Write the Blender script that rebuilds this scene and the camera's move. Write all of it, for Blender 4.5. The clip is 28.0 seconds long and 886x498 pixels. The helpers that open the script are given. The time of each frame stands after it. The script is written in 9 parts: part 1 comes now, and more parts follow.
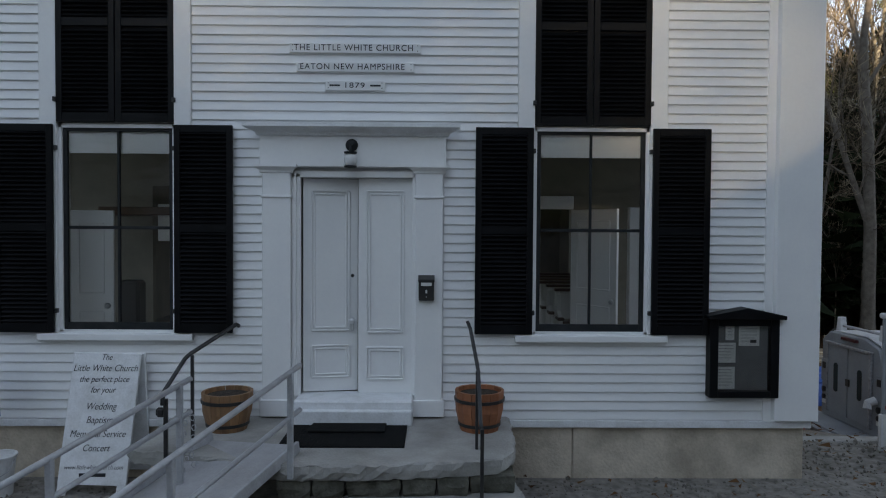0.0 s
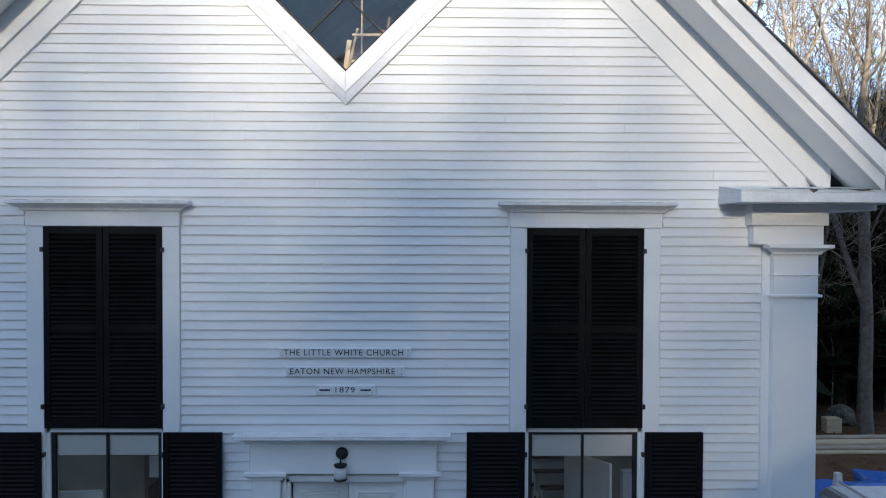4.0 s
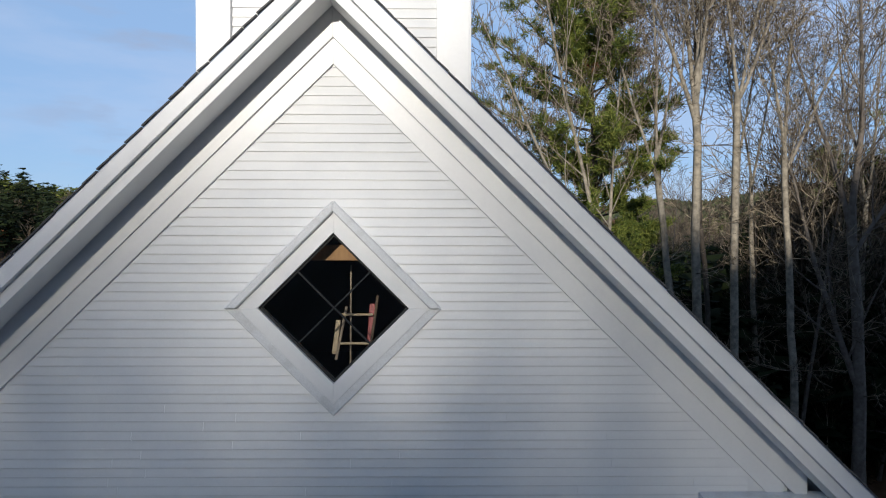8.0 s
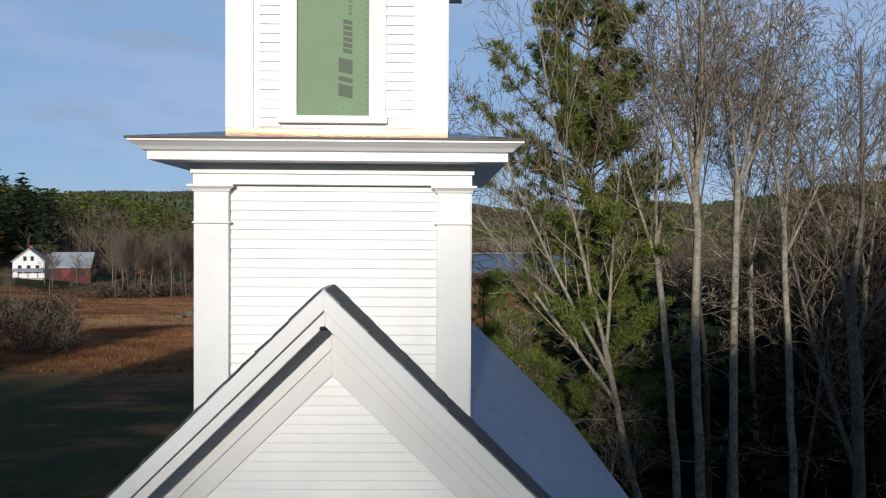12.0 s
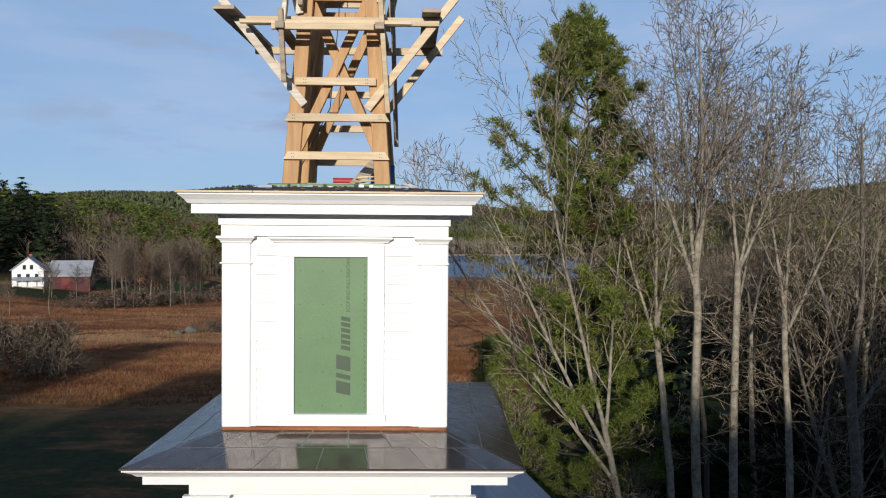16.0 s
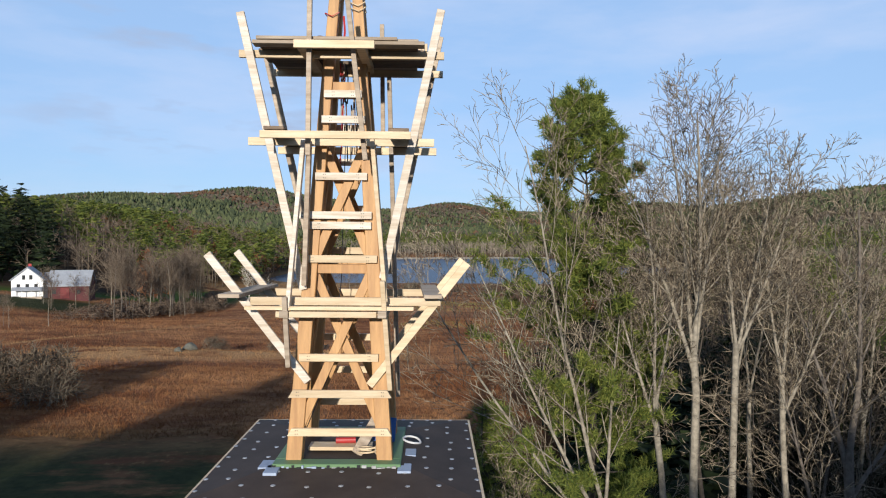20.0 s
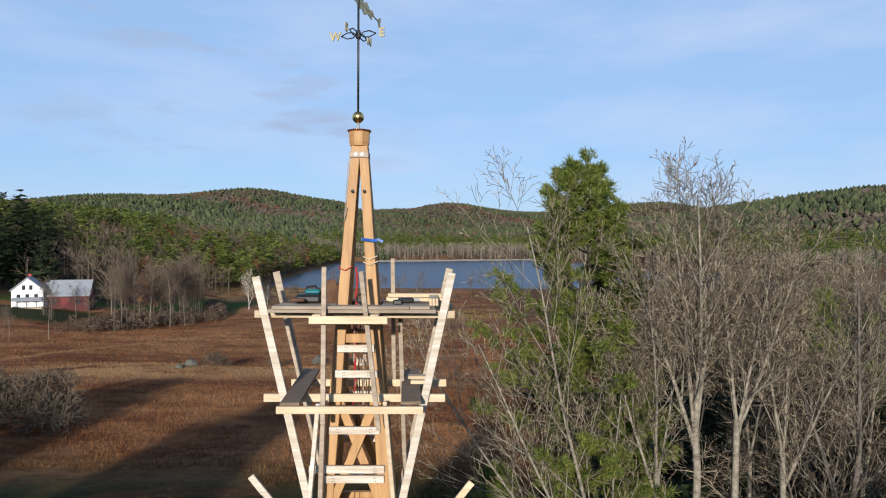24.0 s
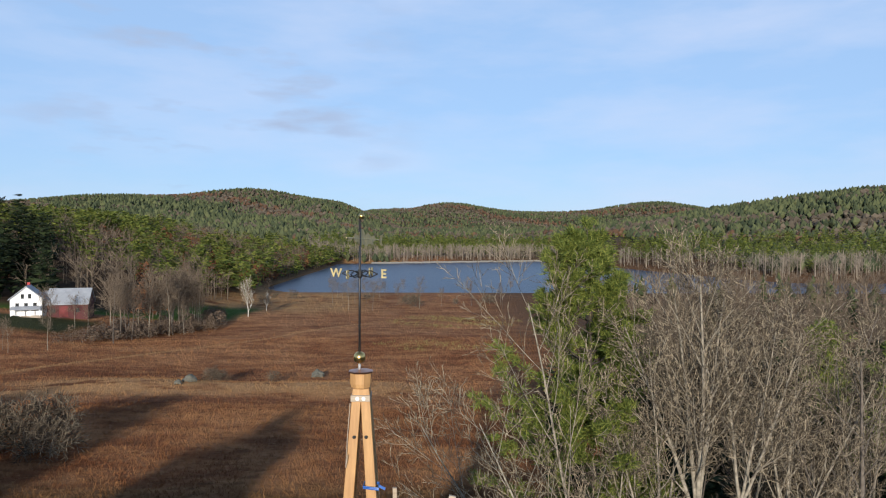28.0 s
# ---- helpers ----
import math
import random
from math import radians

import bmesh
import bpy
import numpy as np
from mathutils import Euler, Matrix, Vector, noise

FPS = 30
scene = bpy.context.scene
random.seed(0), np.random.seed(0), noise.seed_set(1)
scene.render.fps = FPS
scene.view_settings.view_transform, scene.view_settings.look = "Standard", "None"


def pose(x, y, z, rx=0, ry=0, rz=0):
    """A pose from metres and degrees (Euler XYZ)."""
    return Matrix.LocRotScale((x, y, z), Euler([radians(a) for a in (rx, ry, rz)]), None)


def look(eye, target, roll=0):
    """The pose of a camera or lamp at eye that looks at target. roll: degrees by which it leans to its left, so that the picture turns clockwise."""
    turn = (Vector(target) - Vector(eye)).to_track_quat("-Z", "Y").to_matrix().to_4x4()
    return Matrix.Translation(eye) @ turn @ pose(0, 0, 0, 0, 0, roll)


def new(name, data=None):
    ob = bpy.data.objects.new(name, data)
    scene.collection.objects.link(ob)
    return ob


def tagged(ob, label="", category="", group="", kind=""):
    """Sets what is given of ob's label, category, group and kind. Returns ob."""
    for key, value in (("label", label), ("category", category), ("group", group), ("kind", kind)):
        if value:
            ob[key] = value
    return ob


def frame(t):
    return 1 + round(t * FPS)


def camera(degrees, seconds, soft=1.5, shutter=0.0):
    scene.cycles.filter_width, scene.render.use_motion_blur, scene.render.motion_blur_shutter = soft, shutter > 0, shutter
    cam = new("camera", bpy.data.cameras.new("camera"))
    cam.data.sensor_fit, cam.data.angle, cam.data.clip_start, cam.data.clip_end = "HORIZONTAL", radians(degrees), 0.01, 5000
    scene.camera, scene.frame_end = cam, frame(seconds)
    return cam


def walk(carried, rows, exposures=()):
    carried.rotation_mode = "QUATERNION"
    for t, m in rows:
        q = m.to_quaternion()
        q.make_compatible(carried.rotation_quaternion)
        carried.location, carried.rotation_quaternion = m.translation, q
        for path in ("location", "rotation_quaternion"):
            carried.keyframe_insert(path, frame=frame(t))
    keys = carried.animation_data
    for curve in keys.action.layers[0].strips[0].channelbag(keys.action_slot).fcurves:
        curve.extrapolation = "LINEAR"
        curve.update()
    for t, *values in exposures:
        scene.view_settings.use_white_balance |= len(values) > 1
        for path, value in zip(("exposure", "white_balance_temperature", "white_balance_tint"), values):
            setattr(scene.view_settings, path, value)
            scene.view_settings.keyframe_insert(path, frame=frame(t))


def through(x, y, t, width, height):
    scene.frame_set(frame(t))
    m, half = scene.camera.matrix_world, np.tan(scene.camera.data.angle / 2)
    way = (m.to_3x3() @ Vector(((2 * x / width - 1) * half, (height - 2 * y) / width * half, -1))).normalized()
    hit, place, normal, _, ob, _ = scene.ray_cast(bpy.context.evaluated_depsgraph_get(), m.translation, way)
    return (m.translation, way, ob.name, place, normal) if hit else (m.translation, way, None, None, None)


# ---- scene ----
cam = camera(66.5, 28.0, soft=1.1)
# seconds, x, y, z, pitch, roll, yaw
ROWS = [
    (0, 0.776, -6.562, 2.425, -1.51, -0.36, -0.66),
    (0.5, 0.796, -6.536, 2.782, -1.46, -0.37, -0.70),
    (1, 0.815, -6.508, 3.138, -1.42, -0.36, -0.70),
    (1.5, 0.838, -6.500, 3.494, -1.37, -0.35, -0.72),
    (2, 0.821, -6.492, 3.848, -1.31, -0.33, -0.72),
    (2.5, 0.813, -6.476, 4.207, -1.24, -0.32, -0.71),
    (3, 0.816, -6.463, 4.563, -1.15, -0.26, -0.73),
    (3.5, 0.828, -6.472, 4.919, -1.06, -0.24, -0.77),
    (5.5, 0.875, -6.475, 6.415, -1.12, -0.13, -0.76),
    (6, 0.891, -6.490, 6.785, -1.12, -0.13, -0.79),
    (6.5, 0.916, -6.505, 7.147, -1.11, -0.14, -0.81),
    (7, 0.945, -6.517, 7.519, -1.09, -0.13, -0.80),
    (7.5, 0.954, -6.532, 7.889, -1.07, -0.11, -0.79),
    (8, 0.965, -6.570, 8.270, -1.08, -0.16, -0.81),
    (8.5, 0.999, -6.604, 8.638, -1.08, -0.22, -0.84),
    (9, 1.013, -6.604, 9.009, -1.07, -0.21, -0.85),
    (9.5, 1.013, -6.576, 9.386, -1.06, -0.21, -0.83),
    (10, 1.009, -6.567, 9.761, -1.06, -0.24, -0.83),
    (10.5, 0.992, -6.546, 10.134, -1.05, -0.27, -0.85),
    (11, 0.962, -6.528, 10.507, -1.05, -0.29, -0.85),
    (11.5, 0.955, -6.494, 10.874, -1.05, -0.33, -0.86),
    (12, 0.953, -6.474, 11.246, -1.04, -0.37, -0.86),
    (12.5, 0.946, -6.442, 11.615, -1.04, -0.42, -0.86),
    (14.5, 0.925, -6.379, 13.080, -1.13, -0.43, -0.86),
    (15, 0.932, -6.386, 13.456, -1.13, -0.42, -0.87),
    (15.5, 0.941, -6.386, 13.814, -1.13, -0.40, -0.88),
    (16, 0.944, -6.355, 14.176, -1.13, -0.42, -0.89),
    (16.5, 0.944, -6.363, 14.541, -1.13, -0.40, -0.90),
    (17, 0.942, -6.355, 14.906, -1.13, -0.42, -0.90),
    (17.5, 0.943, -6.356, 15.271, -1.13, -0.41, -0.92),
    (18, 0.946, -6.373, 15.642, -1.13, -0.40, -0.93),
    (18.5, 0.938, -6.380, 15.998, -1.13, -0.41, -0.93),
    (19, 0.935, -6.406, 16.360, -1.12, -0.41, -0.94),
    (19.5, 0.915, -6.404, 16.723, -1.11, -0.41, -0.95),
    (20, 0.902, -6.425, 17.086, -1.11, -0.44, -0.95),
    (20.5, 0.878, -6.444, 17.446, -1.10, -0.45, -0.96),
    (21, 0.840, -6.388, 17.778, -1.10, -0.46, -0.96),
    (21.5, 0.802, -6.467, 18.126, -1.10, -0.47, -0.97),
    (23.5, 0.763, -6.545, 19.528, -1.13, -0.33, -1.01),
    (24, 0.757, -6.553, 19.883, -1.14, -0.30, -1.01),
    (24.5, 0.750, -6.541, 20.231, -1.16, -0.30, -1.02),
    (25, 0.749, -6.519, 20.587, -1.17, -0.29, -1.03),
    (25.5, 0.758, -6.514, 20.943, -1.18, -0.29, -1.05),
    (26, 0.747, -6.508, 21.297, -1.19, -0.28, -1.06),
    (26.5, 0.732, -6.500, 21.655, -1.21, -0.27, -1.07),
    (27, 0.714, -6.395, 21.995, -1.21, -0.27, -1.07),
    (27.5, 0.710, -6.373, 22.332, -1.23, -0.25, -1.08),
    (28, 0.702, -6.333, 22.630, -1.23, -0.26, -1.08),
]
LIGHTEN = [(0.0, 1.75, 9100, 12), (0.3, 2.55, 9000, 12), (0.6, 3.0, 8800, 11), (2.0, 2.4, 7700, 10), (3.0, 2.1, 7200, 10), (6.0, 0.85, 6550, 10), (8.0, 0.3, 6400, 10), (10.0, -0.02, 6300, 10), (13.0, 0.05, 6450, 10), (16.0, 0.13, 6500, 10), (18.0, 0.27, 6400, 10), (20.0, 0.5, 6500, 10), (24.0, 0.44, 6450, 10), (28.0, 0.53, 6600, 10)]
walk(cam, [(t, pose(x, y, z, 90 + pitch, roll, yaw)) for t, x, y, z, pitch, roll, yaw in ROWS], LIGHTEN)

# ---- sky and sun ----
SUN_UP, SUN_SIDE = 13.2, 5.7        # degrees above the horizon; degrees west of the line behind the camera
SUN_FROM = Vector((-math.sin(radians(SUN_SIDE)) * math.cos(radians(SUN_UP)), -math.cos(radians(SUN_SIDE)) * math.cos(radians(SUN_UP)), math.sin(radians(SUN_UP))))
sun_data = bpy.data.lights.new("sun", "SUN")
sun_data.energy, sun_data.angle, sun_data.color = 3.85, radians(1.2), (1.0, 0.93, 0.82)
sun = new("sun", sun_data)
sun.matrix_world = look(SUN_FROM * 100, (0, 0, 0))


def make_world():
    w = bpy.data.worlds.new("sky")
    w.use_nodes = True
    nt = w.node_tree
    nt.nodes.clear()
    n = nt.nodes.new
    out, bg, sky = n("ShaderNodeOutputWorld"), n("ShaderNodeBackground"), n("ShaderNodeTexSky")
    sky.sky_type, sky.sun_disc = "NISHITA", False
    sky.sun_elevation, sky.sun_rotation = radians(SUN_UP), radians(180 + SUN_SIDE)
    sky.altitude, sky.air_density, sky.dust_density, sky.ozone_density = 200, 1.0, 0.1, 4.0
    # thin high cloud, drawn out sideways
    tc, mp, no, no2 = n("ShaderNodeTexCoord"), n("ShaderNodeMapping"), n("ShaderNodeTexNoise"), n("ShaderNodeTexNoise")
    mp.inputs["Scale"].default_value = (1.6, 1.6, 6.5)
    mp.inputs["Rotation"].default_value = (0.0, radians(12), 0.0)
    no.inputs["Scale"].default_value, no.inputs["Detail"].default_value, no.inputs["Roughness"].default_value = 2.1, 6.0, 0.55
    no2.inputs["Scale"].default_value, no2.inputs["Detail"].default_value = 0.9, 3.0
    ramp = n("ShaderNodeValToRGB")
    ramp.color_ramp.elements[0].position, ramp.color_ramp.elements[1].position = 0.42, 0.78
    mul, mix, veil = n("ShaderNodeMath"), n("ShaderNodeMix"), n("ShaderNodeMix")
    mul.operation, mix.data_type, veil.data_type = "MULTIPLY", "RGBA", "RGBA"
    mix.inputs["B"].default_value = (4.9, 5.6, 7.3, 1)
    # an even blue-white veil over the whole sky
    veil.inputs["Factor"].default_value, veil.inputs["B"].default_value = 0.72, (3.2, 4.84, 7.55, 1)
    link = nt.links.new
    # the veil thins towards a deeper blue zenith
    sep, thin = n("ShaderNodeSeparateXYZ"), n("ShaderNodeMapRange")
    thin.inputs["From Min"].default_value, thin.inputs["From Max"].default_value = 0.46, 0.80
    thin.inputs["To Min"].default_value, thin.inputs["To Max"].default_value = 0.72, 0.0
    link(tc.outputs["Generated"], sep.inputs["Vector"])
    link(sep.outputs["Z"], thin.inputs["Value"])
    link(thin.outputs["Result"], veil.inputs["Factor"])
    link(tc.outputs["Generated"], mp.inputs["Vector"])
    link(mp.outputs["Vector"], no.inputs["Vector"])
    link(tc.outputs["Generated"], no2.inputs["Vector"])
    link(no.outputs["Fac"], ramp.inputs["Fac"])
    link(ramp.outputs["Color"], mul.inputs[0])
    link(no2.outputs["Fac"], mul.inputs[1])
    link(mul.outputs["Value"], mix.inputs["Factor"])
    link(sky.outputs["Color"], veil.inputs["A"])
    link(veil.outputs["Result"], mix.inputs["A"])
    # a few small grey wisps above the west hills
    far, near, no3, wisp, both, grey, mp3 = n("ShaderNodeVectorMath"), n("ShaderNodeMapRange"), n("ShaderNodeTexNoise"), n("ShaderNodeMapRange"), n("ShaderNodeMath"), n("ShaderNodeMix"), n("ShaderNodeMapping")
    far.operation, far.inputs[1].default_value = "DISTANCE", (-0.29, 0.94, 0.20)
    link(tc.outputs["Generated"], far.inputs[0])
    near.inputs["From Min"].default_value, near.inputs["From Max"].default_value = 0.30, 0.12
    link(far.outputs["Value"], near.inputs["Value"])
    mp3.inputs["Scale"].default_value, mp3.inputs["Rotation"].default_value = (1.0, 1.0, 4.0), (0, radians(6), 0)
    no3.inputs["Scale"].default_value, no3.inputs["Detail"].default_value = 6.5, 4.0
    link(tc.outputs["Generated"], mp3.inputs["Vector"])
    link(mp3.outputs["Vector"], no3.inputs["Vector"])
    wisp.inputs["From Min"].default_value, wisp.inputs["From Max"].default_value, wisp.inputs["To Max"].default_value = 0.55, 0.70, 0.9
    link(no3.outputs["Fac"], wisp.inputs["Value"])
    both.operation, grey.data_type = "MULTIPLY", "RGBA"
    link(near.outputs["Result"], both.inputs[0])
    link(wisp.outputs["Result"], both.inputs[1])
    grey.inputs["B"].default_value = (3.1, 3.9, 5.5, 1)
    link(both.outputs["Value"], grey.inputs["Factor"])
    link(mix.outputs["Result"], grey.inputs["A"])
    link(grey.outputs["Result"], bg.inputs["Color"])
    bg.inputs["Strength"].default_value = 0.094
    link(bg.outputs["Background"], out.inputs["Surface"])
    scene.world = w


make_world()

# ---- materials ----
def mat(name, a, b=None, rough=0.6, metal=0.0, scale=3.0, fine=40.0, bump=0.1, grain=None, per_piece=0.0, spec=0.5, contrast=(0.35, 0.65), vary=(0.86, 1.12)):
    """Two-scale procedural surface: a and b are mixed by a coarse noise, a fine noise varies the value and lifts the relief."""
    m = bpy.data.materials.new(name)
    m.use_nodes = True
    nt = m.node_tree
    p = nt.nodes["Principled BSDF"]
    n, link = nt.nodes.new, nt.links.new
    b = b or tuple(c * 0.8 for c in a)
    geo, n1, n2, r1 = n("ShaderNodeNewGeometry"), n("ShaderNodeTexNoise"), n("ShaderNodeTexNoise"), n("ShaderNodeValToRGB")
    vec = geo.outputs["Position"]
    if grain:
        mp = n("ShaderNodeMapping")
        mp.inputs["Scale"].default_value = grain
        tc = n("ShaderNodeTexCoord")
        link(tc.outputs["Object"], mp.inputs["Vector"])
        vec = mp.outputs["Vector"]
    n1.inputs["Scale"].default_value, n1.inputs["Detail"].default_value, n1.inputs["Roughness"].default_value = scale, 5.0, 0.6
    n2.inputs["Scale"].default_value, n2.inputs["Detail"].default_value = fine, 3.0
    link(vec, n1.inputs["Vector"])
    link(vec, n2.inputs["Vector"])
    r1.color_ramp.elements[0].position, r1.color_ramp.elements[1].position = contrast
    r1.color_ramp.elements[0].color, r1.color_ramp.elements[1].color = (*a, 1), (*b, 1)
    link(n1.outputs["Fac"], r1.inputs["Fac"])
    hsv, mr = n("ShaderNodeHueSaturation"), n("ShaderNodeMapRange")
    mr.inputs["To Min"].default_value, mr.inputs["To Max"].default_value = vary
    link(n2.outputs["Fac"], mr.inputs["Value"])
    value = mr.outputs["Result"]
    if per_piece:
        oi, mr2, mul = n("ShaderNodeObjectInfo"), n("ShaderNodeMapRange"), n("ShaderNodeMath")
        mr2.inputs["To Min"].default_value, mr2.inputs["To Max"].default_value = 1 - per_piece, 1 + per_piece
        link(oi.outputs["Random"], mr2.inputs["Value"])
        mul.operation = "MULTIPLY"
        link(value, mul.inputs[0])
        link(mr2.outputs["Result"], mul.inputs[1])
        value = mul.outputs["Value"]
    link(value, hsv.inputs["Value"])
    link(r1.outputs["Color"], hsv.inputs["Color"])
    link(hsv.outputs["Color"], p.inputs["Base Color"])
    if bump:
        bp = n("ShaderNodeBump")
        bp.inputs["Strength"].default_value, bp.inputs["Distance"].default_value = bump, 0.02
        link(n2.outputs["Fac"], bp.inputs["Height"])
        link(bp.outputs["Normal"], p.inputs["Normal"])
    p.inputs["Roughness"].default_value, p.inputs["Metallic"].default_value = rough, metal
    p.inputs["Specular IOR Level"].default_value = spec
    return m


def foliage_mat(name, cols, rough=0.7, through=0.25):
    """Leaves, needles or twigs: a colour for each island, with some light let through."""
    m = bpy.data.materials.new(name)
    m.use_nodes = True
    nt = m.node_tree
    p = nt.nodes["Principled BSDF"]
    n, link = nt.nodes.new, nt.links.new
    geo, ramp, oi, no, add = n("ShaderNodeNewGeometry"), n("ShaderNodeValToRGB"), n("ShaderNodeObjectInfo"), n("ShaderNodeTexNoise"), n("ShaderNodeMath")
    no.inputs["Scale"].default_value = 0.35
    link(geo.outputs["Position"], no.inputs["Vector"])
    mixv = n("ShaderNodeMath")
    mixv.operation, mixv.inputs[1].default_value = "MULTIPLY", 0.6
    link(geo.outputs["Random Per Island"], mixv.inputs[0])
    add.operation = "MULTIPLY_ADD"
    add.inputs[1].default_value = 0.4
    link(no.outputs["Fac"], add.inputs[0])
    link(mixv.outputs["Value"], add.inputs[2])
    els = ramp.color_ramp.elements
    while len(els) < len(cols):
        els.new(0.5)
    for i, c in enumerate(cols):
        els[i].position, els[i].color = i / max(1, len(cols) - 1), (*c, 1)
    link(add.outputs["Value"], ramp.inputs["Fac"])
    link(ramp.outputs["Color"], p.inputs["Base Color"])
    p.inputs["Roughness"].default_value = rough
    p.inputs["Specular IOR Level"].default_value = 0.2
    if through:
        tr, mix, out = n("ShaderNodeBsdfTranslucent"), n("ShaderNodeMixShader"), nt.nodes["Material Output"]
        link(ramp.outputs["Color"], tr.inputs["Color"])
        mix.inputs["Fac"].default_value = through
        link(p.outputs["BSDF"], mix.inputs[1])
        link(tr.outputs["BSDF"], mix.inputs[2])
        link(mix.outputs["Shader"], out.inputs["Surface"])
    return m


def glass_mat(name, tint=(0.985, 0.99, 0.985), ior=1.45):
    m = bpy.data.materials.new(name)
    m.use_nodes = True
    nt = m.node_tree
    nt.nodes.clear()
    n, link = nt.nodes.new, nt.links.new
    out, mix, tr, gl, fr = n("ShaderNodeOutputMaterial"), n("ShaderNodeMixShader"), n("ShaderNodeBsdfTransparent"), n("ShaderNodeBsdfGlossy"), n("ShaderNodeFresnel")
    tr.inputs["Color"].default_value = (*tint, 1)
    gl.inputs["Roughness"].default_value = 0.02
    fr.inputs["IOR"].default_value = ior
    no, bp, geo = n("ShaderNodeTexNoise"), n("ShaderNodeBump"), n("ShaderNodeNewGeometry")
    no.inputs["Scale"].default_value = 2.5
    bp.inputs["Strength"].default_value, bp.inputs["Distance"].default_value = 0.06, 0.02
    link(geo.outputs["Position"], no.inputs["Vector"])
    link(no.outputs["Fac"], bp.inputs["Height"])
    link(bp.outputs["Normal"], gl.inputs["Normal"])
    link(fr.outputs["Fac"], mix.inputs["Fac"])
    link(tr.outputs["BSDF"], mix.inputs[1])
    link(gl.outputs["BSDF"], mix.inputs[2])
    link(mix.outputs["Shader"], out.inputs["Surface"])
    return m


PAINT = mat("white_paint", (0.80, 0.80, 0.79), (0.74, 0.745, 0.75), rough=0.45, scale=1.3, fine=55, bump=0.018, per_piece=0.02, vary=(0.965, 1.02))
TRIM = mat("white_trim_paint", (0.81, 0.81, 0.80), (0.77, 0.77, 0.77), rough=0.4, scale=2.0, fine=30, bump=0.012, vary=(0.965, 1.02))
PEELED = mat("bare_grey_wood", (0.13, 0.122, 0.115), (0.07, 0.066, 0.062), rough=0.9, scale=9, fine=60, bump=0.3, grain=(0.9, 9, 9))
PAINT_OLD = mat("weathered_white_paint", (0.74, 0.75, 0.76), (0.58, 0.58, 0.57), rough=0.6, scale=6, fine=60, bump=0.15, contrast=(0.45, 0.8))
SHUTTER = mat("black_shutter_paint", (0.003, 0.0032, 0.004), (0.007, 0.0075, 0.009), rough=0.45, scale=4, fine=50, bump=0.04, spec=0.14)
SASH = mat("dark_sash_paint", (0.014, 0.017, 0.019), (0.028, 0.03, 0.032), rough=0.5, scale=8, fine=60, bump=0.06, spec=0.2)
GLASS = glass_mat("window_glass")
RAMP = mat("grey_ramp_deck", (0.36, 0.36, 0.37), (0.28, 0.28, 0.285), rough=0.75, scale=3, fine=60, bump=0.15)
CONCRETE = mat("worn_concrete", (0.38, 0.37, 0.35), (0.24, 0.232, 0.215), rough=0.9, scale=2.2, fine=45, bump=0.35)
FOUNDATION = mat("stained_parged_foundation", (0.62, 0.53, 0.43), (0.38, 0.32, 0.255), rough=0.95, scale=2.6, fine=35, bump=0.5)
# granite tone set low, partly for the shadow under the landing
STONE = mat("rough_granite", (0.15, 0.145, 0.12), (0.06, 0.058, 0.045), rough=0.95, scale=7, fine=50, bump=0.6)
ROOF = mat("blue_grey_roofing", (0.33, 0.40, 0.52), (0.26, 0.32, 0.43), rough=0.6, scale=2.5, fine=80, bump=0.2)
SHINGLE = mat("dark_shingle_edge", (0.055, 0.055, 0.06), (0.10, 0.10, 0.10), rough=0.9, scale=12, fine=70, bump=0.4)
SLATE = mat("tinned_copper_sheet", (0.52, 0.47, 0.44), (0.40, 0.37, 0.36), rough=0.13, metal=0.9, scale=5, fine=8, bump=0.015)
COPPER = mat("new_copper", (0.55, 0.25, 0.14), (0.42, 0.18, 0.10), rough=0.3, metal=1.0, scale=6, fine=60, bump=0.1)
DRIP = mat("dull_brown_metal", (0.10, 0.062, 0.045), (0.065, 0.042, 0.032), rough=0.55, metal=0.3, scale=7, fine=60, bump=0.1)
FELT = mat("brown_black_roofing_felt", (0.042, 0.031, 0.026), (0.062, 0.046, 0.038), rough=0.7, scale=2.2, fine=90, bump=0.12, spec=0.25)
CAP_TIN = mat("galvanised_cap", (0.40, 0.41, 0.43), (0.26, 0.26, 0.27), rough=0.45, metal=0.3, scale=20, fine=80, bump=0.03)
SHEATH = mat("green_sheathing_panel", (0.118, 0.215, 0.10), (0.105, 0.195, 0.092), rough=0.55, scale=3, fine=50, bump=0.05)
SHEATH_INK = mat("grey_print_on_panel", (0.055, 0.085, 0.05), (0.06, 0.09, 0.055), rough=0.6, bump=0.0)
TIMBER = mat("fresh_heavy_timber", (0.50, 0.285, 0.115), (0.36, 0.19, 0.075), rough=0.6, scale=1.6, fine=22, bump=0.12, grain=(9, 9, 0.8))
LUMBER = mat("pale_new_lumber", (0.66, 0.53, 0.36), (0.50, 0.375, 0.23), rough=0.65, scale=1.8, fine=26, bump=0.1, grain=(0.9, 9, 9), per_piece=0.12)
LUMBER_WHITE = mat("whitewashed_lumber", (0.68, 0.62, 0.54), (0.47, 0.385, 0.29), rough=0.7, scale=2.4, fine=26, bump=0.1, grain=(0.9, 9, 9), per_piece=0.08)
LUMBER_GREY = mat("weathered_grey_plank", (0.45, 0.37, 0.285), (0.29, 0.225, 0.165), rough=0.8, scale=2.0, fine=26, bump=0.2, grain=(0.9, 9, 9), per_piece=0.15)
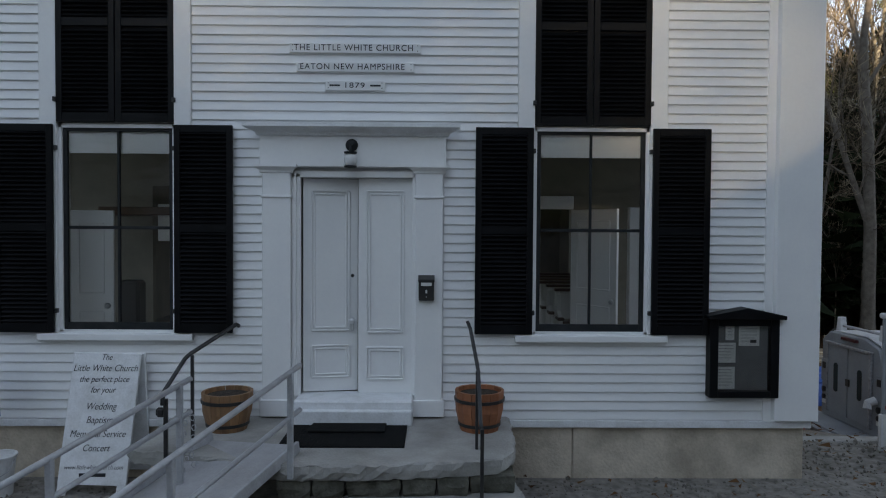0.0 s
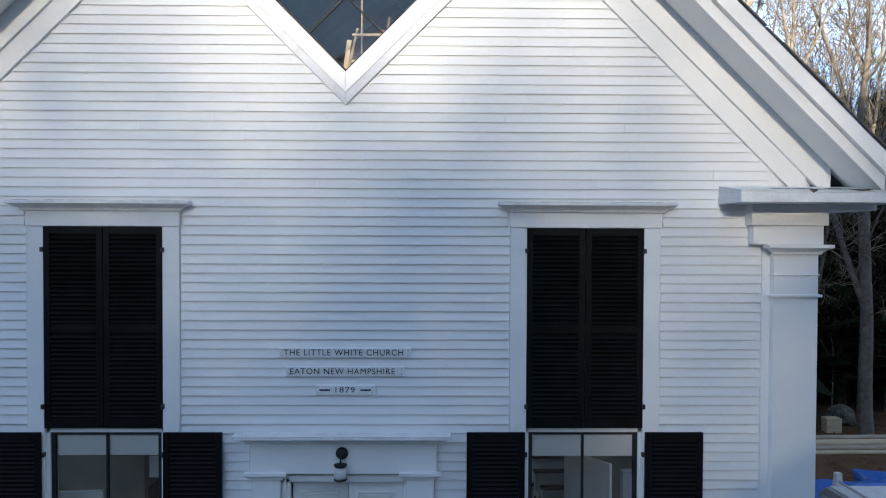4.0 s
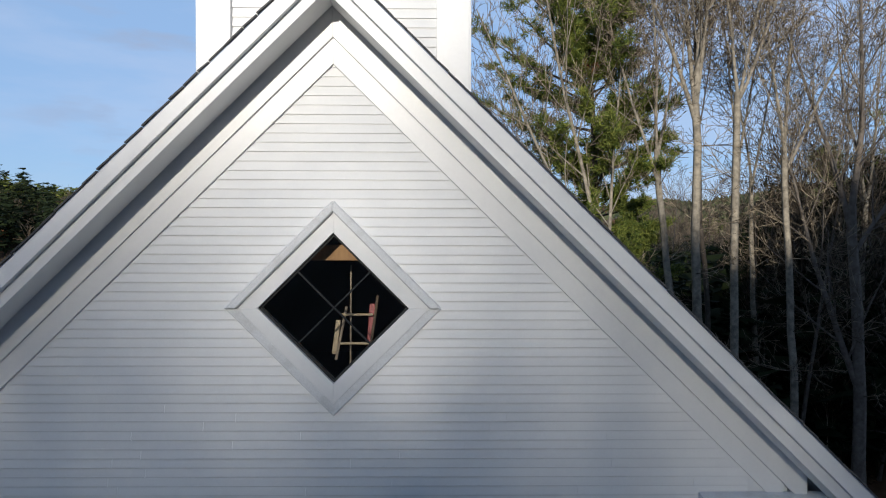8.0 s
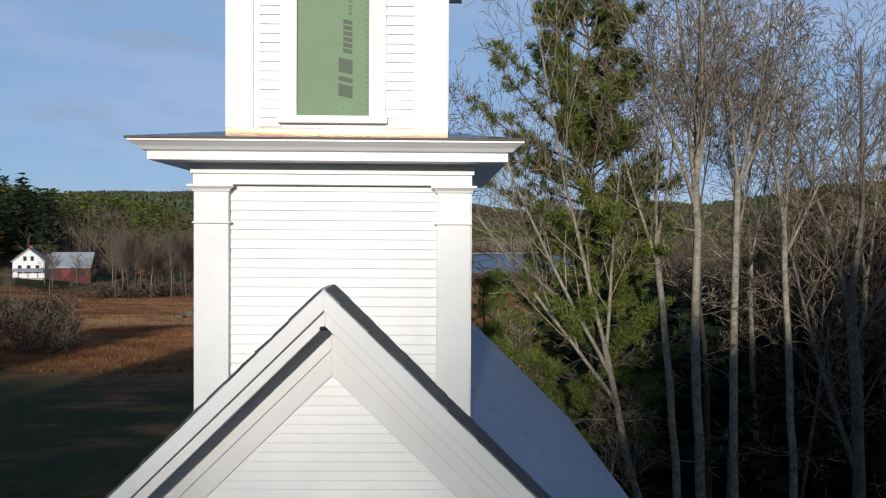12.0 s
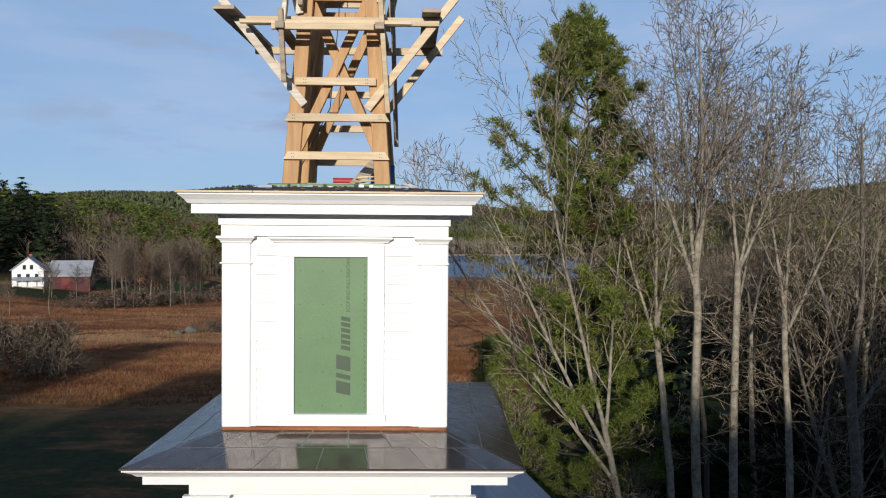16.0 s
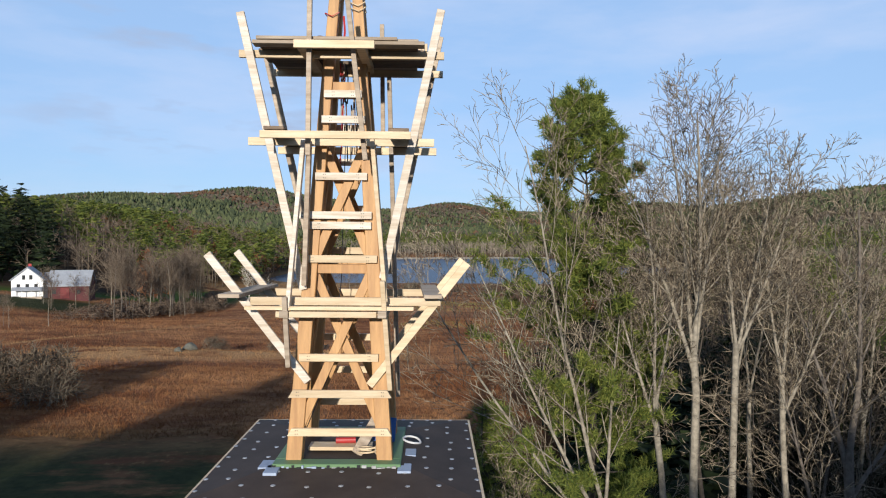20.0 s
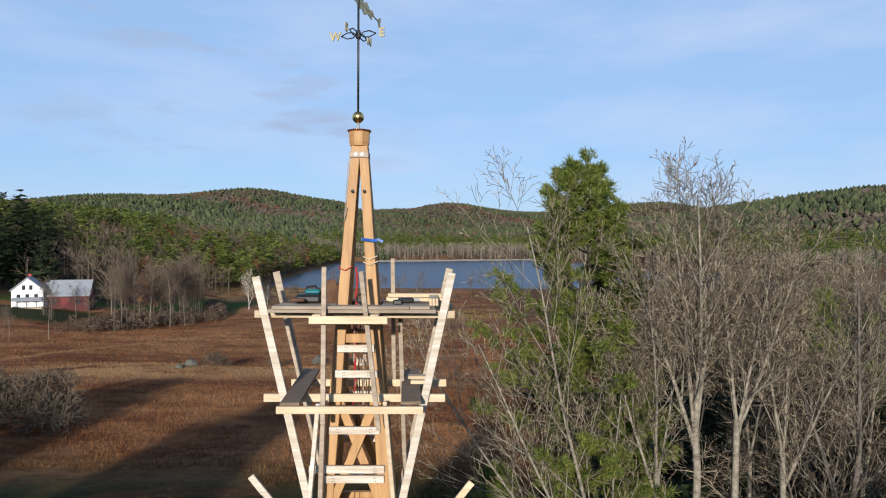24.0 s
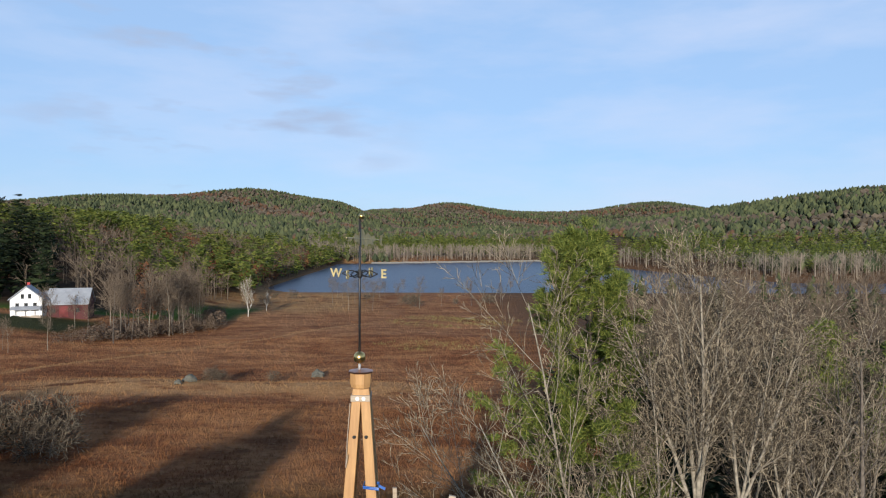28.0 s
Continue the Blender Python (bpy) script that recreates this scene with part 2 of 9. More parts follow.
# brown darkened for the shaded underside of the top platform
LUMBER_BROWN = mat("shaded_weathered_lumber", (0.20, 0.145, 0.10), (0.115, 0.08, 0.055), rough=0.85, scale=5, fine=40, bump=0.2, grain=(0.9, 9, 9), per_piece=0.15)
BRASS = mat("gold_leaf", (0.78, 0.56, 0.22), (0.66, 0.46, 0.17), rough=0.28, metal=1.0, scale=9, fine=60, bump=0.03)
VANE = mat("pale_weathered_gilding", (0.62, 0.50, 0.24), (0.40, 0.34, 0.19), rough=0.5, metal=0.45, scale=15, fine=60, bump=0.05)
IRON = mat("black_painted_iron", (0.012, 0.012, 0.014), (0.025, 0.024, 0.024), rough=0.45, scale=12, fine=70, bump=0.1)
STEEL = mat("dull_galvanised_rail", (0.42, 0.43, 0.45), (0.33, 0.335, 0.345), rough=0.5, metal=0.25, scale=10, fine=60, bump=0.06)
RUBBER = mat("black_rubber", (0.006, 0.0065, 0.007), (0.012, 0.012, 0.012), rough=0.85, scale=8, fine=90, bump=0.2, spec=0.12)
BLACK = mat("black_plastic", (0.014, 0.014, 0.015), (0.02, 0.02, 0.02), rough=0.4, scale=8, fine=60, bump=0.03)
INK = mat("dark_lettering", (0.02, 0.022, 0.028), (0.028, 0.03, 0.036), rough=0.6, bump=0.0)
BARREL = mat("oak_barrel_stave", (0.30, 0.155, 0.075), (0.20, 0.10, 0.05), rough=0.6, scale=2.0, fine=26, bump=0.15, grain=(9, 9, 1.0), per_piece=0.18)
TERRACOTTA = mat("orange_stained_stave", (0.33, 0.115, 0.05), (0.25, 0.085, 0.04), rough=0.6, scale=2.0, fine=26, bump=0.15, grain=(9, 9, 1.0), per_piece=0.14)
SOIL = mat("potting_soil", (0.025, 0.018, 0.013), (0.05, 0.036, 0.025), rough=1.0, scale=20, fine=90, bump=0.8)
PLASTIC_WHITE = mat("white_plastic", (0.62, 0.62, 0.62), (0.52, 0.52, 0.52), rough=0.45, scale=6, fine=40, bump=0.03)
BLUE = mat("blue_tarp", (0.03, 0.13, 0.42), (0.02, 0.09, 0.33), rough=0.4, scale=5, fine=40, bump=0.2)
RED = mat("red_paint", (0.42, 0.03, 0.03), (0.33, 0.025, 0.025), rough=0.45, scale=5, fine=50, bump=0.05)
TEAL = mat("teal_tool_plastic", (0.01, 0.16, 0.19), (0.01, 0.12, 0.15), rough=0.4, scale=8, fine=60, bump=0.03)
CANVAS = mat("brown_canvas", (0.15, 0.075, 0.04), (0.10, 0.05, 0.03), rough=0.9, scale=12, fine=80, bump=0.3)
TRUCK = mat("grey_truck_paint", (0.27, 0.29, 0.31), (0.23, 0.245, 0.265), rough=0.4, scale=2, fine=30, bump=0.02)
PAPER = mat("white_paper", (0.72, 0.72, 0.70), (0.65, 0.65, 0.63), rough=0.8, scale=6, fine=40, bump=0.02)
CORK = mat("grey_pinboard", (0.17, 0.175, 0.18), (0.14, 0.145, 0.15), rough=0.9, scale=6, fine=90, bump=0.2)
# plaster tone lowered so the rooms stay dim behind the glass
PLASTER = mat("dim_interior_plaster", (0.25, 0.225, 0.18), (0.19, 0.17, 0.135), rough=0.8, scale=2, fine=30, bump=0.05)
FLOORWOOD = mat("dark_floorboard", (0.10, 0.055, 0.03), (0.07, 0.035, 0.02), rough=0.4, scale=2, fine=30, bump=0.1, grain=(9, 1, 9))
BARK_PALE = mat("pale_grey_bark", (0.33, 0.29, 0.225), (0.15, 0.13, 0.10), rough=0.95, scale=5, fine=26, bump=0.7)
BIRCH = mat("white_birch_bark", (0.70, 0.66, 0.58), (0.50, 0.46, 0.40), rough=0.9, scale=5, fine=26, bump=0.4)
BARK_MID = mat("grey_brown_bark", (0.17, 0.145, 0.12), (0.10, 0.082, 0.066), rough=0.95, scale=5, fine=26, bump=0.7)
BARK_DARK = mat("dark_bark", (0.085, 0.07, 0.055), (0.05, 0.04, 0.032), rough=0.95, scale=5, fine=26, bump=0.7)
TWIG = foliage_mat("bare_twig", [(0.026, 0.020, 0.014), (0.065, 0.050, 0.036), (0.25, 0.205, 0.145), (0.44, 0.37, 0.265)], 0.9, 0.0)
TWIG_FAR = foliage_mat("far_bare_twig", [(0.06, 0.044, 0.032), (0.13, 0.098, 0.07), (0.25, 0.197, 0.143)], 0.9, 0.0)
NEEDLE = foliage_mat("pine_needle", [(0.036, 0.06, 0.016), (0.10, 0.14, 0.032), (0.22, 0.25, 0.055), (0.36, 0.36, 0.09)], 0.6, 0.35)
# far pine greens raised towards yellow, with sunlight put into the colour
NEEDLE_FAR = foliage_mat("sunlit_far_pine", [(0.028, 0.044, 0.014), (0.085, 0.115, 0.026), (0.18, 0.205, 0.042), (0.27, 0.27, 0.065)], 0.8, 0.3)
NEEDLE_DARK = foliage_mat("far_conifer", [(0.022, 0.034, 0.018), (0.045, 0.06, 0.027), (0.08, 0.092, 0.038), (0.13, 0.125, 0.05)], 0.8, 0.2)
# hill colours lightened for the haze over the distance
HILL_PINE = foliage_mat("distant_pine", [(0.024, 0.035, 0.020), (0.049, 0.062, 0.032), (0.089, 0.103, 0.046), (0.135, 0.135, 0.061)], 0.9, 0.1)
HILL_BARE = foliage_mat("distant_bare_wood", [(0.061, 0.049, 0.035), (0.105, 0.084, 0.061), (0.155, 0.124, 0.092)], 0.9, 0.1)
HILL_OAK = foliage_mat("distant_oak", [(0.068, 0.041, 0.027), (0.121, 0.068, 0.041), (0.162, 0.101, 0.061)], 0.9, 0.1)
PALE_STEM = foliage_mat("pale_lakeside_stem", [(0.13, 0.105, 0.08), (0.21, 0.175, 0.137), (0.33, 0.28, 0.225)], 0.9, 0.0)
# darker copy of bare_twig; shade between the east trees is in its colour
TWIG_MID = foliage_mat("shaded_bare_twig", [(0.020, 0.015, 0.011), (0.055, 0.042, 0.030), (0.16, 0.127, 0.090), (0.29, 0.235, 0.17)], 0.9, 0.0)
# needles kept near black, with the deep shade of the woods in the colour
UNDER = foliage_mat("shaded_hemlock_needle", [(0.008, 0.014, 0.006), (0.016, 0.026, 0.010), (0.03, 0.042, 0.014)], 1.0, 0.0)
SEDGE = foliage_mat("yellow_sedge", [(0.15, 0.12, 0.04), (0.24, 0.20, 0.07), (0.32, 0.28, 0.11)], 0.9, 0.2)
RUSSET = foliage_mat("russet_oak_leaf", [(0.09, 0.036, 0.019), (0.17, 0.070, 0.032), (0.25, 0.125, 0.052)], 0.8, 0.25)
BUSH = foliage_mat("grey_brown_brush", [(0.095, 0.066, 0.048), (0.145, 0.105, 0.076), (0.20, 0.15, 0.108)], 0.9, 0.1)
LITTER = foliage_mat("leaf_litter", [(0.09, 0.04, 0.02), (0.15, 0.075, 0.035), (0.20, 0.12, 0.06)], 0.9, 0.2)

# ---- builders ----
def mesh_ob(name, bm, material, smooth=False):
    me = bpy.data.meshes.new(name)
    bm.normal_update()
    bm.to_mesh(me)
    bm.free()
    if material:
        me.materials.append(material)
    if smooth:
        me.polygons.foreach_set("use_smooth", [True] * len(me.polygons))
    return new(name, me)


def part(name, bm, material, parent, label="", smooth=False):
    ob = mesh_ob(name, bm, material, smooth)
    ob.parent = parent
    if parent is not None and parent.location.length + abs(parent.rotation_euler.z) > 0:
        ob.matrix_parent_inverse = parent.matrix_basis.inverted()
    return tagged(ob, label)


def islands(bm):
    """The loose pieces of a bmesh, each as one of its own."""
    left, out = set(bm.verts), []
    for v in bm.verts[:]:
        if v not in left:
            continue
        left.discard(v)
        group, todo = [v], [v]
        while todo:
            for e in todo.pop().link_edges:
                for w in e.verts:
                    if w in left:
                        left.discard(w)
                        group.append(w)
                        todo.append(w)
        own = bmesh.new()
        twin = {w: own.verts.new(w.co) for w in group}
        for f in {f for w in group for f in w.link_faces}:
            own.faces.new([twin[w] for w in f.verts])
        out.append(own)
    bm.free()
    return out


def part_with_pieces(name, piece, bm, material, parent, label=""):
    """The first loose piece is the part, the others are its own parts."""
    first, *rest = islands(bm)
    ob = part(name, first, material, parent, label)
    for own in rest:
        part(piece, own, material, ob)
    return ob


def thing(name, at, label, category, group="", kind=""):
    ob = new(name)
    ob.location = at
    return tagged(ob, label, category, group, kind)


def box(x0, y0, z0, x1, y1, z1, bm=None, bevel=0.0):
    own = bmesh.new()
    bmesh.ops.create_cube(own, size=1.0, matrix=Matrix.Translation(((x0 + x1) / 2, (y0 + y1) / 2, (z0 + z1) / 2)) @ Matrix.Diagonal((abs(x1 - x0), abs(y1 - y0), abs(z1 - z0), 1)))
    if bevel:
        bmesh.ops.bevel(own, geom=own.edges[:], offset=bevel, segments=1, affect="EDGES")
    return merge(bm, own)


def merge(bm, own):
    if bm is None:
        return own
    me = bpy.data.meshes.new("join")
    own.to_mesh(me)
    own.free()
    bm.from_mesh(me)
    bpy.data.meshes.remove(me)
    return bm


def beam(a, b, w, d, bm=None, side=(0, 1, 0), bevel=0.004, taper=1.0):
    """A squared bar from a to b: w across, d along side (roughly)."""
    a, b = Vector(a), Vector(b)
    axis = (b - a).normalized()
    v = Vector(side)
    u = axis.cross(v)
    if u.length < 1e-4:
        v = Vector((1, 0, 0))
        u = axis.cross(v)
    u.normalize()
    v = u.cross(axis).normalized()
    own = bmesh.new()
    rings = []
    for p, s in ((a, 1.0), (b, taper)):
        rings.append([own.verts.new(p + u * (i * w * s / 2) + v * (j * d * s / 2)) for i, j in ((-1, -1), (1, -1), (1, 1), (-1, 1))])
    for k in range(4):
        own.faces.new((rings[0][k], rings[0][(k + 1) % 4], rings[1][(k + 1) % 4], rings[1][k]))
    own.faces.new(rings[0][::-1])
    own.faces.new(rings[1])
    bmesh.ops.recalc_face_normals(own, faces=own.faces[:])
    if bevel:
        bmesh.ops.bevel(own, geom=own.edges[:], offset=min(bevel, w / 4, d / 4), segments=1, affect="EDGES")
    return merge(bm, own)


def prism(poly, y0, y1, bm=None, axis="y", bevel=0.0):
    """A polygon of (x, z) pushed from y0 to y1 (axis 'x': (y, z) pushed along x; 'z': (x, y) pushed up)."""
    own = bmesh.new()
    put = {"y": lambda p, q: (p[0], q, p[1]), "x": lambda p, q: (q, p[0], p[1]), "z": lambda p, q: (p[0], p[1], q)}[axis]
    lo, hi = [own.verts.new(put(p, y0)) for p in poly], [own.verts.new(put(p, y1)) for p in poly]
    own.faces.new(lo)
    own.faces.new(hi[::-1])
    for i in range(len(poly)):
        j = (i + 1) % len(poly)
        own.faces.new((lo[i], lo[j], hi[j], hi[i]))
    bmesh.ops.recalc_face_normals(own, faces=own.faces[:])
    if bevel:
        bmesh.ops.bevel(own, geom=own.edges[:], offset=bevel, segments=1, affect="EDGES")
    return merge(bm, own)


def lathe(profile, at=(0, 0, 0), n=24, bm=None):
    """Turns (radius, z) pairs about the z axis."""
    own = bmesh.new()
    rings = []
    for r, z in profile:
        rings.append([own.verts.new((at[0] + r * math.cos(2 * math.pi * k / n), at[1] + r * math.sin(2 * math.pi * k / n), at[2] + z)) for k in range(n)])
    for a, b in zip(rings, rings[1:]):
        for k in range(n):
            own.faces.new((a[k], a[(k + 1) % n], b[(k + 1) % n], b[k]))
    own.faces.new(rings[0][::-1])
    own.faces.new(rings[-1])
    bmesh.ops.remove_doubles(own, verts=own.verts[:], dist=1e-5)
    return merge(bm, own)


def tube(points, r, bm=None, n=8):
    own = bmesh.new()
    pts = [Vector(p) for p in points]
    rings = []
    for i, p in enumerate(pts):
        d = (pts[min(i + 1, len(pts) - 1)] - pts[max(i - 1, 0)]).normalized()
        u = d.cross(Vector((0.31, 0.17, 0.93)) if abs(d.z) < 0.9 else Vector((1, 0, 0))).normalized()
        v = d.cross(u)
        rr = r[i] if isinstance(r, (list, tuple)) else r
        rings.append([own.verts.new(p + (u * math.cos(2 * math.pi * k / n) + v * math.sin(2 * math.pi * k / n)) * rr) for k in range(n)])
    for a, b in zip(rings, rings[1:]):
        for k in range(n):
            own.faces.new((a[k], a[(k + 1) % n], b[(k + 1) % n], b[k]))
    own.faces.new(rings[0][::-1])
    own.faces.new(rings[-1])
    return merge(bm, own)


def moulding(x0, x1, z0, z1, out, y0=0.0, bm=None, ends=True):
    """A crown moulding along x that steps out towards the camera as it rises: a cyma of five flats with returns."""
    h = z1 - z0
    prof = [(0.0, 0.0), (0.22, 0.08), (0.30, 0.30), (0.62, 0.52), (0.90, 0.66), (1.0, 0.70), (1.0, 1.0)]
    own = bmesh.new()
    rings = []
    for f, g in prof:
        e = out * f if ends else 0.0
        rings.append([own.verts.new((x, y, z0 + h * g)) for x, y in ((x0 - e, y0), (x0 - e, y0 - out * f - 0.01), (x1 + e, y0 - out * f - 0.01), (x1 + e, y0))])
    for a, b in zip(rings, rings[1:]):
        for k in range(3):
            own.faces.new((a[k], a[k + 1], b[k + 1], b[k]))
        own.faces.new((a[3], a[0], b[0], b[3]))
    own.faces.new(rings[0][::-1])
    own.faces.new(rings[-1])
    bmesh.ops.recalc_face_normals(own, faces=own.faces[:])
    return merge(bm, own)


def words(name, text, size, at, parent, material, rot=(90, 0, 0), shear=0.0, extrude=0.002, align="CENTER", space=1.0, offset=0.0, width=1.0):
    cu = bpy.data.curves.new(name, "FONT")
    cu.body, cu.size, cu.extrude, cu.align_x, cu.align_y, cu.shear, cu.space_character, cu.offset = text, size, extrude, align, "CENTER", shear, space, offset
    ob = new(name, cu)
    dg = bpy.context.evaluated_depsgraph_get()
    me = bpy.data.meshes.new_from_object(ob.evaluated_get(dg))
    bpy.data.objects.remove(ob)
    me.materials.clear()
    me.materials.append(material)
    lo = new(name, me)
    m = pose(*at, *rot) @ Matrix.Diagonal((width, 1, 1, 1))
    me.transform(m)
    lo.parent = parent
    if parent is not None:
        lo.matrix_parent_inverse = parent.matrix_basis.inverted()
    return lo


def board_mesh(name, w, thick_low, thick_high, material):
    """One clapboard of length 1 along x: a wedge, thick at its lower edge."""
    bm = prism([(0.0, 0.0), (-0.007, 0.0), (-0.007, 0.009), (-thick_low, 0.010), (-thick_low, 0.016), (-thick_high, w + 0.012), (0.0, w + 0.012)], 0, 1, axis="x")
    me = bpy.data.meshes.new(name)
    bmesh.ops.recalc_face_normals(bm, faces=bm.faces[:])
    bm.to_mesh(me)
    bm.free()
    me.materials.append(material)
    return me


def clapboards(parent, mesh, y, z0, z1, step, spans):
    """Rows of boards over a wall; spans(z) gives the stretches of x that a row covers."""
    rng = random.Random(int(z0 * 100) + 5)
    z = z0
    while z < z1:
        for a, b in spans(z):
            cuts = [a]
            while b - cuts[-1] > 3.4:
                cuts.append(cuts[-1] + rng.uniform(1.6, 3.0))
            cuts.append(b)
            for c, d in zip(cuts, cuts[1:]):
                if d - c < 0.03:
                    continue
                ob = new("clapboard", mesh)
                ob.location, ob.scale = (c + 0.0008, y - rng.uniform(0, 0.0015), z + rng.uniform(-0.0015, 0.0015)), (d - c - 0.0016, 1, 1)
                ob.rotation_euler = (0, rng.uniform(-0.0006, 0.0006), 0)
                ob.parent = parent
                ob.matrix_parent_inverse = parent.matrix_basis.inverted()
        z += step


def cut(spans, a, b):
    """Takes the stretch a to b out of a list of stretches."""
    out = []
    for s, e in spans:
        if b <= s or a >= e:
            out.append((s, e))
        else:
            if a > s:
                out.append((s, a))
            if b < e:
                out.append((b, e))
    return out

# ---- the church ----
HALF, APEX, SLOPE, BACK = 4.46, 10.74, 0.98, 13.5
church = thing("church", (0, 6.5, 0), "small white clapboard church with black shutters, square tower under repair", "church")
WX, WOP, WCAS = 2.29, 0.56, 0.72            # window centre, half opening, half casing
DIA_Z, DIA_IN, DIA_OUT = 7.57, 0.73, 1.045  # the diamond window

# front wall with its openings, 0.16 m thick
wb = bmesh.new()
YA, YB = 0.0, 0.16
for x0, x1 in ((-HALF, -WX - WOP), (-WX + WOP, -0.52), (0.60, WX - WOP), (WX + WOP, HALF)):
    box(x0, YA, 0.53, x1, YB, 5.6, wb)
for s in (-1, 1):
    box(s * WX - WOP, YA, 0.53, s * WX + WOP, YB, 1.45, wb)
    box(s * WX - WOP, YA, 3.44, s * WX + WOP, YB, 5.6, wb)
box(-0.52, YA, 2.95, 0.60, YB, 5.6, wb)
box(-0.52, YA, 0.53, 0.60, YB, 0.80, wb)
top = APEX - 0.32
for s in (-1, 1):
    prism([(0, 5.6), (s * HALF, 5.6), (s * HALF, top - SLOPE * HALF), (0, top), (0, DIA_Z + DIA_IN), (s * DIA_IN, DIA_Z), (0, DIA_Z - DIA_IN)], YA, YB, wb)
wall_front = part("front_wall", wb, PAINT, church, "white clapboard gable wall")
sb = bmesh.new()
# openings in the unseen side walls, added to let light into the rooms
UNSEEN_SIDE_OPENINGS = ((0.30, 2.2), (3.6, 4.7), (6.6, 7.7), (9.6, 10.7))
for x0, x1 in ((-HALF, -HALF + 0.16), (HALF - 0.16, HALF)):
    y = YB
    for a, b in UNSEEN_SIDE_OPENINGS:
        box(x0, y, 0.53, x1, a, 5.7, sb)
        box(x0, a, 0.53, x1, b, 1.25, sb)
        box(x0, a, 4.10, x1, b, 5.7, sb)
        y = b
    box(x0, y, 0.53, x1, BACK, 5.7, sb)
box(-HALF, BACK - 0.16, 0.53, HALF, BACK, 5.7, sb)
prism([(-HALF, 5.7), (HALF, 5.7), (0, top)], BACK - 0.16, BACK, sb)
part("side_wall", sb, PAINT, church, "white side and rear walls")

fb = bmesh.new()
for x0, x1 in ((-4.43, -1.6), (-1.6, 1.53), (1.53, 2.14), (2.14, 4.43)):
    box(x0 + 0.004, 0.012 + 0.01 * ((x0 * 7) % 1), -0.8, x1 - 0.004, 0.45, 0.53, fb, 0.012)
box(-4.42, 0.45, -0.8, -4.0, BACK, 0.53, fb)
box(4.0, 0.45, -0.8, 4.42, BACK, 0.53, fb)
for own in islands(fb):
    part("foundation_block", own, FOUNDATION, church, "stained cement-faced foundation stone")
part("water_table", box(-4.47, -0.035, 0.515, 4.47, 0.02, 0.585, bevel=0.006), PAINT_OLD, church)

# corner pilasters with their caps, blocks and eave returns
for s in (-1, 1):
    pb = box(s * 3.99, -0.03, 0.585, s * 4.48, 0.12, 5.2, None, 0.004)
    box(s * 4.07, -0.10, 0.60, s * 4.50, 0.35, 5.13, pb, 0.006)
    box(s * 4.04, -0.125, 4.72, s * 4.53, 0.30, 4.745, pb, 0.004)
    box(s * 4.06, -0.11, 4.925, s * 4.51, 0.30, 4.94, pb, 0.003)
    part("corner_pilaster", pb, TRIM, church)
    cb = moulding(min(s * 4.07, s * 4.49), max(s * 4.07, s * 4.49), 5.12, 5.22, 0.10, -0.10)
    part("pilaster_cap", cb, TRIM, church)
    bb = box(s * 3.86, -0.13, 5.22, s * 4.53, 0.40, 5.40, None, 0.005)
    box(s * 3.83, -0.16, 5.40, s * 4.56, 0.40, 5.60, bb, 0.005)
    part("frieze_block", bb, TRIM, church)
    rb = box(s * 3.57, -0.50, 5.60, s * 5.10, 0.0, 5.69, None, 0.005)
    prism([(-0.50, 5.69), (-0.505, 5.715), (-0.03, 5.775), (-0.03, 5.69)], min(s * 3.57, s * 5.08), max(s * 3.57, s * 5.08), rb, "x")
    ret = part("eave_return", rb, PAINT_OLD, church, "eave return with peeling paint")
    # torn strips of bare wood along the weathered top and its front edge
    rng = random.Random(40 + s)
    x = 3.86
    while x < 5.0:
        w = rng.uniform(0.06, 0.24)
        y1 = -0.47 + rng.uniform(0.02, 0.16)
        edge = [(x + w * i / 4, -0.508 + rng.uniform(0, 0.012)) for i in range(5)] + [(x + w * i / 4, y1 + rng.uniform(-0.03, 0.03)) for i in (4, 3, 2, 1, 0)]
        fl = bmesh.new()
        loop = [fl.verts.new((s * px, py, 5.718 + max(0.0, py + 0.505) * 0.1263)) for px, py in edge]
        fl.faces.new(loop if s > 0 else loop[::-1])
        part("bare_wood_patch", fl, PEELED, ret, "grey bare wood where the paint has peeled")
        if rng.random() < 0.6:
            h = rng.uniform(0.010, 0.035)
            part("bare_wood_patch", prism([(s * x, 5.718), (s * (x + w * 0.5), 5.718 - h), (s * (x + w * 0.8), 5.712 - h * 0.4), (s * (x + w), 5.718)], -0.5085, -0.5005), PEELED, ret, "grey bare wood where the paint has peeled")
        x += w + rng.uniform(-0.02, 0.03)
    eb = box(s * 4.48, 0.0, 5.55, s * 5.12, BACK, 5.68, None, 0.006)
    part("eave_soffit", eb, TRIM, church)


def rake(z_hi, z_lo, y0, y1, x_end, material, name, bevel=0.004):
    for s in (-1, 1):
        part(name, prism([(0.0, z_hi), (s * x_end, z_hi - SLOPE * x_end), (s * x_end, z_lo - SLOPE * x_end), (0.0, z_lo)], y0, y1, None, "y", bevel), material, church)


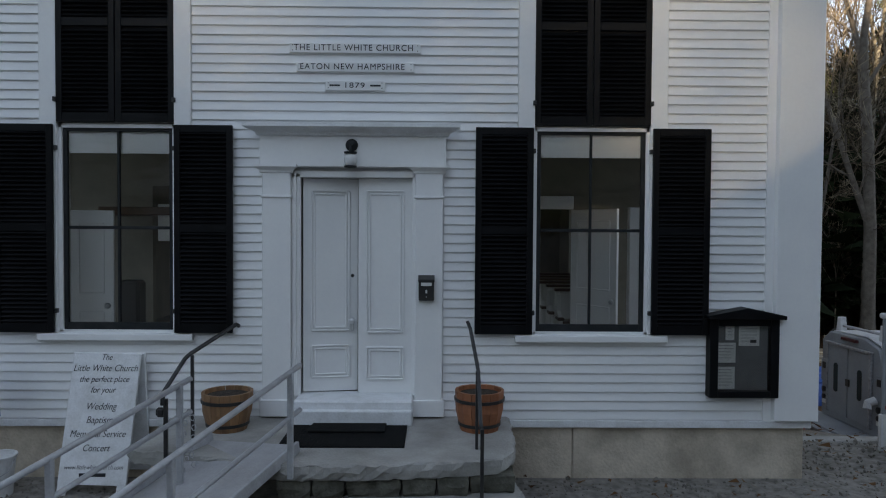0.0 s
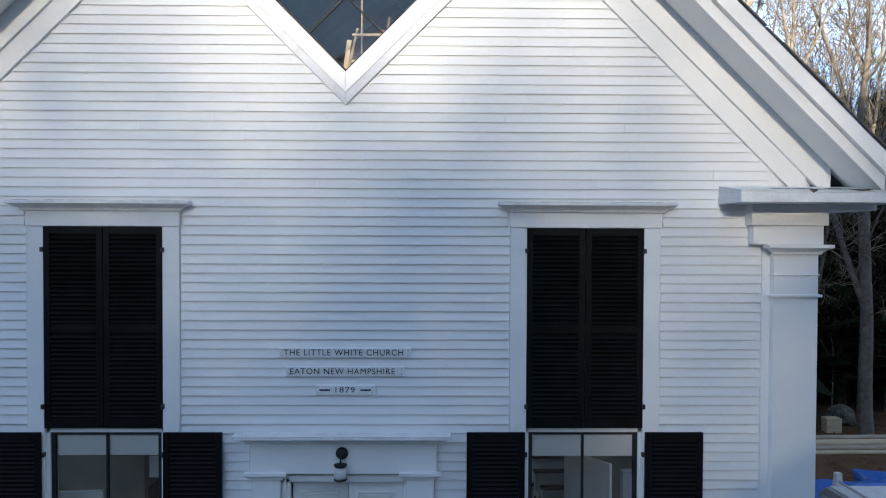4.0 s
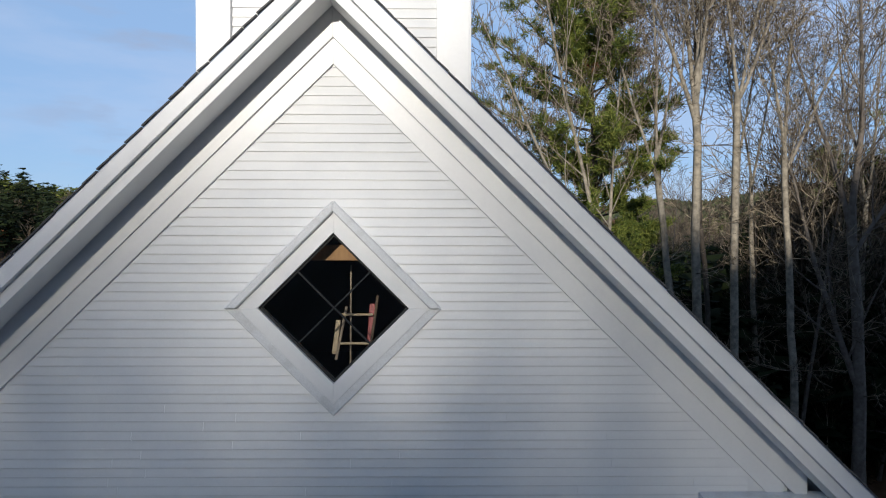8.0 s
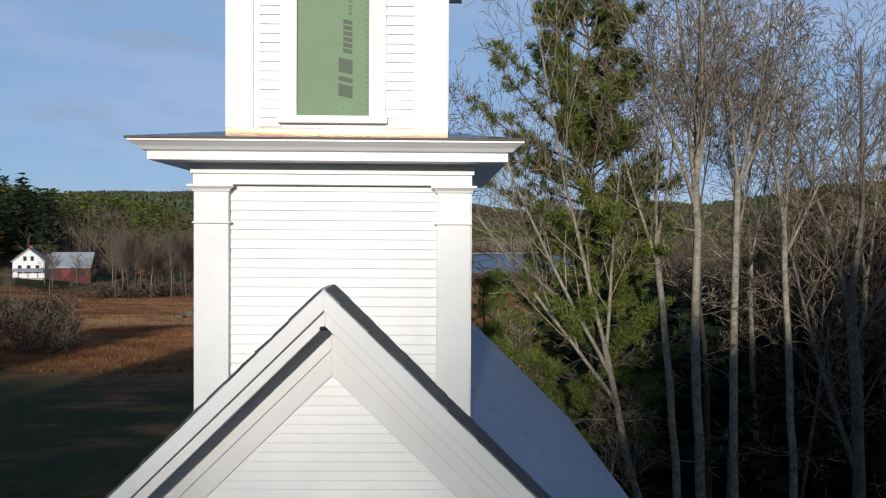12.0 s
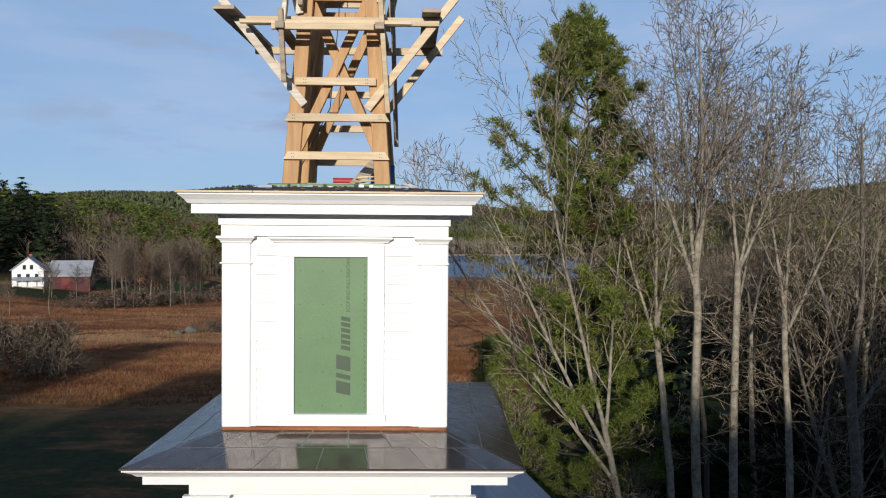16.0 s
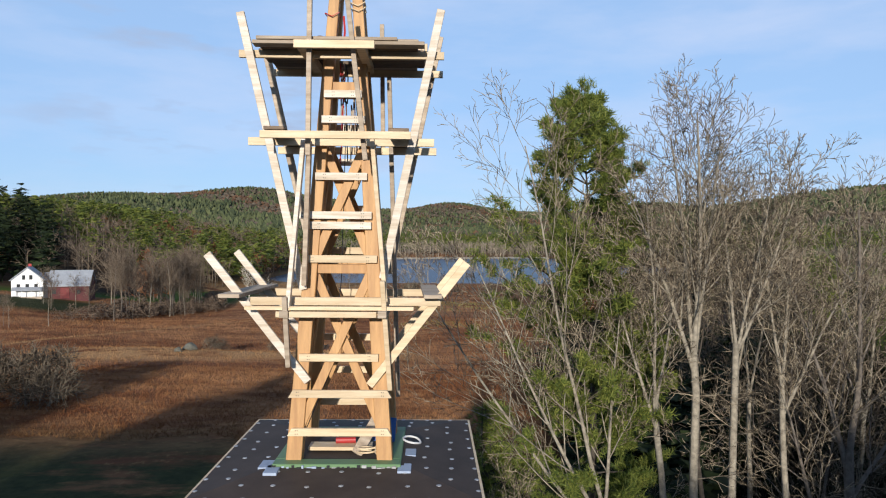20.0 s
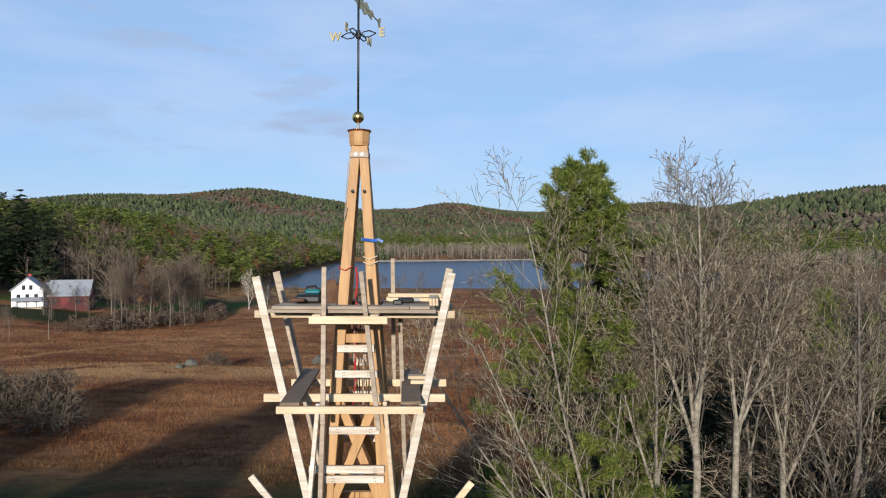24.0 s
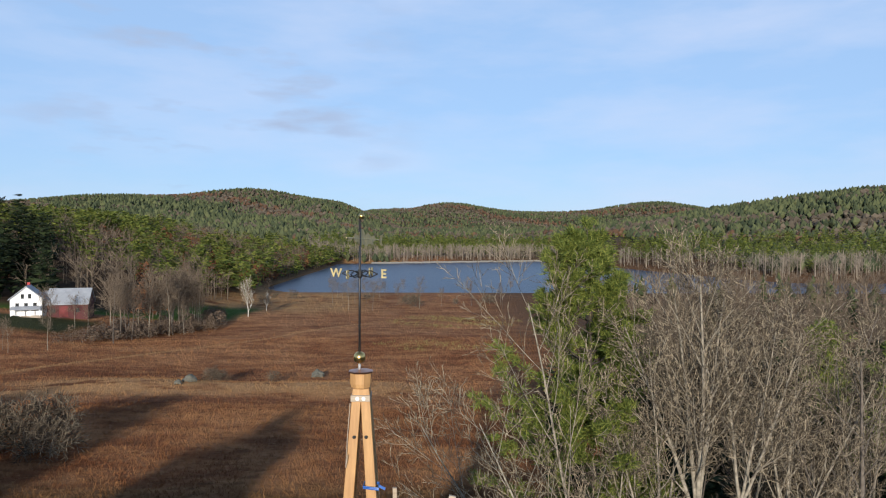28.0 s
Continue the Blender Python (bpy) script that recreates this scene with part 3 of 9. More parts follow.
rake(APEX + 0.035, APEX - 0.15, -0.56, -0.10, 5.00, TRIM, "rake_crown")
rake(APEX - 0.14, APEX - 0.29, -0.50, -0.12, 4.86, TRIM, "rake_fascia")
rake(APEX - 0.20, APEX - 0.265, -0.13, 0.0, 4.86, TRIM, "rake_soffit")
rake(APEX - 0.25, APEX - 0.57, -0.075, 0.0, 4.62, TRIM, "rake_frieze_board")
rake(APEX - 0.565, APEX - 0.82, -0.045, 0.0, 4.40, TRIM, "rake_frieze_board")
for s in (-1, 1):
    rb = prism([(0.0, APEX + 0.05), (s * 5.10, APEX + 0.05 - SLOPE * 5.10), (s * 5.10, APEX - 0.03 - SLOPE * 5.10), (0.0, APEX - 0.03)], -0.55, BACK + 0.3)
    part("roof_slope", rb, ROOF, church, "blue-grey roof slope")
    eb = bmesh.new()
    rng = random.Random(11 + s)
    x = 0.02
    while x < 5.0:
        w = rng.uniform(0.10, 0.16)
        z = APEX + 0.052 - SLOPE * x
        beam((s * x, -0.30, z + rng.uniform(0, 0.012)), (s * (x + w), -0.30, z - SLOPE * w + rng.uniform(0.004, 0.02)), 0.55 + rng.uniform(-0.02, 0.02), 0.014, eb, (SLOPE * s, 0, 1), 0)
        x += w
    part("shingle_edge", eb, SHINGLE, church, "ragged dark shingle edge")
part("bird_hole", lathe([(0.045, 0), (0.05, 0.02), (0.035, 0.05)], (-0.02, -0.46, APEX - 0.33), 10), BLACK, church, "dark hole under the ridge")


# windows
def slats(x0, x1, z0, z1, y, bm, step=0.042):
    z = z0 + 0.01
    while z < z1 - 0.02:
        beam((x0, y, z + 0.02), (x1, y, z + 0.02), 0.046, 0.007, bm, (0, 0.72, -0.7), 0)
        z += step
    return bm


def shutter(x0, x1, z0, z1, y, rail):
    """A louvred shutter: stiles, three rails and two louvred fields on a thin back."""
    w = 0.058
    sh = part("shutter", box(x0 + 0.01, y - 0.004, z0 + 0.01, x1 - 0.01, y - 0.001, z1 - 0.01), SHUTTER, church, "black louvred wooden shutter")
    for a, b in ((x0, x0 + w), (x1 - w, x1)):
        part("stile", box(a, y - 0.034, z0, b, y, z1, None, 0.004), SHUTTER, sh)
    for a, b in ((z0, z0 + 0.09), (rail - 0.04, rail + 0.04), (z1 - 0.07, z1)):
        part("rail", box(x0 + w, y - 0.031, a, x1 - w, y - 0.002, b, None, 0.003), SHUTTER, sh)
    for a, b in ((z0 + 0.09, rail - 0.04), (rail + 0.04, z1 - 0.07)):
        tagged(part("louvres", slats(x0 + w, x1 - w, a, b, y - 0.016, bmesh.new()), SHUTTER, sh), kind="stuff")
    return sh


def pane(x0, x1, z0, z1, y, parent):
    ob = part("pane", box(x0, y, z0, x1, y + 0.004, z1), GLASS, parent, "clear window glass")
    ob.visible_shadow = False
    return ob


for s in (-1, 1):
    cx = s * WX
    cb = bmesh.new()
    box(cx - WCAS, -0.045, 1.43, cx - WOP, 0.0, 5.37, cb, 0.004)
    box(cx + WOP, -0.045, 1.43, cx + WCAS, 0.0, 5.37, cb, 0.004)
    box(cx - WCAS - 0.005, -0.055, 5.37, cx + WCAS + 0.005, 0.0, 5.52, cb, 0.004)
    win = part("window", cb, TRIM, church, "tall window with white casing, upper half shuttered")
    part("window_cap", moulding(cx - WCAS - 0.01, cx + WCAS + 0.01, 5.51, 5.61, 0.11, -0.05), PAINT_OLD, win)
    rng = random.Random(70 + s)
    x = cx - WCAS - 0.06
    while x < cx + WCAS:
        w = rng.uniform(0.03, 0.20)
        if rng.random() < 0.72:
            lo = rng.uniform(0.004, 0.016)
            part("bare_wood_patch", prism([(x, 5.6125), (x + w * 0.3, 5.6125 - lo), (x + w * 0.75, 5.6125 - lo * 0.8), (x + w, 5.6125)], -0.1632, -0.10), PEELED, win, "grey bare wood where the paint has peeled")
        x += w + rng.uniform(0.0, 0.05)
    part("sill", box(cx - WCAS - 0.02, -0.085, 1.355, cx + WCAS + 0.02, 0.16, 1.425, None, 0.008), TRIM, win)
    jb = box(cx - WOP, 0.0, 1.43, cx - WOP + 0.03, 0.15, 3.44)
    box(cx + WOP - 0.03, 0.0, 1.43, cx + WOP, 0.15, 3.44, jb)
    box(cx - WOP, 0.0, 3.40, cx + WOP, 0.15, 3.45, jb)
    for own in islands(jb):
        part("jamb", own, TRIM, win)
    fr = bmesh.new()
    for a, b, c, d in ((-0.53, -0.49, 1.45, 3.42), (0.49, 0.53, 1.45, 3.42), (-0.49, 0.49, 1.45, 1.52), (-0.49, 0.49, 3.37, 3.42), (-0.49, 0.49, 2.425, 2.455), (-0.011, 0.011, 1.52, 3.37)):
        box(cx + a, 0.02, c, cx + b, 0.055, d, fr, 0.003)
    sash = part("sash", fr, SASH, win, "dark painted four-pane sash")
    for a, b in ((-0.49, -0.011), (0.011, 0.49)):
        for c, d in ((1.52, 2.425), (2.455, 3.37)):
            pane(cx + a, cx + b, c, d, 0.036, win)
    # shutters: two closed above, two folded open beside the lower sash
    shutter(cx - WOP, cx - 0.004, 3.45, 5.365, -0.012, 4.40)
    shutter(cx + 0.004, cx + WOP, 3.45, 5.365, -0.012, 4.40)
    shutter(cx - WOP - 0.57, cx - WOP - 0.015, 1.435, 3.42, -0.06, 2.44)
    shutter(cx + WOP + 0.015, cx + WOP + 0.57, 1.435, 3.42, -0.06, 2.44)
    for hx in (cx - WOP - 0.005, cx + WOP + 0.005):
        for hz in (1.64, 3.2, 3.66, 5.15):
            part("shutter_hinge", box(hx - 0.014, -0.075, hz - 0.022, hx + 0.014, -0.03, hz + 0.022, None, 0.004), IRON, church)

# diamond window in the gable
db = bmesh.new()
ring_o = [(0, DIA_Z + DIA_OUT), (DIA_OUT, DIA_Z), (0, DIA_Z - DIA_OUT), (-DIA_OUT, DIA_Z)]
ring_m = [(0, DIA_Z + 0.93), (0.93, DIA_Z), (0, DIA_Z - 0.93), (-0.93, DIA_Z)]
ring_i = [(0, DIA_Z + DIA_IN), (DIA_IN, DIA_Z), (0, DIA_Z - DIA_IN), (-DIA_IN, DIA_Z)]
for k in range(4):
    j = (k + 1) % 4
    prism([ring_m[k], ring_m[j], ring_i[j], ring_i[k]], -0.05, 0.05, db, "y", 0.003)
diamond = part_with_pieces("diamond_window", "casing_board", db, TRIM, church, "diamond window with a wide white casing")
hb = bmesh.new()
for k in (0, 3):
    j = (k + 1) % 4
    prism([ring_o[k], ring_o[j], ring_m[j], ring_m[k]], -0.10, 0.0, hb, "y", 0.012)
for k in (1, 2):
    j = (k + 1) % 4
    q = [(0, DIA_Z - DIA_OUT), (DIA_OUT, DIA_Z), (-DIA_OUT, DIA_Z)]
    a, b = ((q[1], q[0]) if k == 1 else (q[0], q[2]))
    prism([a, b, ring_m[j], ring_m[k]], -0.045, 0.0, hb, "y", 0.004)
part("hood_moulding", hb, PAINT_OLD, diamond)
gb = bmesh.new()
for k in range(4):
    j = (k + 1) % 4
    f = 0.955
    prism([ring_i[k], ring_i[j], (ring_i[j][0] * f, DIA_Z + (ring_i[j][1] - DIA_Z) * f), (ring_i[k][0] * f, DIA_Z + (ring_i[k][1] - DIA_Z) * f)], 0.0, 0.04, gb)
m = DIA_IN / 2
beam((-m, 0.02, DIA_Z + m), (m, 0.02, DIA_Z - m), 0.018, 0.03, gb)
beam((m, 0.02, DIA_Z + m), (-m, 0.02, DIA_Z - m), 0.018, 0.026, gb)
part("muntin", gb, SASH, diamond, "dark diagonal glazing bars")
for u, v in ((0, 1), (1, 0), (0, -1), (-1, 0)):
    c = (u * m * 0.985, DIA_Z + v * m * 0.985)
    r = m * 0.955
    ob = part("pane", prism([(c[0], c[1] + r), (c[0] + r, c[1]), (c[0], c[1] - r), (c[0] - r, c[1])], 0.018, 0.022), GLASS, diamond, "old clear glass pane")
    ob.visible_shadow = False

# entrance
surround = part("door_surround", box(-0.895, -0.11, 3.03, 0.875, 0.0, 3.36, None, 0.006), TRIM, church, "white pilastered door surround with entablature")
for x0, x1 in ((-0.875, -0.605), (0.585, 0.85)):
    part("pilaster", box(x0, -0.10, 0.64, x1, 0.0, 3.03, None, 0.006), TRIM, surround)
    part("plinth", box(x0 - 0.02, -0.125, 0.64, x1 + 0.02, 0.0, 0.80, None, 0.006), TRIM, surround)
    part("astragal", box(x0 - 0.012, -0.115, 2.735, x1 + 0.012, 0.0, 2.76, None, 0.004), TRIM, surround)
for x0, x1 in ((-0.885, -0.595), (0.575, 0.86)):
    part("capital", moulding(x0, x1, 2.97, 3.05, 0.055, -0.09), TRIM, surround)
part("cornice", moulding(-0.895, 0.875, 3.32, 3.425, 0.13, -0.10), PAINT_OLD, surround)
jb = box(-0.605, -0.05, 0.83, -0.52, 0.10, 2.97, None, 0.004)
box(-0.575, -0.07, 0.83, -0.555, 0.0, 2.97, jb)
box(0.555, -0.05, 0.83, 0.60, 0.10, 2.97, jb, 0.004)
box(-0.605, -0.05, 2.935, 0.60, 0.10, 3.0, jb, 0.004)
part("door_frame", jb, TRIM, church)


def door_leaf(x0, x1, z0, z1, hinge, swing, name):
    """A panelled leaf with a long upper and a short lower panel, its mouldings raised."""
    bm = box(x0, 0.03, z0, x1, 0.07, z1, None, 0.004)
    for a, b in ((z0 + 0.14, z0 + 0.45), (z0 + 0.60, z1 - 0.12)):
        for inset, y in ((0.085, 0.022), (0.115, 0.026)):
            for p0, p1 in (((x0 + inset, a), (x1 - inset, a)), ((x1 - inset, a), (x1 - inset, b)), ((x1 - inset, b), (x0 + inset, b)), ((x0 + inset, b), (x0 + inset, a))):
                beam((p0[0], y, p0[1]), (p1[0], y, p1[1]), 0.016, 0.02, bm)
            a, b = a + 0.03, b - 0.03
    if swing:
        bmesh.ops.rotate(bm, verts=bm.verts[:], cent=(hinge, 0.05, 0), matrix=Matrix.Rotation(radians(swing), 3, "Z"))
    return part_with_pieces(name, "panel_moulding", bm, TRIM, church, "white panelled door leaf")


leaf = door_leaf(-0.515, 0.02, 0.845, 2.93, -0.515, 9.5, "door")
door_leaf(0.028, 0.555, 0.835, 2.93, 0.555, 0, "door")
kb = lathe([(0.028, 0), (0.03, 0.008), (0.012, 0.02), (0.012, 0.035), (0.028, 0.045), (0.03, 0.06), (0.015, 0.07)], (0, 0, 0), 14)
bmesh.ops.transform(kb, matrix=pose(-0.03, 0.058, 1.545, 90, 0, 0), verts=kb.verts[:])
part("door_knob", kb, PLASTIC_WHITE, leaf, "white door knob")
part("key_plate", box(-0.045, 0.045, 1.44, -0.018, 0.062, 1.53, None, 0.003), PLASTIC_WHITE, leaf)
lb = lathe([(0.017, 0), (0.017, 0.012), (0.006, 0.016)], (0, 0, 0), 12)
bmesh.ops.transform(lb, matrix=pose(-0.03, 0.058, 1.985, 90, 0, 0), verts=lb.verts[:])
part("deadbolt", lb, BLACK, leaf, "dark round lock")
tb = box(-0.57, -0.36, 0.62, 0.575, 0.10, 0.76, None, 0.01)
box(-0.54, -0.30, 0.75, 0.57, 0.12, 0.835, tb, 0.012)
part("threshold", tb, PAINT_OLD, church, "worn pale-painted wooden threshold step")

# entrance lamp, signs, letter box, notice board
lamp = thing("entrance_lamp", (-0.015, -0.11, 3.18), "dark round wall lamp with a frosted glass globe above the doors", "wall lamp")
lb = lathe([(0.0, 0.0), (0.055, 0.0), (0.06, 0.012), (0.05, 0.03), (0.02, 0.04), (0.0, 0.042)], (0, 0, 0), 20)
bmesh.ops.transform(lb, matrix=pose(-0.02, -0.11, 3.235, 90, 0, 0), verts=lb.verts[:])
part("backplate", lb, SASH, lamp, smooth=True)
part("arm", tube([(-0.02, -0.14, 3.235), (-0.02, -0.20, 3.23), (-0.02, -0.22, 3.19), (-0.02, -0.22, 3.165)], 0.009), SASH, lamp)
part("fitter", lathe([(0.02, 0.0), (0.062, -0.005), (0.058, -0.02), (0.045, -0.022)], (-0.02, -0.22, 3.165), 20), SASH, lamp)
part("globe", lathe([(0.03, 0.0), (0.052, -0.02), (0.06, -0.05), (0.056, -0.085), (0.05, -0.115)], (-0.02, -0.22, 3.145), 20), PLASTIC_WHITE, lamp, "frosted glass globe", True)
part("rim", lathe([(0.058, 0.0), (0.062, -0.008), (0.055, -0.016), (0.03, -0.012)], (-0.02, -0.22, 3.03), 20), SASH, lamp)

for text, zc, hw, size in (("THE LITTLE WHITE CHURCH", 4.172, 0.628, 0.083), ("EATON NEW HAMPSHIRE", 3.992, 0.565, 0.08), ("1879", 3.815, 0.287, 0.072)):
    sg = thing("sign_plaque", (0.0, -0.02, zc), "narrow white board sign with dark capital lettering", "sign", "signs over the door")
    part("board", box(-hw, -0.04, zc - 0.046, hw, -0.012, zc + 0.046, None, 0.003), TRIM, sg)
    t = words("lettering", text, size, (0.0 if text != "1879" else 0.0, -0.042, zc), sg, INK, space=1.13)
    half = max(abs(v.co.x) for v in t.data.vertices)
    want = {"THE LITTLE WHITE CHURCH": 0.571, "EATON NEW HAMPSHIRE": 0.50, "1879": 0.10}[text]
    for v in t.data.vertices:
        v.co.x = v.co.x * want / half + {"T": -0.014, "E": -0.027, "1": -0.008}[text[0]]
    if text == "1879":
        part("dash", box(-0.245, -0.0435, zc - 0.008, -0.145, -0.0405, zc + 0.008), INK, sg)
        part("dash", box(0.145, -0.0435, zc - 0.008, 0.245, -0.0405, zc + 0.008), INK, sg)
    for x in (-hw + 0.03, hw - 0.03):
        for z in (zc - 0.025, zc + 0.025):
            part("nail", box(x - 0.004, -0.043, z - 0.004, x + 0.004, -0.039, z + 0.004), INK, sg)

post = thing("letter_box", (0.69, -0.1, 1.77), "black metal drop box mounted on the door pilaster", "letter box")
part("body", box(0.622, -0.17, 1.765, 0.768, -0.10, 1.955, None, 0.006), BLACK, post)
part("lid", prism([(-0.185, 1.945), (-0.185, 1.965), (-0.10, 2.005), (-0.10, 1.945)], 0.617, 0.773, axis="x", bevel=0.003), BLACK, post)
part("label", box(0.645, -0.174, 1.905, 0.745, -0.169, 1.937), PAPER, post, "white printed label")
part("emblem", box(0.686, -0.175, 1.835, 0.704, -0.169, 1.868, None, 0.004), PAPER, post)
part("key_hole", box(0.69, -0.174, 1.795, 0.70, -0.169, 1.806), STEEL, post)

nb = thing("notice_board", (3.76, 0.0, 0.85), "black framed outdoor notice board with a small gabled top", "notice board")
fr = bmesh.new()
for a in ((3.425, 0.835, 3.505, 1.60), (4.015, 0.835, 4.095, 1.60), (3.505, 0.835, 4.015, 0.90), (3.505, 1.53, 4.015, 1.60)):
    box(a[0], -0.13, a[1], a[2], -0.02, a[3], fr, 0.005)
part("frame", fr, SHUTTER, nb)
part("back", box(3.505, -0.055, 0.90, 4.015, -0.02, 1.53), CORK, nb, "grey pinboard")
part("roof", prism([(3.385, 1.60), (4.135, 1.60), (4.135, 1.635), (3.76, 1.71), (3.385, 1.635)], -0.19, -0.02, None, "y", 0.005), SHUTTER, nb)
part("glazing", box(3.505, -0.105, 0.90, 4.015, -0.101, 1.53), GLASS, nb).visible_shadow = False
for x0, z0, x1, z1 in ((3.60, 1.385, 3.685, 1.525), (3.73, 1.33, 3.93, 1.525), (3.513, 1.165, 3.70, 1.36), (3.513, 0.91, 3.695, 1.125)):
    pp = part("paper", box(x0, -0.062, z0, x1, -0.056, z1), PAPER, nb, "pinned sheet of paper")
    z = z1 - 0.03
    while z > z0 + 0.03:
        part("text_line", box(x0 + 0.02, -0.064, z, x1 - 0.02 - 0.03 * ((z * 37) % 1), -0.0615, z + 0.004), CORK, pp)
        z -= 0.03
part("emblem", box(3.84, -0.065, 1.36, 3.90, -0.061, 1.39), INK, nb)

# landing and steps
def rough_slab(outline, z0, z1, seed, rough=0.018):
    """A slab whose broken edge wanders in and out and whose top dips a little."""
    rs = random.Random(seed)
    pts = []
    for k, p in enumerate(outline):
        q = outline[(k + 1) % len(outline)]
        n = max(1, int(math.hypot(q[0] - p[0], q[1] - p[1]) / 0.055))
        pts += [(p[0] + (q[0] - p[0]) * i / n, p[1] + (q[1] - p[1]) * i / n) for i in range(n)]
    mx, my = sum(p[0] for p in pts) / len(pts), sum(p[1] for p in pts) / len(pts)
    bm, rings = bmesh.new(), []
    for f, inset, low in ((1.0, 0.022, 0.0), (0.90, 0.0, 0.008), (0.55, -0.004, 0.012), (0.2, 0.012, 0.012), (0.0, 0.03, 0.0)):
        ring = []
        for x, y in pts:
            d = math.hypot(x - mx, y - my)
            w = 1 - (inset + rs.uniform(-rough, rough)) / d
            ring.append(bm.verts.new((mx + (x - mx) * w, my + (y - my) * w, z0 + (z1 - z0) * f + rs.uniform(-low, low))))
        rings.append(ring)
    for a, b in zip(rings, rings[1:]):
        for k in range(len(a)):
            j = (k + 1) % len(a)
            bm.faces.new((a[k], b[k], b[j], a[j]))
    bm.faces.new(rings[0])
    bm.faces.new(rings[-1][::-1])
    bmesh.ops.recalc_face_normals(bm, faces=bm.faces[:])
    return bm


landing = tagged(mesh_ob("landing", rough_slab([(-1.75, 0.0), (1.50, 0.0), (1.48, -0.62), (1.45, -1.0), (1.32, -1.24), (0.85, -1.33), (0.2, -1.40), (-0.35, -1.42), (-1.1, -1.2), (-1.75, -1.0)], 0.49, 0.62, 3), CONCRETE), "worn concrete entrance landing with broken edges", "landing", kind="structure")
rng = random.Random(4)
x = -0.45
while x < 1.38:
    w = rng.uniform(0.22, 0.46)
    x1 = min(x + w, 1.43)
    y = -1.34 + 0.05 * x + 0.10 * max(0.0, x - 0.9) / 0.5
    part("riser_stone", rough_slab([(x + 0.008, -0.6), (x1 - 0.008, -0.6), (x1 - 0.008, y + rng.uniform(-0.015, 0.02)), (x + 0.008, y + rng.uniform(-0.015, 0.02))], 0.335, 0.489, int(x * 100) + 90, 0.012), STONE, landing, "rough mossy stone, darkened for the shadow under the landing edge")
    x += w
tagged(mesh_ob("step", rough_slab([(-0.45, -0.9), (1.46, -0.9), (1.50, -1.20), (1.44, -1.55), (1.2, -1.75), (-0.45, -1.8)], -0.05, 0.335, 5, 0.014), CONCRETE), "low worn concrete front step", "step", kind="structure")

# ramp with pipe railings
ramp = thing("ramp", (-1.0, -2.2, 0.3), "grey plank access ramp with pipe railings", "ramp")
a, b = Vector((-0.72, -0.98, 0.64)), Vector((-1.75, -3.6, 0.12))
part("deck", beam(a, b, 0.84, 0.05, None, (0, 0.2, 1)), RAMP, ramp, "sloping grey deck")
for k in (-1, 1):
    side = Vector((0.93, -0.36, 0)) * 0.43 * k
    part("kerb", beam(a + side + Vector((0, 0, 0.04)), b + side + Vector((0, 0, 0.04)), 0.03, 0.09, None, (0, 0.2, 1)), STEEL, ramp)
for k, p0, p1 in ((-1, (-1.10, -1.5, 1.28), (-2.12, -3.4, 0.72)), (1, (-0.275, -1.5, 1.38), (-1.35, -3.7, 0.72))):
    p0, p1 = Vector(p0), Vector(p1)
    drop = Vector((0, 0, 0.34 if k == 1 else 0.25))
    part("rail", tube([p0 + (p0 - p1) * 0.03, p1], 0.021), STEEL, ramp, smooth=True)
    part("rail", tube([p0 + (p0 - p1) * 0.03 - drop, p1 - drop], 0.019), STEEL, ramp, smooth=True)
    for f in (0.02, 0.48, 0.95):
        q = p0.lerp(p1, f)
        part("post", box(q.x - 0.022, q.y - 0.022, q.z - (0.80 if k == 1 else 0.78), q.x + 0.022, q.y + 0.022, q.z + 0.0, None, 0.006), STEEL, ramp)
for k in range(16):
    t = k / 15
    c = Vector((-1.10 + 0.05 * math.sin(k * 1.9), -1.45 + 0.05 * math.cos(k * 1.9), 1.03 - 0.42 * t))
    pts = [c + Vector((0.017 * math.cos(q), 0.006 * math.sin(q * 2), 0.024 * math.sin(q))) for q in (0, 1.05, 2.1, 3.15, 4.2, 5.25, 6.283)]
    part("chain_link", tube(pts, 0.0045, None, 5), STEEL, ramp, "steel link of the chain round the post")

# iron handrails
hr = thing("handrail", (-1.29, -0.75, 0.62), "black iron pipe handrail beside the landing", "handrail", "iron handrails")
part("rail", tube([(-0.99, -0.47, 1.56), (-1.0, -0.50, 1.58), (-1.27, -0.9, 1.385), (-1.30, -0.94, 1.35), (-1.42, -1.1, 1.10), (-1.40, -1.16, 1.02)], 0.018), IRON, hr, smooth=True)
part("post", box(-1.262, -0.925, 0.56, -1.236, -0.90, 1.375, None, 0.003), IRON, hr)
part("post", box(-1.405, -1.135, 0.0, -1.375, -1.105, 1.06, None, 0.003), IRON, hr)
part("scroll", box(-1.475, -1.12, 0.905, -1.40, -1.09, 0.985, None, 0.02), IRON, hr)
hr2 = thing("handrail", (1.15, -0.9, 0.62), "black iron pipe handrail beside the steps", "handrail", "iron handrails")
part("rail", tube([(1.065, -0.62, 1.63), (1.09, -0.66, 1.57), (1.13, -0.95, 1.33), (1.14, -1.0, 1.27), (1.14, -1.32, 0.93), (1.15, -1.36, 0.86)], 0.016), IRON, hr2, smooth=True)
part("post", box(1.118, -1.02, 0.60, 1.142, -0.995, 1.27, None, 0.003), IRON, hr2)
part("post", box(1.135, -1.40, 0.30, 1.163, -1.372, 0.90, None, 0.003), IRON, hr2)


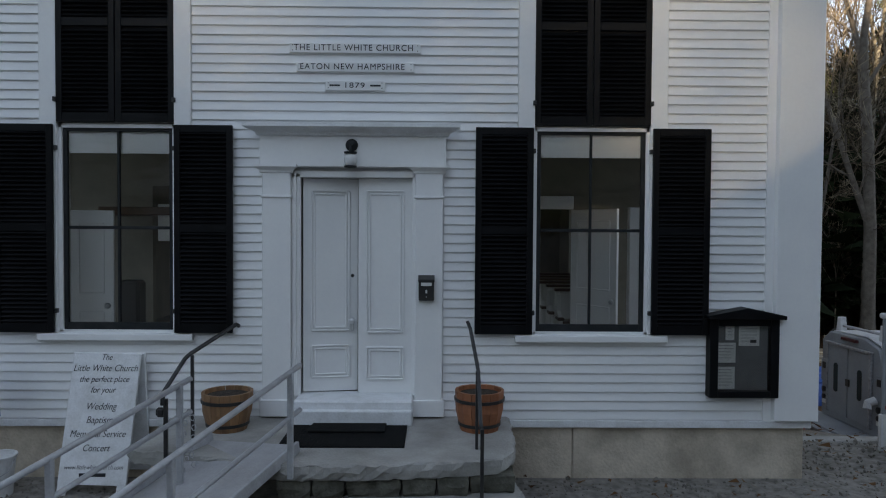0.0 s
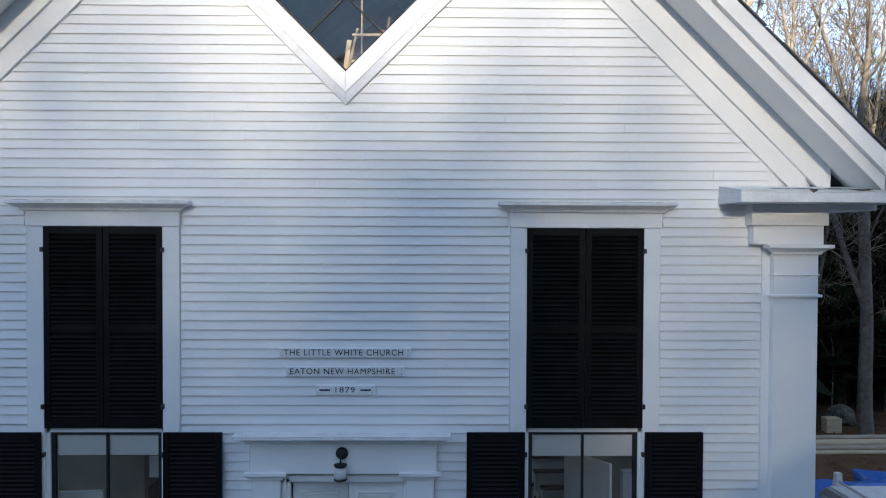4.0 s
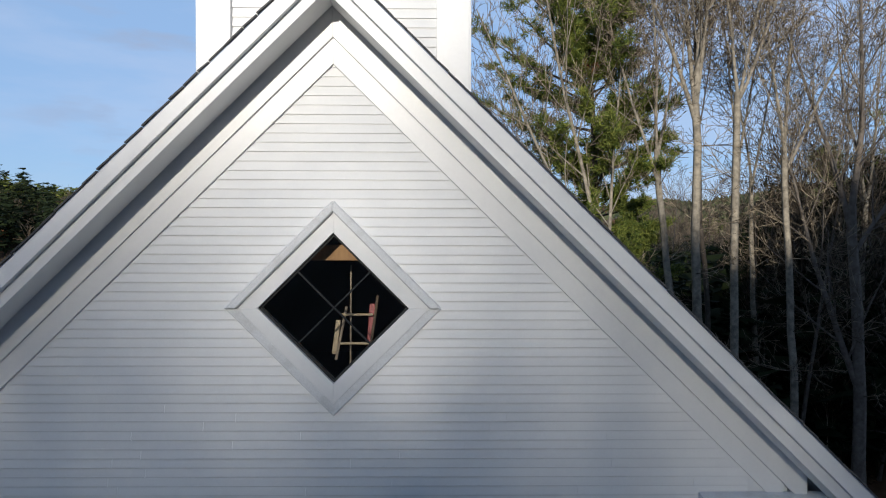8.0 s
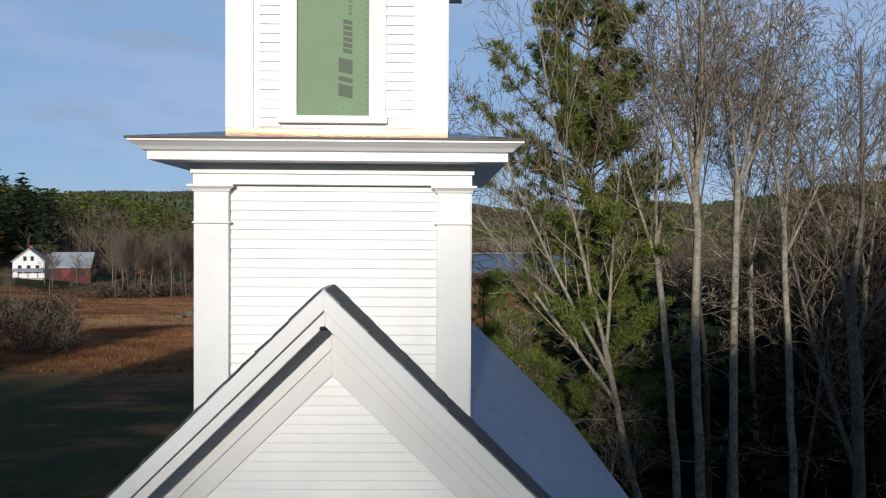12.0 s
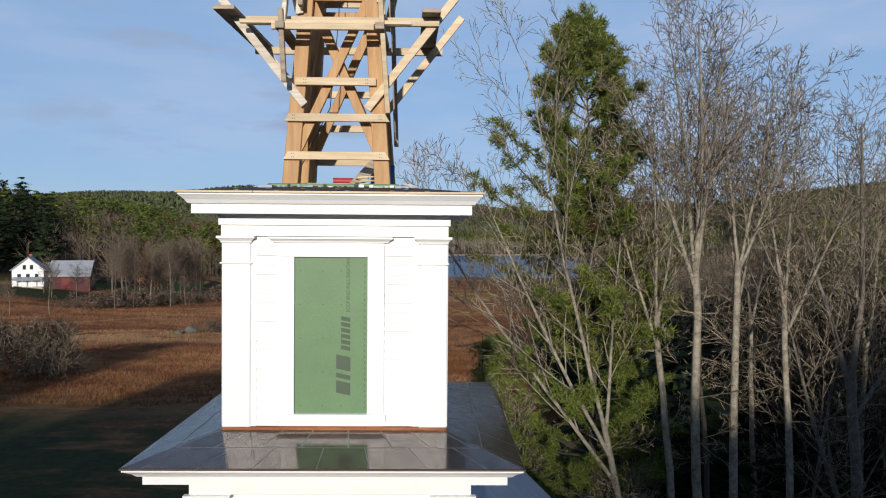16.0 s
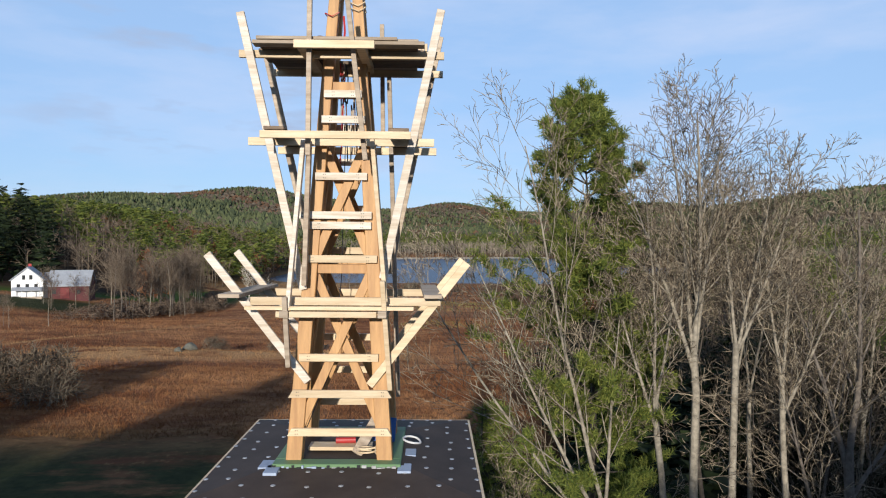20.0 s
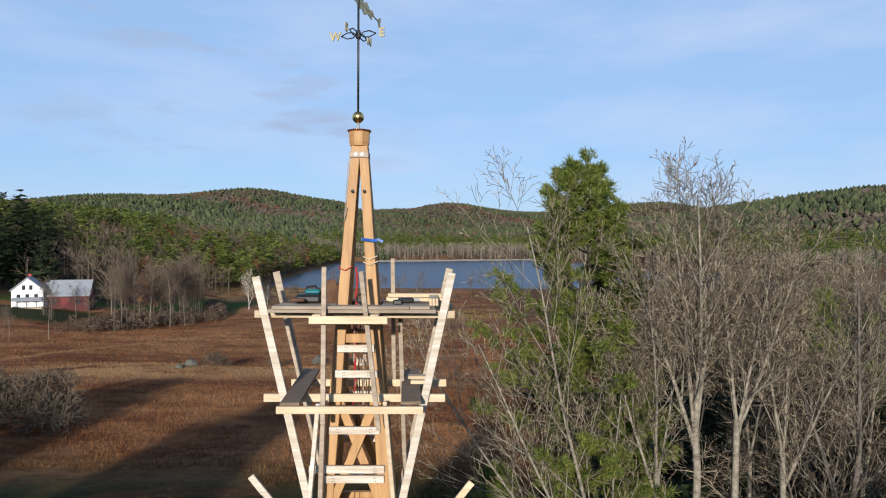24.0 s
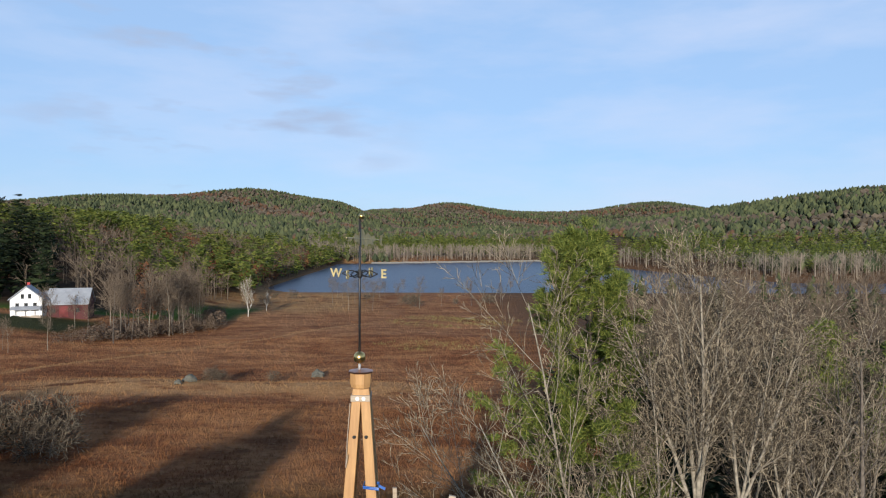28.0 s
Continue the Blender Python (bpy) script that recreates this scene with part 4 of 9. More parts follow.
# planters
def planter(cx, cy, r0, r1, h, material, label, band):
    t = thing("barrel_planter", (cx, cy, 0.62), label, "planter", "half-barrel planters")
    n = 16
    for k in range(n):
        a0, a1 = 2 * math.pi * k / n + 0.01, 2 * math.pi * (k + 1) / n - 0.01
        bm = bmesh.new()
        ring = []
        for f in (0.0, 0.5, 1.0):
            r = r0 + (r1 - r0) * f + 0.018 * math.sin(math.pi * f)
            ring.append([bm.verts.new((cx + rr * math.cos(a), cy + rr * math.sin(a), 0.62 + h * f)) for rr, a in ((r, a0), (r, a1), (r - 0.025, a1), (r - 0.025, a0))])
        for p, q in zip(ring, ring[1:]):
            for i in range(4):
                bm.faces.new((p[i], p[(i + 1) % 4], q[(i + 1) % 4], q[i]))
        bm.faces.new(ring[0][::-1])
        bm.faces.new(ring[-1])
        part("stave", bm, material, t)
    for f in (0.13, 0.74):
        r = r0 + (r1 - r0) * f + 0.018 * math.sin(math.pi * f)
        part("hoop", lathe([(r - 0.01, 0), (r + 0.006, 0), (r + 0.008, 0.028), (r - 0.01, 0.028)], (cx, cy, 0.62 + h * f), 32), band, t)
    part("soil", lathe([(0.0, 0), (r1 - 0.03, 0), (r1 - 0.03, 0.012), (0.0, 0.03)], (cx, cy, 0.62 + h - 0.05), 18), SOIL, t)


planter(-1.10, -0.44, 0.172, 0.228, 0.345, BARREL, "half-barrel oak planter with dark hoops and bare soil", IRON)
planter(1.19, -0.42, 0.175, 0.225, 0.36, TERRACOTTA, "half-barrel planter stained orange-brown with dark hoops", IRON)

# mats
mb = box(-0.53, -0.99, 0.62, 0.53, -0.36, 0.632, None, 0.004)
m1 = tagged(mesh_ob("rubber_mat", mb, RUBBER), "black ribbed rubber mat on the landing", "mat")
rb = bmesh.new()
for k in range(34):
    x = -0.515 + k * 0.0312
    box(x, -0.98, 0.631, x + 0.012, -0.37, 0.636, rb)
part("rib", rb, RUBBER, m1)
m2 = tagged(mesh_ob("door_mat", box(-0.34, -0.62, 0.637, 0.34, -0.37, 0.655, None, 0.006), RUBBER), "small black doormat lying on the larger mat", "mat")

# sandwich board
sw = thing("sandwich_board", (-2.35, -0.3, 0), "white folding sandwich board sign leaning by the wall", "sign board")
sbm = beam((-2.34, -0.42, 0.09), (-2.31, -0.16, 1.25), 0.625, 0.03, None, (0, 1, -0.2))
panel = part("panel", sbm, PAINT_OLD, sw)
part("panel", beam((-2.30, 0.0, 0.09), (-2.29, -0.13, 1.25), 0.625, 0.03, None, (0, 1, 0.2)), PAINT_OLD, sw)
for dx in (-0.27, 0.27):
    part("foot", beam((-2.345 + dx, -0.44, 0.0), (-2.34 + dx, -0.41, 0.12), 0.08, 0.03, None, (0, 1, -0.2)), PAINT_OLD, sw)
tilt = math.degrees(math.atan2(0.26, 1.16))
for text, z, size in (("The", 1.215, 0.078), ("Little White Church", 1.117, 0.088), ("the perfect place", 1.018, 0.082), ("for your", 0.922, 0.082), ("Wedding", 0.775, 0.092), ("Baptism", 0.655, 0.092), ("Memorial Service", 0.533, 0.088), ("Concert", 0.41, 0.088), ("www.littlewhitechurch.com", 0.245, 0.058)):
    f = (z - 0.09) / 1.16
    words("lettering", text, size, (-2.34 + 0.03 * f, -0.42 + 0.26 * f - 0.018, z), sw, INK, (90 - tilt, 0, 0), 0.28, 0.001, offset=-0.0008, width=0.83)
part("text_bar", box(-2.46, -0.422, 0.165, -2.22, -0.412, 0.195), INK, sw, "dark line of unreadable digits")

# blue sign in a bucket
bk = thing("bucket", (-3.27, -0.35, 0), "white plastic bucket holding a sign post", "bucket")
part("shell", lathe([(0.0, 0.0), (0.125, 0.0), (0.135, 0.18), (0.155, 0.34), (0.165, 0.345), (0.165, 0.365), (0.14, 0.365), (0.14, 0.33), (0.0, 0.32)], (-3.20, -0.42, 0), 24), PLASTIC_WHITE, bk)
part("handle", tube([(-3.04, -0.42, 0.33), (-3.03, -0.52, 0.25), (-3.1, -0.58, 0.20)], 0.004), STEEL, bk)
bs = thing("sign_on_post", (-3.27, -0.45, 0.3), "small blue sign on a metal stake in a bucket", "sign")
part("stake", box(-3.225, -0.46, 0.30, -3.20, -0.44, 1.20), STEEL, bs)
part("plate", beam((-3.30, -0.47, 0.72), (-3.34, -0.47, 1.22), 0.34, 0.006, None, (0, 1, 0)), BLUE, bs)
part("symbol", box(-3.30, -0.476, 0.78, -3.16, -0.474, 0.86), PAPER, bs)

# rooms behind the windows
inside = bmesh.new()
box(-4.2, 0.17, 0.70, 4.2, 12.0, 0.82, inside)
tagged(mesh_ob("floor", inside, FLOORWOOD), "dark wooden floor inside", "floor", kind="structure")
ib = bmesh.new()
for x0, x1 in ((-4.28, -4.2), (4.2, 4.28)):
    y = 0.165
    for a, b in UNSEEN_SIDE_OPENINGS:
        box(x0, y, 0.82, x1, a, 4.3, ib)
        box(x0, a, 0.82, x1, b, 1.25, ib)
        box(x0, a, 4.10, x1, b, 4.3, ib)
        y = b
    box(x0, y, 0.82, x1, 12.0, 4.3, ib)
box(-4.2, 12.0, 0.82, 4.2, 12.1, 4.3, ib)
box(-1.2, 0.17, 0.82, -1.1, 2.4, 4.3, ib)
box(1.1, 0.17, 0.82, 1.2, 1.72, 4.3, ib)
box(-4.2, 2.4, 0.82, -2.95, 2.5, 4.3, ib)
box(-2.1, 2.4, 0.82, -0.9, 2.5, 4.3, ib)
box(-2.95, 2.4, 3.0, -2.1, 2.5, 4.3, ib)
box(-0.9, 2.4, 3.1, 0.9, 2.5, 4.3, ib)
box(0.9, 1.72, 0.82, 1.62, 1.82, 4.3, ib)
box(2.46, 1.72, 0.82, 4.2, 1.82, 4.3, ib)
box(1.62, 1.72, 2.70, 2.46, 1.82, 4.3, ib)
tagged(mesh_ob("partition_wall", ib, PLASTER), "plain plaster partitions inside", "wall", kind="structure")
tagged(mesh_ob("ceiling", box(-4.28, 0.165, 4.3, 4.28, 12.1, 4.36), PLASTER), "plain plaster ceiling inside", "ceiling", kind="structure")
for x, z0, name in ((-WX, 3.16, "roller_blind"), (WX, 3.15, "roller_blind")):
    tagged(mesh_ob(name, box(x - 0.5, 0.058, z0, x + 0.5, 0.064, 3.40, None, 0.002), TRIM), "white roller blind drawn a little way down", "blind", "roller blinds")


def inner_door(x0, x1, y, z1, turn, name_label):
    d = thing("interior_door", (x0, y, 0.82), name_label, "door", "interior doors")
    bm = box(x0, y - 0.02, 0.83, x1, y + 0.02, z1, None, 0.004)
    for a, b in ((1.0, 1.55), (1.75, z1 - 0.14)):
        for inset in (0.1,):
            for p0, p1 in (((x0 + inset, a), (x1 - inset, a)), ((x1 - inset, a), (x1 - inset, b)), ((x1 - inset, b), (x0 + inset, b)), ((x0 + inset, b), (x0 + inset, a))):
                beam((p0[0], y - 0.022, p0[1]), (p1[0], y - 0.022, p1[1]), 0.015, 0.012, bm)
    bmesh.ops.rotate(bm, verts=bm.verts[:], cent=(x0, y, 0), matrix=Matrix.Rotation(radians(turn), 3, "Z"))
    lf = part("leaf", bm, TRIM, d)
    kb = lathe([(0.0, 0), (0.03, 0.0), (0.032, 0.02), (0.02, 0.035), (0.0, 0.04)], (0, 0, 0), 12)
    bmesh.ops.transform(kb, matrix=Matrix.Translation((x0, y, 0)) @ pose(0, 0, 0, 0, 0, turn) @ pose(x1 - x0 - 0.06, -0.022, 1.62, 90, 0, 0), verts=kb.verts[:])
    part("knob", kb, STEEL, lf)


inner_door(-3.05, -2.60, 0.56, 2.62, 4, "white interior door standing open")
inner_door(2.454, 3.145, 1.713, 2.695, -53, "white interior door standing open")
tagged(mesh_ob("door_post", box(2.93, 0.90, 0.82, 3.05, 1.0, 2.70, None, 0.006), TRIM), "white post beside the interior door", "post")
tagged(mesh_ob("cabinet", box(-2.46, 0.36, 0.82, -2.25, 0.56, 1.90, None, 0.03), BLACK), "tall black box inside the window", "cabinet")
tagged(mesh_ob("wall_cabinet", box(-2.68, 1.9, 2.28, -2.42, 2.1, 2.74, None, 0.008), PAPER), "cream wall cabinet inside the window", "cabinet")
# made-up board that deepens the dark behind the left window
tagged(mesh_ob("shelf", box(-3.35, 1.75, 2.60, -2.30, 2.35, 2.70, None, 0.01), FLOORWOOD), "dark board added to stand in for a dark band on the inner wall", "shelf")
tagged(mesh_ob("door_lintel", box(1.62, 1.66, 2.70, 2.46, 1.72, 2.86, None, 0.005), TRIM), "white lintel over the inner doorway", "lintel")
for k in range(6):
    y = 2.55 + k * 0.68
    pw = thing("pew", (3.1, y, 0.82), "cream painted church pew with a dark rail", "pew", "rows of pews")
    part("pew_end", prism([(y - 0.22, 0.82), (y + 0.2, 0.82), (y + 0.2, 1.20), (y + 0.12, 1.32), (y + 0.12, 1.58), (y + 0.04, 1.63), (y - 0.05, 1.58), (y - 0.05, 1.36), (y - 0.22, 1.26)], 2.42, 2.47, axis="x", bevel=0.006), PAPER, pw, "cream scrolled pew end")
    part("back", box(2.47, y + 0.03, 1.05, 4.1, y + 0.07, 1.58, None, 0.005), PAPER, pw)
    part("seat", box(2.47, y - 0.22, 1.20, 4.1, y + 0.04, 1.24, None, 0.005), FLOORWOOD, pw)
    part("top_rail", box(2.40, y - 0.02, 1.62, 4.1, y + 0.10, 1.66, None, 0.008), FLOORWOOD, pw)
    part("arm_rail", box(2.40, y - 0.24, 1.25, 2.49, y - 0.04, 1.29, None, 0.008), FLOORWOOD, pw)

# attic seen through the diamond
ab = bmesh.new()
box(-4.0, 0.17, 5.75, 4.0, 8.0, 5.80, ab)
prism([(-4.0, 5.8), (4.0, 5.8), (4.0, 6.4), (0.0, 10.2), (-4.0, 6.4)], 7.9, 8.0, ab)
tagged(mesh_ob("attic_floor", ab, FLOORWOOD), "dark attic boards", "floor", kind="structure")
tagged(mesh_ob("attic_beam", box(-0.9, 0.32, 8.02, 0.9, 0.42, 8.18, None, 0.006), TIMBER), "new timber beam in the attic", "beam")
ld = thing("ladder", (0.22, 0.6, 6.6), "wooden ladder standing in the attic", "ladder")
part("stile", beam((0.28, 0.62, 6.95), (0.36, 0.80, 7.62), 0.028, 0.035), LUMBER_BROWN, ld)
part("stile", beam((-0.07, 0.62, 6.95), (0.02, 0.80, 7.50), 0.028, 0.035), LUMBER_GREY, ld)
for z in (7.12, 7.42):
    part("rung", beam((-0.03, 0.62 + (z - 6.95) * 0.27, z), (0.31, 0.62 + (z - 6.95) * 0.27, z), 0.025, 0.025), LUMBER, ld)
tagged(mesh_ob("attic_board", beam((0.26, 0.86, 7.0), (0.29, 0.92, 7.52), 0.06, 0.03), RED), "dark red upright board in the attic", "board")
tagged(mesh_ob("attic_pole", beam((0.05, 0.9, 6.7), (0.05, 0.95, 7.95), 0.018, 0.018), LUMBER_GREY), "thin upright pole in the attic", "pole")
tagged(mesh_ob("attic_brace", beam((-0.10, 0.7, 7.0), (-0.06, 0.75, 7.36), 0.05, 0.04), LUMBER), "pale brace in the attic", "brace")

# ---- tower ----
TCX, TCY, T1, T2 = 0.0, 1.32, 1.30, 1.07
Z1, Z2 = 12.12, 14.60           # tops of the two cornices
tb = bmesh.new()
box(-T1, TCY - T1 + 0.03, 9.15, T1, TCY + T1, 11.98, tb)
tower_wall = part("tower_wall", tb, PAINT, church, "white clapboard lower tower")
TF = TCY - T1                    # front plane of the lower tower
for s in (-1, 1):
    pb = box(s * 0.99, TF - 0.04, 9.3, s * 1.315, TF + 0.05, 11.70, None, 0.005)
    box(s * (T1 - 0.02), TF - 0.02, 9.2, s * (T1 + 0.02), TF + 0.30, 11.70, pb, 0.005)
    box(s * 0.965, TF - 0.06, 11.36, s * 1.33, TF + 0.05, 11.375, pb, 0.003)
    part("tower_pilaster", pb, TRIM, church)
    part("tower_capital", moulding(min(s * 0.985, s * 1.32), max(s * 0.985, s * 1.32), 11.66, 11.73, 0.05, TF - 0.03), TRIM, church)
    box_b = box(s * 1.24, TF - 0.02, 9.2, s * 1.325, TCY + T1, 11.9)
    part("tower_side_trim", box_b, TRIM, church)
fb = box(-1.325, TF - 0.05, 11.73, 1.325, TCY + T1 + 0.05, 11.86, None, 0.005)
box(-1.345, TF - 0.07, 11.83, 1.345, TCY + T1 + 0.07, 11.98, fb, 0.005)
part("tower_frieze", fb, TRIM, church)


def cornice_ring(half, z0, z1, name, out0):
    """A square cornice that flares as it rises."""
    bm = bmesh.new()
    rings = []
    for f, g in ((0.0, 0.0), (0.72, 0.0), (0.72, 0.42), (0.80, 0.46), (0.86, 0.62), (0.98, 0.82), (1.0, 0.84), (1.0, 1.0)):
        r = out0 + (half - out0) * f
        rings.append([bm.verts.new((TCX + a * r, TCY + b * r, z0 + (z1 - z0) * g)) for a, b in ((-1, -1), (1, -1), (1, 1), (-1, 1))])
    for a, b in zip(rings, rings[1:]):
        for k in range(4):
            bm.faces.new((a[k], a[(k + 1) % 4], b[(k + 1) % 4], b[k]))
    bm.faces.new(rings[0][::-1])
    bm.faces.new(rings[-1])
    bmesh.ops.recalc_face_normals(bm, faces=bm.faces[:])
    return part(name, bm, TRIM, church)


C1, C2 = 1.775, 1.42
cornice_ring(C1 - 0.01, 11.93, 12.115, "tower_cornice", 1.30)
cornice_ring(C2 - 0.01, 14.37, 14.575, "belfry_cornice", 1.07)
# skirt roof of dark sheets round the belfry
ZB = 12.27
sk = bmesh.new()
lo, hi = [], []
for a, b in ((-1, -1), (1, -1), (1, 1), (-1, 1)):
    lo.append(sk.verts.new((a * C1, TCY + b * C1, 12.115)))
    hi.append(sk.verts.new((a * (T2 + 0.01), TCY + b * (T2 + 0.01), ZB)))
for k in range(4):
    sk.faces.new((lo[k], lo[(k + 1) % 4], hi[(k + 1) % 4], hi[k]))
sk.faces.new(lo[::-1])
sk.faces.new(hi)
skirt = part("skirt_roof", sk, TRUCK, church, "low skirt roof of glossy dark sheets")
for side in range(4):
    turn = Matrix.Translation((TCX, TCY, 0)) @ Matrix.Rotation(side * math.pi / 2, 4, "Z")
    rng = random.Random(30 + side)
    for row in range(2):
        f0, f1 = row * 0.5, row * 0.5 + 0.5
        r0, r1 = C1 - (C1 - T2) * f0, C1 - (C1 - T2) * f1
        z0, z1 = 12.117 + (ZB - 12.115) * f0, 12.117 + (ZB - 12.115) * f1
        cuts = [-1.0] + sorted((k + (0.5 if row else 0.0) + rng.uniform(-0.08, 0.08)) / 3.5 - 0.9 for k in range(7)) + [1.0]
        for c, d in zip(cuts, cuts[1:]):
            if d - c < 0.05:
                continue
            bm = bmesh.new()
            g = 0.005
            v = [bm.verts.new(p) for p in ((c * r0 + g, -r0 + g, z0 + 0.006), (d * r0 - g, -r0 + g, z0 + 0.006), (d * r1 - g, -r1 - g, z1 + 0.004), (c * r1 + g, -r1 - g, z1 + 0.004))]
            f = bm.faces.new(v)
            bmesh.ops.solidify(bm, geom=[f], thickness=0.004)
            bmesh.ops.transform(bm, matrix=turn, verts=bm.verts[:])
            bmesh.ops.recalc_face_normals(bm, faces=bm.faces[:])
            part("sheet", bm, SLATE, skirt)
cp = bmesh.new()
for side in range(4):
    own = box(-T2 - 0.03, -T2 - 0.03, ZB - 0.012, T2 + 0.03, -T2, ZB + 0.035, None, 0.006)
    bmesh.ops.transform(own, matrix=Matrix.Translation((TCX, TCY, 0)) @ Matrix.Rotation(side * math.pi / 2, 4, "Z"), verts=own.verts[:])
    merge(cp, own)
    own = box(-C1 - 0.004, -C1 - 0.006, 12.105, C1 + 0.004, -C1 + 0.01, 12.12)
    bmesh.ops.transform(own, matrix=Matrix.Translation((TCX, TCY, 0)) @ Matrix.Rotation(side * math.pi / 2, 4, "Z"), verts=own.verts[:])
    part("drip_edge", own, DRIP, skirt, "dull brown metal drip edge")
part("copper_flashing", cp, COPPER, church, "bright new copper flashing")

# belfry
BF = TCY - T2
belfry_wall = part("belfry_wall", box(-T2, BF, 12.2, T2, TCY + T2, 14.42), PAINT, church, "bright white belfry")
for s in (-1, 1):
    pb = box(s * 0.82, BF - 0.035, 12.30, s * (T2 + 0.02), BF + 0.05, 14.16, None, 0.005)
    box(s * (T2 - 0.04), BF - 0.02, 12.30, s * (T2 + 0.03), BF + 0.30, 14.16, pb, 0.005)
    box(s * 0.76, BF - 0.02, 12.30, s * 0.82, BF + 0.02, 14.12, pb)
    box(s * 0.80, BF - 0.055, 13.89, s * (T2 + 0.04), BF + 0.05, 13.905, pb, 0.003)
    part("belfry_pilaster", pb, TRIM, church)
    part("belfry_capital", moulding(min(s * 0.815, s * 1.09), max(s * 0.815, s * 1.09), 14.09, 14.16, 0.045, BF - 0.03), TRIM, church)
fb = box(-T2 - 0.03, BF - 0.045, 14.16, T2 + 0.03, TCY + T2 + 0.04, 14.27, None, 0.004)
box(-T2 - 0.05, BF - 0.065, 14.265, T2 + 0.05, TCY + T2 + 0.06, 14.39, fb, 0.004)
part("belfry_frieze", fb, TRIM, church)
ob_ = bmesh.new()
OX = -0.04
for x0, x1 in ((OX - 0.52, OX - 0.355), (OX + 0.355, OX + 0.52)):
    box(x0, BF - 0.035, 12.36, x1, BF, 13.965, ob_, 0.004)
box(OX - 0.52, BF - 0.04, 13.96, OX + 0.52, BF, 14.10, ob_, 0.004)
opening = part_with_pieces("belfry_window", "casing_board", ob_, TRIM, church, "belfry opening boarded with green sheathing")
part("cap", moulding(OX - 0.55, OX + 0.55, 14.095, 14.155, 0.05, BF - 0.03), TRIM, opening)
part("sill", box(OX - 0.54, BF - 0.06, 12.355, OX + 0.54, BF, 12.43, None, 0.006), TRIM, opening)
panel_g = part("sheathing", box(OX - 0.355, BF - 0.006, 12.43, OX + 0.355, BF + 0.01, 13.962), SHEATH, opening, "green sheathing board with printed letters")
# printed maker's mark as plain bars, small print as text bars
def slanted_mark(x0, x1, z0, z1, lean):
    bm = prism([(x0, z0), (x1, z0 + lean), (x1, z1 + lean), (x0, z1)], BF - 0.009, BF - 0.005)
    part("print_mark", bm, SHEATH_INK, panel_g)


for z0, z1 in ((12.635, 12.755), (12.785, 12.83), (12.87, 13.01)):
    slanted_mark(0.012, 0.15, z0, z1, -0.03)
for k in range(6):
    slanted_mark(0.058, 0.147, 13.06 + k * 0.057, 13.10 + k * 0.057, -0.018)
words("small_print", "ROOF AND WALL SHEATHING", 0.055, (0.128, BF - 0.007, 13.70), panel_g, SHEATH_INK, (90, -90, 0), 0, 0.001, width=0.72)
db = bmesh.new()
for k in range(26):
    box(0.283, BF - 0.008, 12.47 + k * 0.056, 0.290, BF - 0.005, 12.495 + k * 0.056, db)
for x in (-0.30, -0.08, 0.10):
    for k in range(5):
        box(OX + x - 0.005, BF - 0.008, 12.5 + k * 0.33, OX + x + 0.005, BF - 0.005, 12.51 + k * 0.33, db)
tagged(part("nail_mark", db, SHEATH_INK, panel_g), kind="stuff")

# belfry deck: felt with tin caps
dk = bmesh.new()
lo, hi = [], []
for a, b in ((-1, -1), (1, -1), (1, 1), (-1, 1)):
    lo.append(dk.verts.new((a * (C2 + 0.01), TCY + b * (C2 + 0.01), 14.575)))
    hi.append(dk.verts.new((-0.06 + a * 0.62, TCY + b * 0.62, 14.68)))
for k in range(4):
    dk.faces.new((lo[k], lo[(k + 1) % 4], hi[(k + 1) % 4], hi[k]))
dk.faces.new(lo[::-1])
dk.faces.new(hi)
deck = part("belfry_deck", dk, FELT, church, "low roof deck under dark roofing felt")
eb = bmesh.new()
for side in range(4):
    own = bmesh.new()
    for k in range(4):
        box(-C2 + k * C2 / 2 + 0.003, -C2 - 0.012, 14.56, -C2 + (k + 1) * C2 / 2 - 0.003, -C2 + 0.02, 14.578, own)
    bmesh.ops.transform(own, matrix=Matrix.Translation((TCX, TCY, 0)) @ Matrix.Rotation(side * math.pi / 2, 4, "Z"), verts=own.verts[:])
    merge(eb, own)
part("deck_edge", eb, LUMBER, church, "raw wood edge of the deck")


def deck_z(x, y):
    f = max(abs(x + 0.03) / (C2 + 0.01), abs(y - TCY) / (C2 + 0.01))
    return 14.68 - max(0.0, (f - 0.44) / 0.56) * 0.105


capm = bpy.data.meshes.new("tin_cap")
bm = lathe([(0.0, 0.0), (0.026, 0.0), (0.024, 0.004), (0.0, 0.006)], (0, 0, 0), 10)
bm.to_mesh(capm)
bm.free()
capm.materials.append(CAP_TIN)
rng = random.Random(3)
for side in range(4):
    for row, r in enumerate((1.375, 1.13, 0.85)):
        n = (8, 7, 5)[row]
        for k in range(n):
            u = (-1 + (2 * k + 1) / n) * r + rng.uniform(-0.05, 0.05)
            p = Matrix.Rotation(side * math.pi / 2, 3, "Z") @ Vector((u, -r + rng.uniform(-0.02, 0.02), 0))
            c = new("tin_cap", capm)
            c.location = (p.x, TCY + p.y, deck_z(p.x, TCY + p.y) + 0.002)
            c.parent = deck

# ---- spire frame ----
SX, SY, SZ0, SZ1 = -0.065, 1.28, 14.66, 20.90
B0, B1 = 0.485, 0.042              # post centres off the axis, at foot and head


def off(z):
    return B0 + (B1 - B0) * (z - SZ0) / (SZ1 - SZ0)


def front_y(z):
    return SY - off(z) - 0.085


